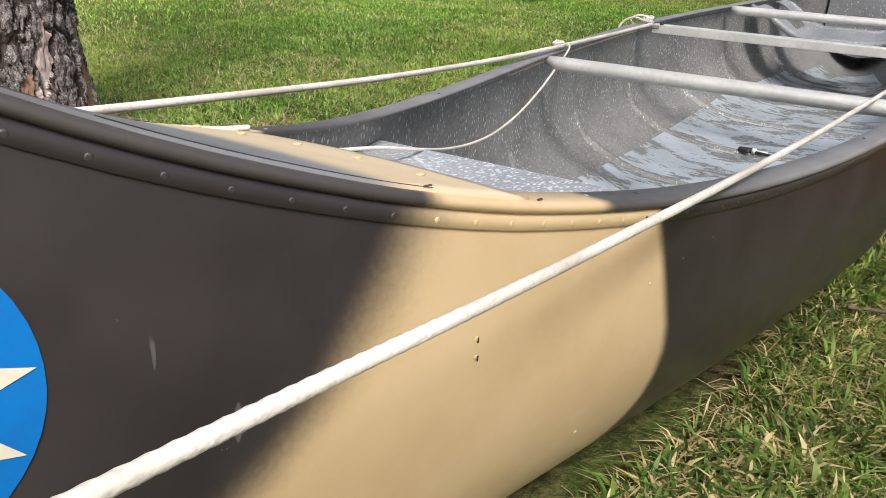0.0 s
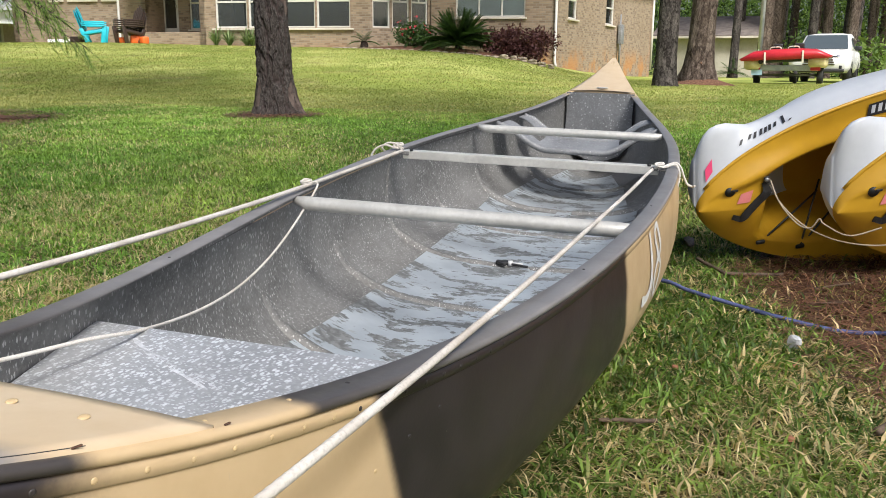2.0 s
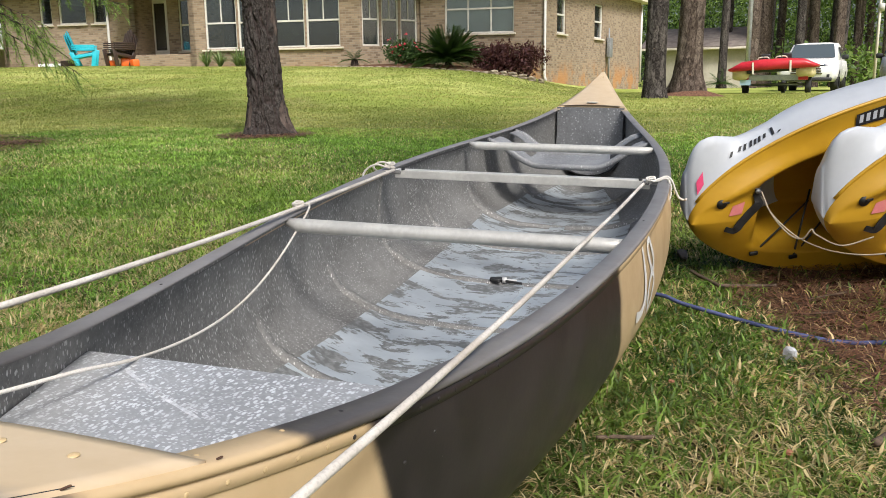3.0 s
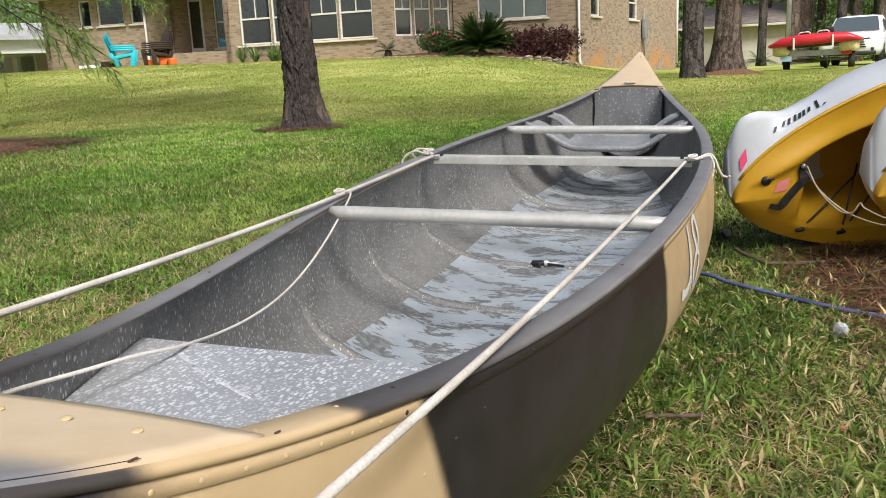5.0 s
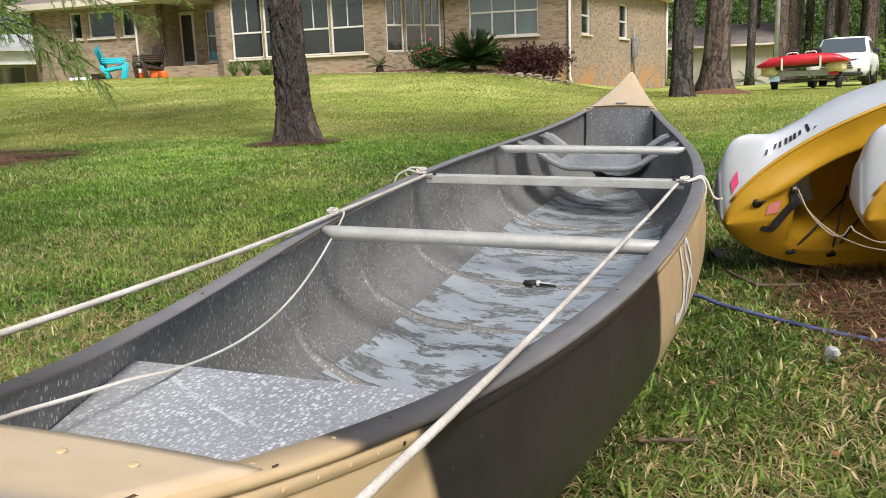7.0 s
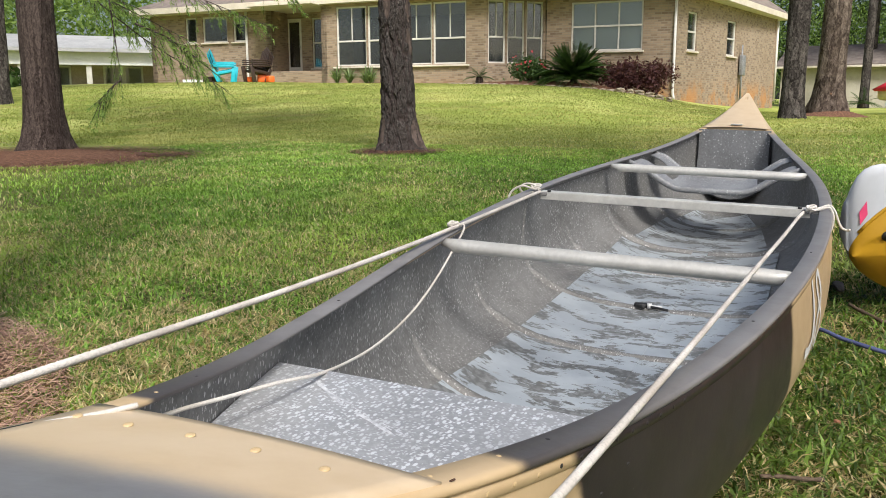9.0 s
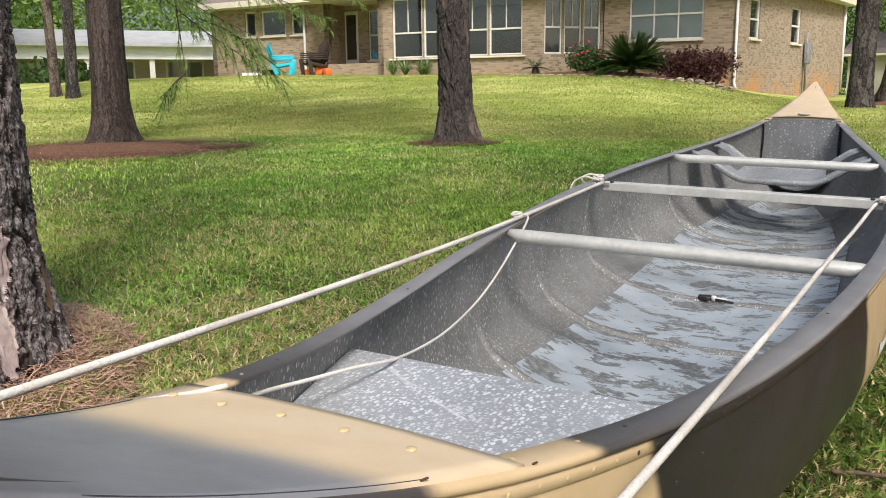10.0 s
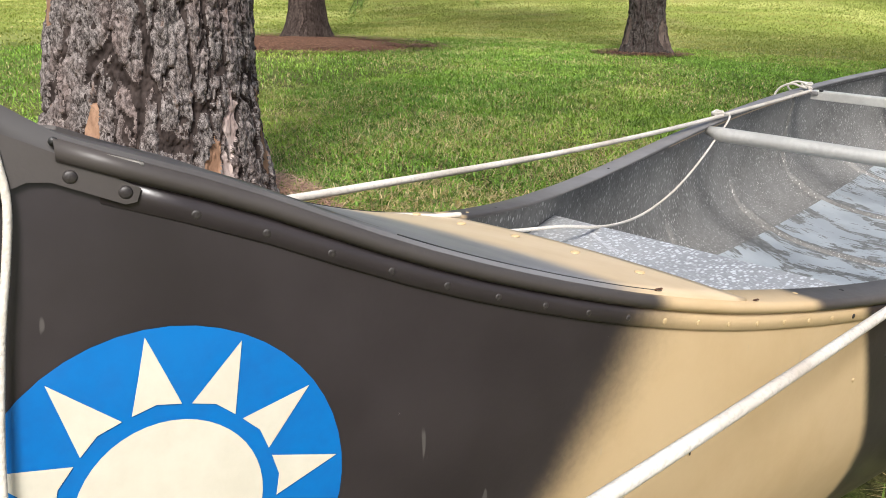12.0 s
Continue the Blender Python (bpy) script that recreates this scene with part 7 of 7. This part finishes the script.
def k_hull(s, w):
    """Place on the hull; w from 0 (upper edge of the deck) over the keel to 1 (lower edge)."""
    B, D = k_beam(s), k_depth(s)
    a = math.pi * w
    top = max(table(K_SHOULDER, s), B + 0.002)
    y = (top if a < math.pi / 2 else B) * math.copysign(abs(math.cos(a)) ** 0.62, math.cos(a))
    y = lerp(y, math.copysign(B, math.cos(a)), max(0, 1 - 9 * min(w, 1 - w)))
    z = -D * abs(math.sin(a)) ** 0.75 * (1 + 0.10 * math.cos(2 * a))
    return Vector((s + 0.022 * math.sin(a) * math.exp(-(s / 0.07) ** 2), y, z))


def k_grid(fn, ss, ts):
    verts = [tuple(fn(s, t)) for s in ss for t in ts]
    m = len(ts)
    return verts, [(j * m + i, j * m + i + 1, (j + 1) * m + i + 1, (j + 1) * m + i) for j in range(len(ss) - 1) for i in range(m - 1)]


def k_patch(fn, pts, lift, cuts=2):
    bm = bmesh.new()
    vs = [bm.verts.new((a, b, 0)) for a, b in pts]
    es = [bm.edges.new((vs[i], vs[(i + 1) % len(vs)])) for i in range(len(vs))]
    bmesh.ops.triangle_fill(bm, use_beauty=True, edges=es)
    for _ in range(cuts):
        bmesh.ops.subdivide_edges(bm, edges=bm.edges[:], cuts=1)
    for v in bm.verts:
        v.co = fn(v.co.x, v.co.y) + lift
    return bm


def kayak(tip, name_bars, label, diamond=True):
    m = Matrix(((KA.x, KB.x, KC.x, tip[0]), (KA.y, KB.y, KC.y, tip[1]), (KA.z, KB.z, KC.z, tip[2]), (0, 0, 0, 1)))
    ob = thing("kayak", label, "kayak", m, "kayaks")
    ss = [0.0, 0.004, 0.012, 0.025, 0.045, 0.07] + list(np.linspace(0.10, 1.2, 60)) + list(np.linspace(1.25, 3.04, 30))
    part("deck", k_grid(k_deck, ss, list(np.linspace(-1, 1, 61))), KY, ob, "yellow moulded plastic deck")
    ws = list(np.linspace(0, 1, 49))
    mid = sum((k_hull(0.0, w) for w in ws), Vector()) / len(ws)
    nose = lambda s, w: k_hull(s, w) if s >= 0 else mid.lerp(k_hull(0.0, w), math.sqrt(max(1 - s * s, 0.0))) + Vector((-0.012 * abs(s), 0, 0))
    part("hull", k_grid(nose, [-1.0, -0.97, -0.88, -0.7, -0.45, -0.2] + ss, ws), KW, ob, "white moulded plastic hull")
    part("rub_strip", tube([k_deck(s, 1.0) + Vector((0, 0.002, -0.004)) for s in ss[3:60]], 0.006, 8), KY, ob)
    if diamond:
        part("sticker", k_patch(k_hull, [(0.032, 0.008), (0.031, 0.032), (0.052, 0.040), (0.053, 0.014)], Vector((-0.004, 0.004, 0.002)), 2), PINK, ob, "bright pink diamond sticker")
    part("sticker", k_patch(k_deck, [(0.115, 0.14), (0.128, 0.34), (0.168, 0.34), (0.158, 0.12)], Vector((0, 0, 0.003)), 2), PINK_DULL, ob, "bleached pink diamond sticker")
    plug = part("drain_plug", tube([k_deck(0.092, 0.50) + Vector((0, 0, -0.004)), k_deck(0.092, 0.50) + Vector((0, 0, 0.0015))], 0.0165, 14), BLACK, ob, "black drain plug")
    part("grip", box(0.020, 0.008, 0.003, tuple(k_deck(0.106, 0.49) + Vector((0, 0, 0.001))), 0.001), BLACK, plug)
    top, low = k_deck(0.212, 0.24) + Vector((0, 0, 0.016)), k_deck(0.135, -0.22) + Vector((0, 0, 0.012))
    line = glide([k_deck(0.209, 0.40) + Vector((0, 0, 0.007)), top, top.lerp(low, 0.35), top.lerp(low, 0.7), low, k_deck(0.108, -0.21) + Vector((0, 0, 0.003))], 36)
    sv = []
    for i, p in enumerate(line):
        d = (line[min(i + 1, 35)] - line[max(i - 1, 0)]).normalized()
        side = d.cross(Vector((0, 0, 1))).normalized() * lerp(0.0145, 0.009, sstep((i - 25) / 8))
        sv += [tuple(p - side), tuple(p + side), tuple(p + side - Vector((0, 0, 0.003))), tuple(p - side - Vector((0, 0, 0.003)))]
    strap = part("strap", (sv, [(4 * i + k, 4 * i + (k + 1) % 4, 4 * i + 4 + (k + 1) % 4, 4 * i + 4 + k) for i in range(35) for k in range(4)] + [(0, 3, 2, 1), (140, 141, 142, 143)]), BLACK, ob, "black webbing strap", smooth=False)
    part("buckle", box(0.018, 0.024, 0.005, tuple(k_deck(0.205, 0.46) + Vector((0, 0, 0.006))), 0.002), BLACK, strap)
    part("snap", tube([k_deck(0.205, 0.47) + Vector((0, 0, 0.008)), k_deck(0.205, 0.47) + Vector((0, 0, 0.0125))], 0.008, 12), GALV, strap)
    for a, b in (((0.23, -0.78), (0.50, -0.35)), ((0.38, -0.80), (0.50, -0.2)), ((0.38, -0.80), (0.60, -0.45))):
        p, q = k_deck(a[0], a[1]) + Vector((0, 0, 0.006)), k_deck(a[0], a[1]).lerp(k_deck(b[0], b[1] * 1.0), 1.0) + Vector((0, 0, 0.10))
        part("bungee", tube([p, p.lerp(q, 0.5), q], 0.0035, 6), BLACK, ob, "black bungee cord")
        part("eyelet", box(0.03, 0.014, 0.010, tuple(p), 0.004), BLACK, ob)
    for s0, w0, s1, w1, wd in name_bars:
        bar_bm = k_patch(k_hull, [(s0, w0), (s0 + wd, w0), (s1 + wd, w1), (s1, w1)], Vector((-0.001, 0.0035, 0.0005)), 2)
        part("lettering_bar", bar_bm, INK, ob, "black bar of handwriting on the white hull")
    mark = part("logo_mark", k_patch(k_deck, [(0.52, 0.80), (0.52, 0.93), (0.60, 0.94), (0.69, 0.94), (0.69, 0.82), (0.60, 0.80)], Vector((0, 0, 0.0035)), 2), INK, ob, "black and white printed logo shape")
    for k in range(6):
        s = 0.53 + 0.021 * k
        part("logo_bar", k_patch(k_deck, [(s, 0.83), (s, 0.915), (s + 0.012, 0.915), (s + 0.012, 0.83)], Vector((0, 0, 0.0055)), 1), KW, mark)
    part("logo_spot", k_patch(k_deck, [(0.665, 0.84), (0.665, 0.91), (0.70, 0.90), (0.735, 0.88), (0.70, 0.86)], Vector((0, 0, 0.0055)), 1), INK, mark)
    return ob


STROKES = ((0.0, 0.0, 0.34), (0.030, 0.12, 0.5), (0.046, 0.0, 0.5), (0.066, 0.0, 0.55), (0.080, 0.0, 0.5), (0.094, 0.0, 0.55), (0.112, 0.1, 0.55), (0.140, 0.0, 0.9), (0.156, 0.0, 0.16))
BARS = [(0.135 + d, 0.030 + 0.046 * lo, 0.144 + d, 0.030 + 0.046 * hi, 0.009) for d, lo, hi in STROKES]
kayak((0.522, 2.717, 0.275), BARS, "yellow and white kayak tipped on its side on the ground")
kayak((0.908, 2.608, 0.312), [(0.24 + 0.03 * k, 0.05, 0.254 + 0.03 * k, 0.072 + 0.02 * (k % 2), 0.007) for k in range(6)], "yellow and white kayak tipped against another kayak", False)
kt = Matrix.Identity(4)
rope("kayak_rope", [(0.735, 2.67, 0.365), (0.765, 2.635, 0.318), (0.81, 2.60, 0.275), (0.86, 2.58, 0.245), (0.93, 2.55, 0.225), (1.02, 2.52, 0.225), (1.12, 2.50, 0.25), (1.25, 2.48, 0.30)], 0.0024, TAN_ROPE, "pale twisted rope linking the kayaks", 90, m=kt)
rope("kayak_rope", [(0.735, 2.67, 0.38), (0.765, 2.63, 0.315), (0.815, 2.595, 0.262), (0.85, 2.575, 0.255), (0.87, 2.565, 0.285), (0.885, 2.56, 0.27), (0.95, 2.54, 0.245), (1.03, 2.53, 0.275)], 0.0024, TAN_ROPE, "pale twisted rope linking the kayaks", 90, m=kt)

# ---- things lying on the ground ----
def gpt(x, y, lift):
    return (x, y, ground_z(x, y) + lift)


rope("blue_rope", [gpt(0.20, 2.52, 0.01), gpt(0.43, 2.43, 0.045), gpt(0.52, 2.37, 0.04), gpt(0.67, 2.29, 0.032), gpt(0.81, 2.24, 0.022), gpt(0.92, 2.23, 0.016), gpt(1.05, 2.28, 0.014), gpt(1.25, 2.38, 0.012), gpt(1.5, 2.45, 0.01)], 0.0062, BLUE_ROPE, "blue rope running from under the canoe over the grass", 120, m=kt)
WOOD = simple("dry_twig", (0.155, 0.105, 0.07), (0.07, 0.05, 0.035), 60.0, 0.9)


def twig(a, b, r, seed, label="dry brown twig lying in the grass"):
    rnd = random.Random(seed)
    p, q = Vector(gpt(*a, r + 0.018)), Vector(gpt(*b, r + 0.018))
    mid = [p.lerp(q, t) + Vector((rnd.uniform(-0.05, 0.05), rnd.uniform(-0.05, 0.05), 0)) * (p - q).length * 0.5 for t in (0.35, 0.7)]
    return tagged(part("twig", tube(glide([p, *mid, q], 20), [r * rnd.uniform(0.8, 1.15) for _ in range(20)], 8), WOOD), label, "twig", "twigs")


twig((0.365, 1.50), (0.475, 1.535), 0.0045, 1)
twig((0.88, 1.62), (1.00, 1.80), 0.0075, 2, "thick dry stick on the pine needles")
twig((0.54, 2.80), (0.63, 2.64), 0.006, 3)
twig((0.62, 2.65), (0.80, 2.70), 0.005, 4)
twig((0.88, 2.58), (1.00, 2.68), 0.003, 5)
twig((0.84, 2.42), (0.95, 2.47), 0.0028, 6)
twig((-2.9, 1.6), (-2.5, 1.9), 0.008, 9)
pebble("paper_scrap", 0.775, 2.07, ground_z(0.775, 2.07) + 0.026, 0.022, 0.013, 0.024, simple("crumpled_paper", (0.55, 0.56, 0.58), (0.36, 0.37, 0.39), 30.0, 0.8, 0.0, 0.6), "crumpled white scrap in the grass", "scrap", 3)
TERRA = simple("terracotta", (0.34, 0.15, 0.085), (0.26, 0.11, 0.06), 30.0, 0.9)
for k, (x, y) in enumerate(((0.765, 1.93), (0.72, 1.55), (0.50, 1.83))):
    pebble("clay_chip", x, y, ground_z(x, y) + 0.020, 0.010, 0.009, 0.006, TERRA, "small orange clay chip in the grass", "chip", k + 5, "clay chips", 1)
BARK_CHIP = simple("bark_scrap", (0.15, 0.13, 0.12), (0.08, 0.065, 0.055), 30.0, 0.9)
pebble("bark_scrap", 0.51, 3.02, ground_z(0.51, 3.02) + 0.03, 0.075, 0.022, 0.014, BARK_CHIP, "grey scrap of bark beside the canoe", "bark", 2)
pebble("limestone_rock", -1.50, 0.60, ground_z(-1.50, 0.60) + 0.0, 0.15, 0.11, 0.11, ROCK, "rough grey limestone rock by the pine", "rock", 4, "", 3)
pebble("limestone_rock", -1.35, 0.13, ground_z(-1.35, 0.13) - 0.01, 0.17, 0.15, 0.11, ROCK, "rough pale limestone rock beside the bow", "rock", 9, "", 3)
part("sticker", outline_on_hull([(-0.135, 0.43), (-0.10, 0.43), (-0.090, 0.435), (-0.087, 0.447), (-0.086, 0.492), (-0.091, 0.501), (-0.10, 0.505), (-0.115, 0.507)], 0.0044, 2), simple("pale_green_sticker", (0.50, 0.56, 0.42), (0.44, 0.50, 0.37), 20.0, 0.5), canoe, "pale green sticker on the bow")

# ---- grass and needles ----
GX, GY = np.array(gx), np.array(gy)
GZ = np.array([v.co.z for v in bpy.data.objects["ground"].data.vertices]).reshape(len(GY), len(GX))


def z_at(x, y):
    i = np.clip(np.searchsorted(GX, x) - 1, 0, len(GX) - 2)
    j = np.clip(np.searchsorted(GY, y) - 1, 0, len(GY) - 2)
    u, v = (x - GX[i]) / (GX[i + 1] - GX[i]), (y - GY[j]) / (GY[j + 1] - GY[j])
    return GZ[j, i] * (1 - u) * (1 - v) + GZ[j, i + 1] * u * (1 - v) + GZ[j + 1, i] * (1 - u) * v + GZ[j + 1, i + 1] * u * v


def in_beds(x, y, grow=1.0):
    inside = np.zeros(len(x), bool)
    for cx, cy, rx, ry in BEDS:
        inside |= ((x - cx) / (rx * grow)) ** 2 + ((y - cy) / (ry * grow)) ** 2 < 1
    return inside


def in_canoe(x, y):
    e = np.clip(np.abs(y - YC) / 2.55, 0, 1)
    w = 0.445 * (1 - e ** 2.03) * 0.80
    return (np.abs(x) < w) & (np.abs(y - YC) < 2.55)


def field(name, x0, x1, y0, y1, count, length, width, lean, material, seed, label, beds=0.85, patchy=0.0):
    rnd = np.random.RandomState(seed)
    x, y = rnd.uniform(x0, x1, count), rnd.uniform(y0, y1, count)
    keep = ~in_canoe(x, y) & (~in_beds(x, y, beds) | (rnd.rand(count) < 0.07))
    keep &= (x - NEAR_TREE[0]) ** 2 + (y - NEAR_TREE[1]) ** 2 > 0.10
    if patchy:
        pn = np.array([noise.noise((a * 1.7, b * 1.7, 3.0)) for a, b in zip(x, y)])
        keep &= rnd.rand(count) < 1 - patchy * (pn > 0.12)
    x, y = x[keep], y[keep]
    n = len(x)
    z = z_at(x, y) - 0.004
    w = rnd.uniform(0, 2 * np.pi, n)
    L = length * rnd.uniform(0.45, 1.25, n)
    k = lean * rnd.uniform(0.25, 1.35, n)
    d = np.stack([np.cos(w), np.sin(w), np.zeros(n)], 1)
    tw = w + np.pi / 2 + rnd.uniform(-0.7, 0.7, n)
    s = np.stack([np.cos(tw), np.sin(tw), np.zeros(n)], 1) * (width * rnd.uniform(0.6, 1.3, n))[:, None]
    base = np.stack([x, y, z], 1)
    up = np.array([0, 0, 1.0])
    a = base + d * (L * 0.38 * k)[:, None] + up * (L * (0.50 - 0.10 * k))[:, None]
    b = base + d * (L * 0.85 * k)[:, None] + up * (L * (0.80 - 0.35 * k))[:, None]
    verts = np.stack([base - s * 0.4, base + s * 0.4, a + s * 0.5, a - s * 0.5, b], 1).reshape(-1, 3)
    me = bpy.data.meshes.new(name)
    me.vertices.add(5 * n)
    me.vertices.foreach_set("co", verts.ravel())
    base_i = (np.arange(n) * 5)[:, None]
    loops = np.concatenate([base_i + np.array([0, 1, 2, 3]), base_i + np.array([3, 2, 4])], 1).ravel()
    me.loops.add(7 * n)
    me.loops.foreach_set("vertex_index", loops.astype(np.int32))
    starts = np.stack([np.arange(n) * 7, np.arange(n) * 7 + 4], 1).ravel()
    me.polygons.add(2 * n)
    me.polygons.foreach_set("loop_start", starts.astype(np.int32))
    me.update(calc_edges=True)
    me.materials.append(material)
    return tagged(new(name, me), label, "grass", kind="stuff")


def grass_mat(name, c1, c2, c3, straw, share, gap_shade=0.55):
    n = Nodes(name)
    r = n.island()
    p = n.world()
    c = n.mix(r, c1, c2)
    c = n.mix(n.ramp(n.noise(0.8, 4.0, 0.6, p), 0.45, 0.7, 0.0, 0.8), c, c3)
    # broad darker patches stand in for dappled shade on the lawn
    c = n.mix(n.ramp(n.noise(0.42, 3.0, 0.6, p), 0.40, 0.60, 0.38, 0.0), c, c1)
    # dark clumps put the shade between blades into their colour
    c = n.mix(n.ramp(n.noise(11.0, 4.0, 0.65, p), 0.38, 0.56, gap_shade, 0.0), c, tuple(0.45 * v for v in c1))
    c = n.mix(n.ramp(n.noise(0.62, 5.0, 0.68, p), 0.55, 0.72, 0.0, 0.40), c, (0.46, 0.39, 0.18))
    dry = n.ramp(n.calc("ADD", n.calc("FRACT", n.calc("MULTIPLY", r, 7.31)), n.calc("MULTIPLY", n.calc("SUBTRACT", n.noise(1.4, 4.0, 0.6, p), 0.5), 1.6)), 1 - share, 1 - share + 0.08)
    c = n.mix(dry, c, n.mix(n.calc("FRACT", n.calc("MULTIPLY", r, 31.7)), straw, tuple(0.6 * v for v in straw)))
    n.done(c, 0.5, 0.0, None, Specular_IOR_Level=0.3)
    return thin(n, c, 0.35, (1.5, 1.5, 0.9))


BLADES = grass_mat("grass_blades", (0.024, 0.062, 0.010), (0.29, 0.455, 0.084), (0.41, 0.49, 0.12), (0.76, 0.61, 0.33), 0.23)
# far and middle blades are paler copies, with stronger sun in the colour
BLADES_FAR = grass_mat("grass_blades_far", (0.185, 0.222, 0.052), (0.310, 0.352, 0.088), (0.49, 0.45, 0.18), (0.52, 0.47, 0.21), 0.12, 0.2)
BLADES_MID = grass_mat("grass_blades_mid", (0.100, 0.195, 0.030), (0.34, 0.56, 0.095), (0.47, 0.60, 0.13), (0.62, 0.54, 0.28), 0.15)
THATCH = grass_mat("dry_thatch", (0.70, 0.56, 0.31), (0.18, 0.12, 0.05), (0.56, 0.45, 0.22), (0.80, 0.68, 0.40), 0.36)
TURF = "broad-bladed green lawn grass with dry stems"
DRY = "dry straw thatch among the grass"
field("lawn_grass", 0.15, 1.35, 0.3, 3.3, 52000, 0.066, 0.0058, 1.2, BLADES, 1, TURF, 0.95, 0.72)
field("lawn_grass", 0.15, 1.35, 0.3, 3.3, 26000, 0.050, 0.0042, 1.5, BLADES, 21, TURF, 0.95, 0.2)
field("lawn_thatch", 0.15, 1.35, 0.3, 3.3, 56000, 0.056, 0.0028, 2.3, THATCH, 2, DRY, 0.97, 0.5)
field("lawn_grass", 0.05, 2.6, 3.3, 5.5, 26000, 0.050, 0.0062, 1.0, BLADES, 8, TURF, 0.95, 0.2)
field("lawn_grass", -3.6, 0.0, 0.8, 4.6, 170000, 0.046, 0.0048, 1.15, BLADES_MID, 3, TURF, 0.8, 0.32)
field("lawn_thatch", -3.0, 0.0, 0.2, 3.1, 60000, 0.052, 0.0028, 2.2, THATCH, 4, DRY, 0.9, 0.6)
field("lawn_thatch", -1.5, -0.15, 0.8, 2.0, 16000, 0.055, 0.0028, 2.2, THATCH, 24, DRY, 0.5)
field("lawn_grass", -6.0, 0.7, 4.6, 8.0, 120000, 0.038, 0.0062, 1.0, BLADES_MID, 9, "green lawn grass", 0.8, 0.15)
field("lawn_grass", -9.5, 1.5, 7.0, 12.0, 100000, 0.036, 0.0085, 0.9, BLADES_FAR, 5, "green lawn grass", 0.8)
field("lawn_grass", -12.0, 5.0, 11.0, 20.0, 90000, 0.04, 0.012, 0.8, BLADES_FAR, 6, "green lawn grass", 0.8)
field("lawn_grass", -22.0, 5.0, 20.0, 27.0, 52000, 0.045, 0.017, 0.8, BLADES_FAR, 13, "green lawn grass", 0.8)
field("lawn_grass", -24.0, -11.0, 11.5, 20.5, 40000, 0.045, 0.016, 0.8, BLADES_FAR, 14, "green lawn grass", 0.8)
field("lawn_grass", 0.5, 5.0, 4.5, 11.5, 30000, 0.040, 0.0075, 0.9, BLADES_MID, 15, "green lawn grass", 0.8)
field("lawn_grass", -8.0, -3.4, -1.5, 6.0, 60000, 0.050, 0.0065, 1.0, BLADES_MID, 7, "green lawn grass", 0.9, 0.3)
field("lawn_grass", -24.0, -8.0, -1.0, 12.0, 55000, 0.045, 0.016, 0.9, BLADES_FAR, 10, "green lawn grass", 0.8)
field("lawn_grass", -4.0, 4.0, -3.0, 0.5, 34000, 0.050, 0.0066, 1.1, BLADES, 11, TURF, 0.95, 0.35)
field("lawn_grass", 1.2, 4.5, 0.3, 4.5, 16000, 0.050, 0.0066, 1.1, BLADES, 12, TURF, 0.95, 0.35)


def needle_field(name, cx, cy, rx, ry, count, seed, label, material=None, half=0.0013):
    rnd = np.random.RandomState(seed)
    t, w = np.sqrt(rnd.rand(count)) * 1.12, rnd.uniform(0, 2 * np.pi, count)
    x, y = cx + rx * t * np.cos(w), cy + ry * t * np.sin(w)
    keep = ~in_canoe(x, y) & ((x - NEAR_TREE[0]) ** 2 + (y - NEAR_TREE[1]) ** 2 > 0.06)
    x, y = x[keep], y[keep]
    n = len(x)
    a = rnd.uniform(0, 2 * np.pi, n)
    L = rnd.uniform(0.04, 0.09, n)
    d = np.stack([np.cos(a), np.sin(a), rnd.uniform(-0.12, 0.22, n)], 1) * L[:, None]
    s = np.stack([-np.sin(a), np.cos(a), np.zeros(n)], 1) * half
    base = np.stack([x, y, z_at(x, y) + rnd.uniform(0.003, 0.030, n)], 1)
    bend = np.stack([-np.sin(a), np.cos(a), np.zeros(n)], 1) * (L * rnd.uniform(-0.07, 0.07, n))[:, None]
    verts = np.stack([base - d / 2 - s, base - d / 2 + s, base + bend + s, base + bend - s, base + d / 2 + s, base + d / 2 - s], 1).reshape(-1, 3)
    faces = [f for i in range(n) for f in ((6 * i, 6 * i + 1, 6 * i + 2, 6 * i + 3), (6 * i + 3, 6 * i + 2, 6 * i + 4, 6 * i + 5))]
    return tagged(part(name, (verts.tolist(), faces), material or NEEDLE_MAT, None, "", False), label, "needles", kind="stuff")


# lighter litter, brightened further for the sun on that bed
pn = Nodes("pale_needles")
PALE_NEEDLES = pn.done(pn.mix(pn.island(), (0.17, 0.085, 0.055), (0.62, 0.40, 0.28)), 0.7)
# red-brown litter, darkened to take in the kayaks' shadow
nm = Nodes("dry_needles")
NEEDLE_MAT = nm.done(nm.mix(nm.island(), (0.026, 0.011, 0.007), (0.27, 0.130, 0.072)), 0.6)
needle_field("pine_needles", 1.80, 2.72, 1.02, 1.36, 34000, 1, "fallen red-brown pine needles under the kayaks")
needle_field("pine_needles", -1.80, 0.74, 0.78, 0.68, 22000, 2, "fallen pale brown pine needles round the tree", PALE_NEEDLES)
needle_field("pine_needles", -3.0, 0.2, 1.6, 1.2, 8000, 3, "fallen pale brown pine needles on the lawn", PALE_NEEDLES)
needle_field("mulch_needles", -6.35, 5.45, 1.50, 1.15, 9000, 4, "rough red-brown mulch and needles round the cypress", None, 0.0028)
needle_field("pine_needles", -3.30, 7.0, 0.42, 0.40, 2600, 5, "fallen brown needles at the foot of a pine", None, 0.0024)
needle_field("mulch_needles", -5.25, 5.95, 0.24, 0.20, 1100, 6, "small dark heap of litter beside the mulch bed", None, 0.0028)
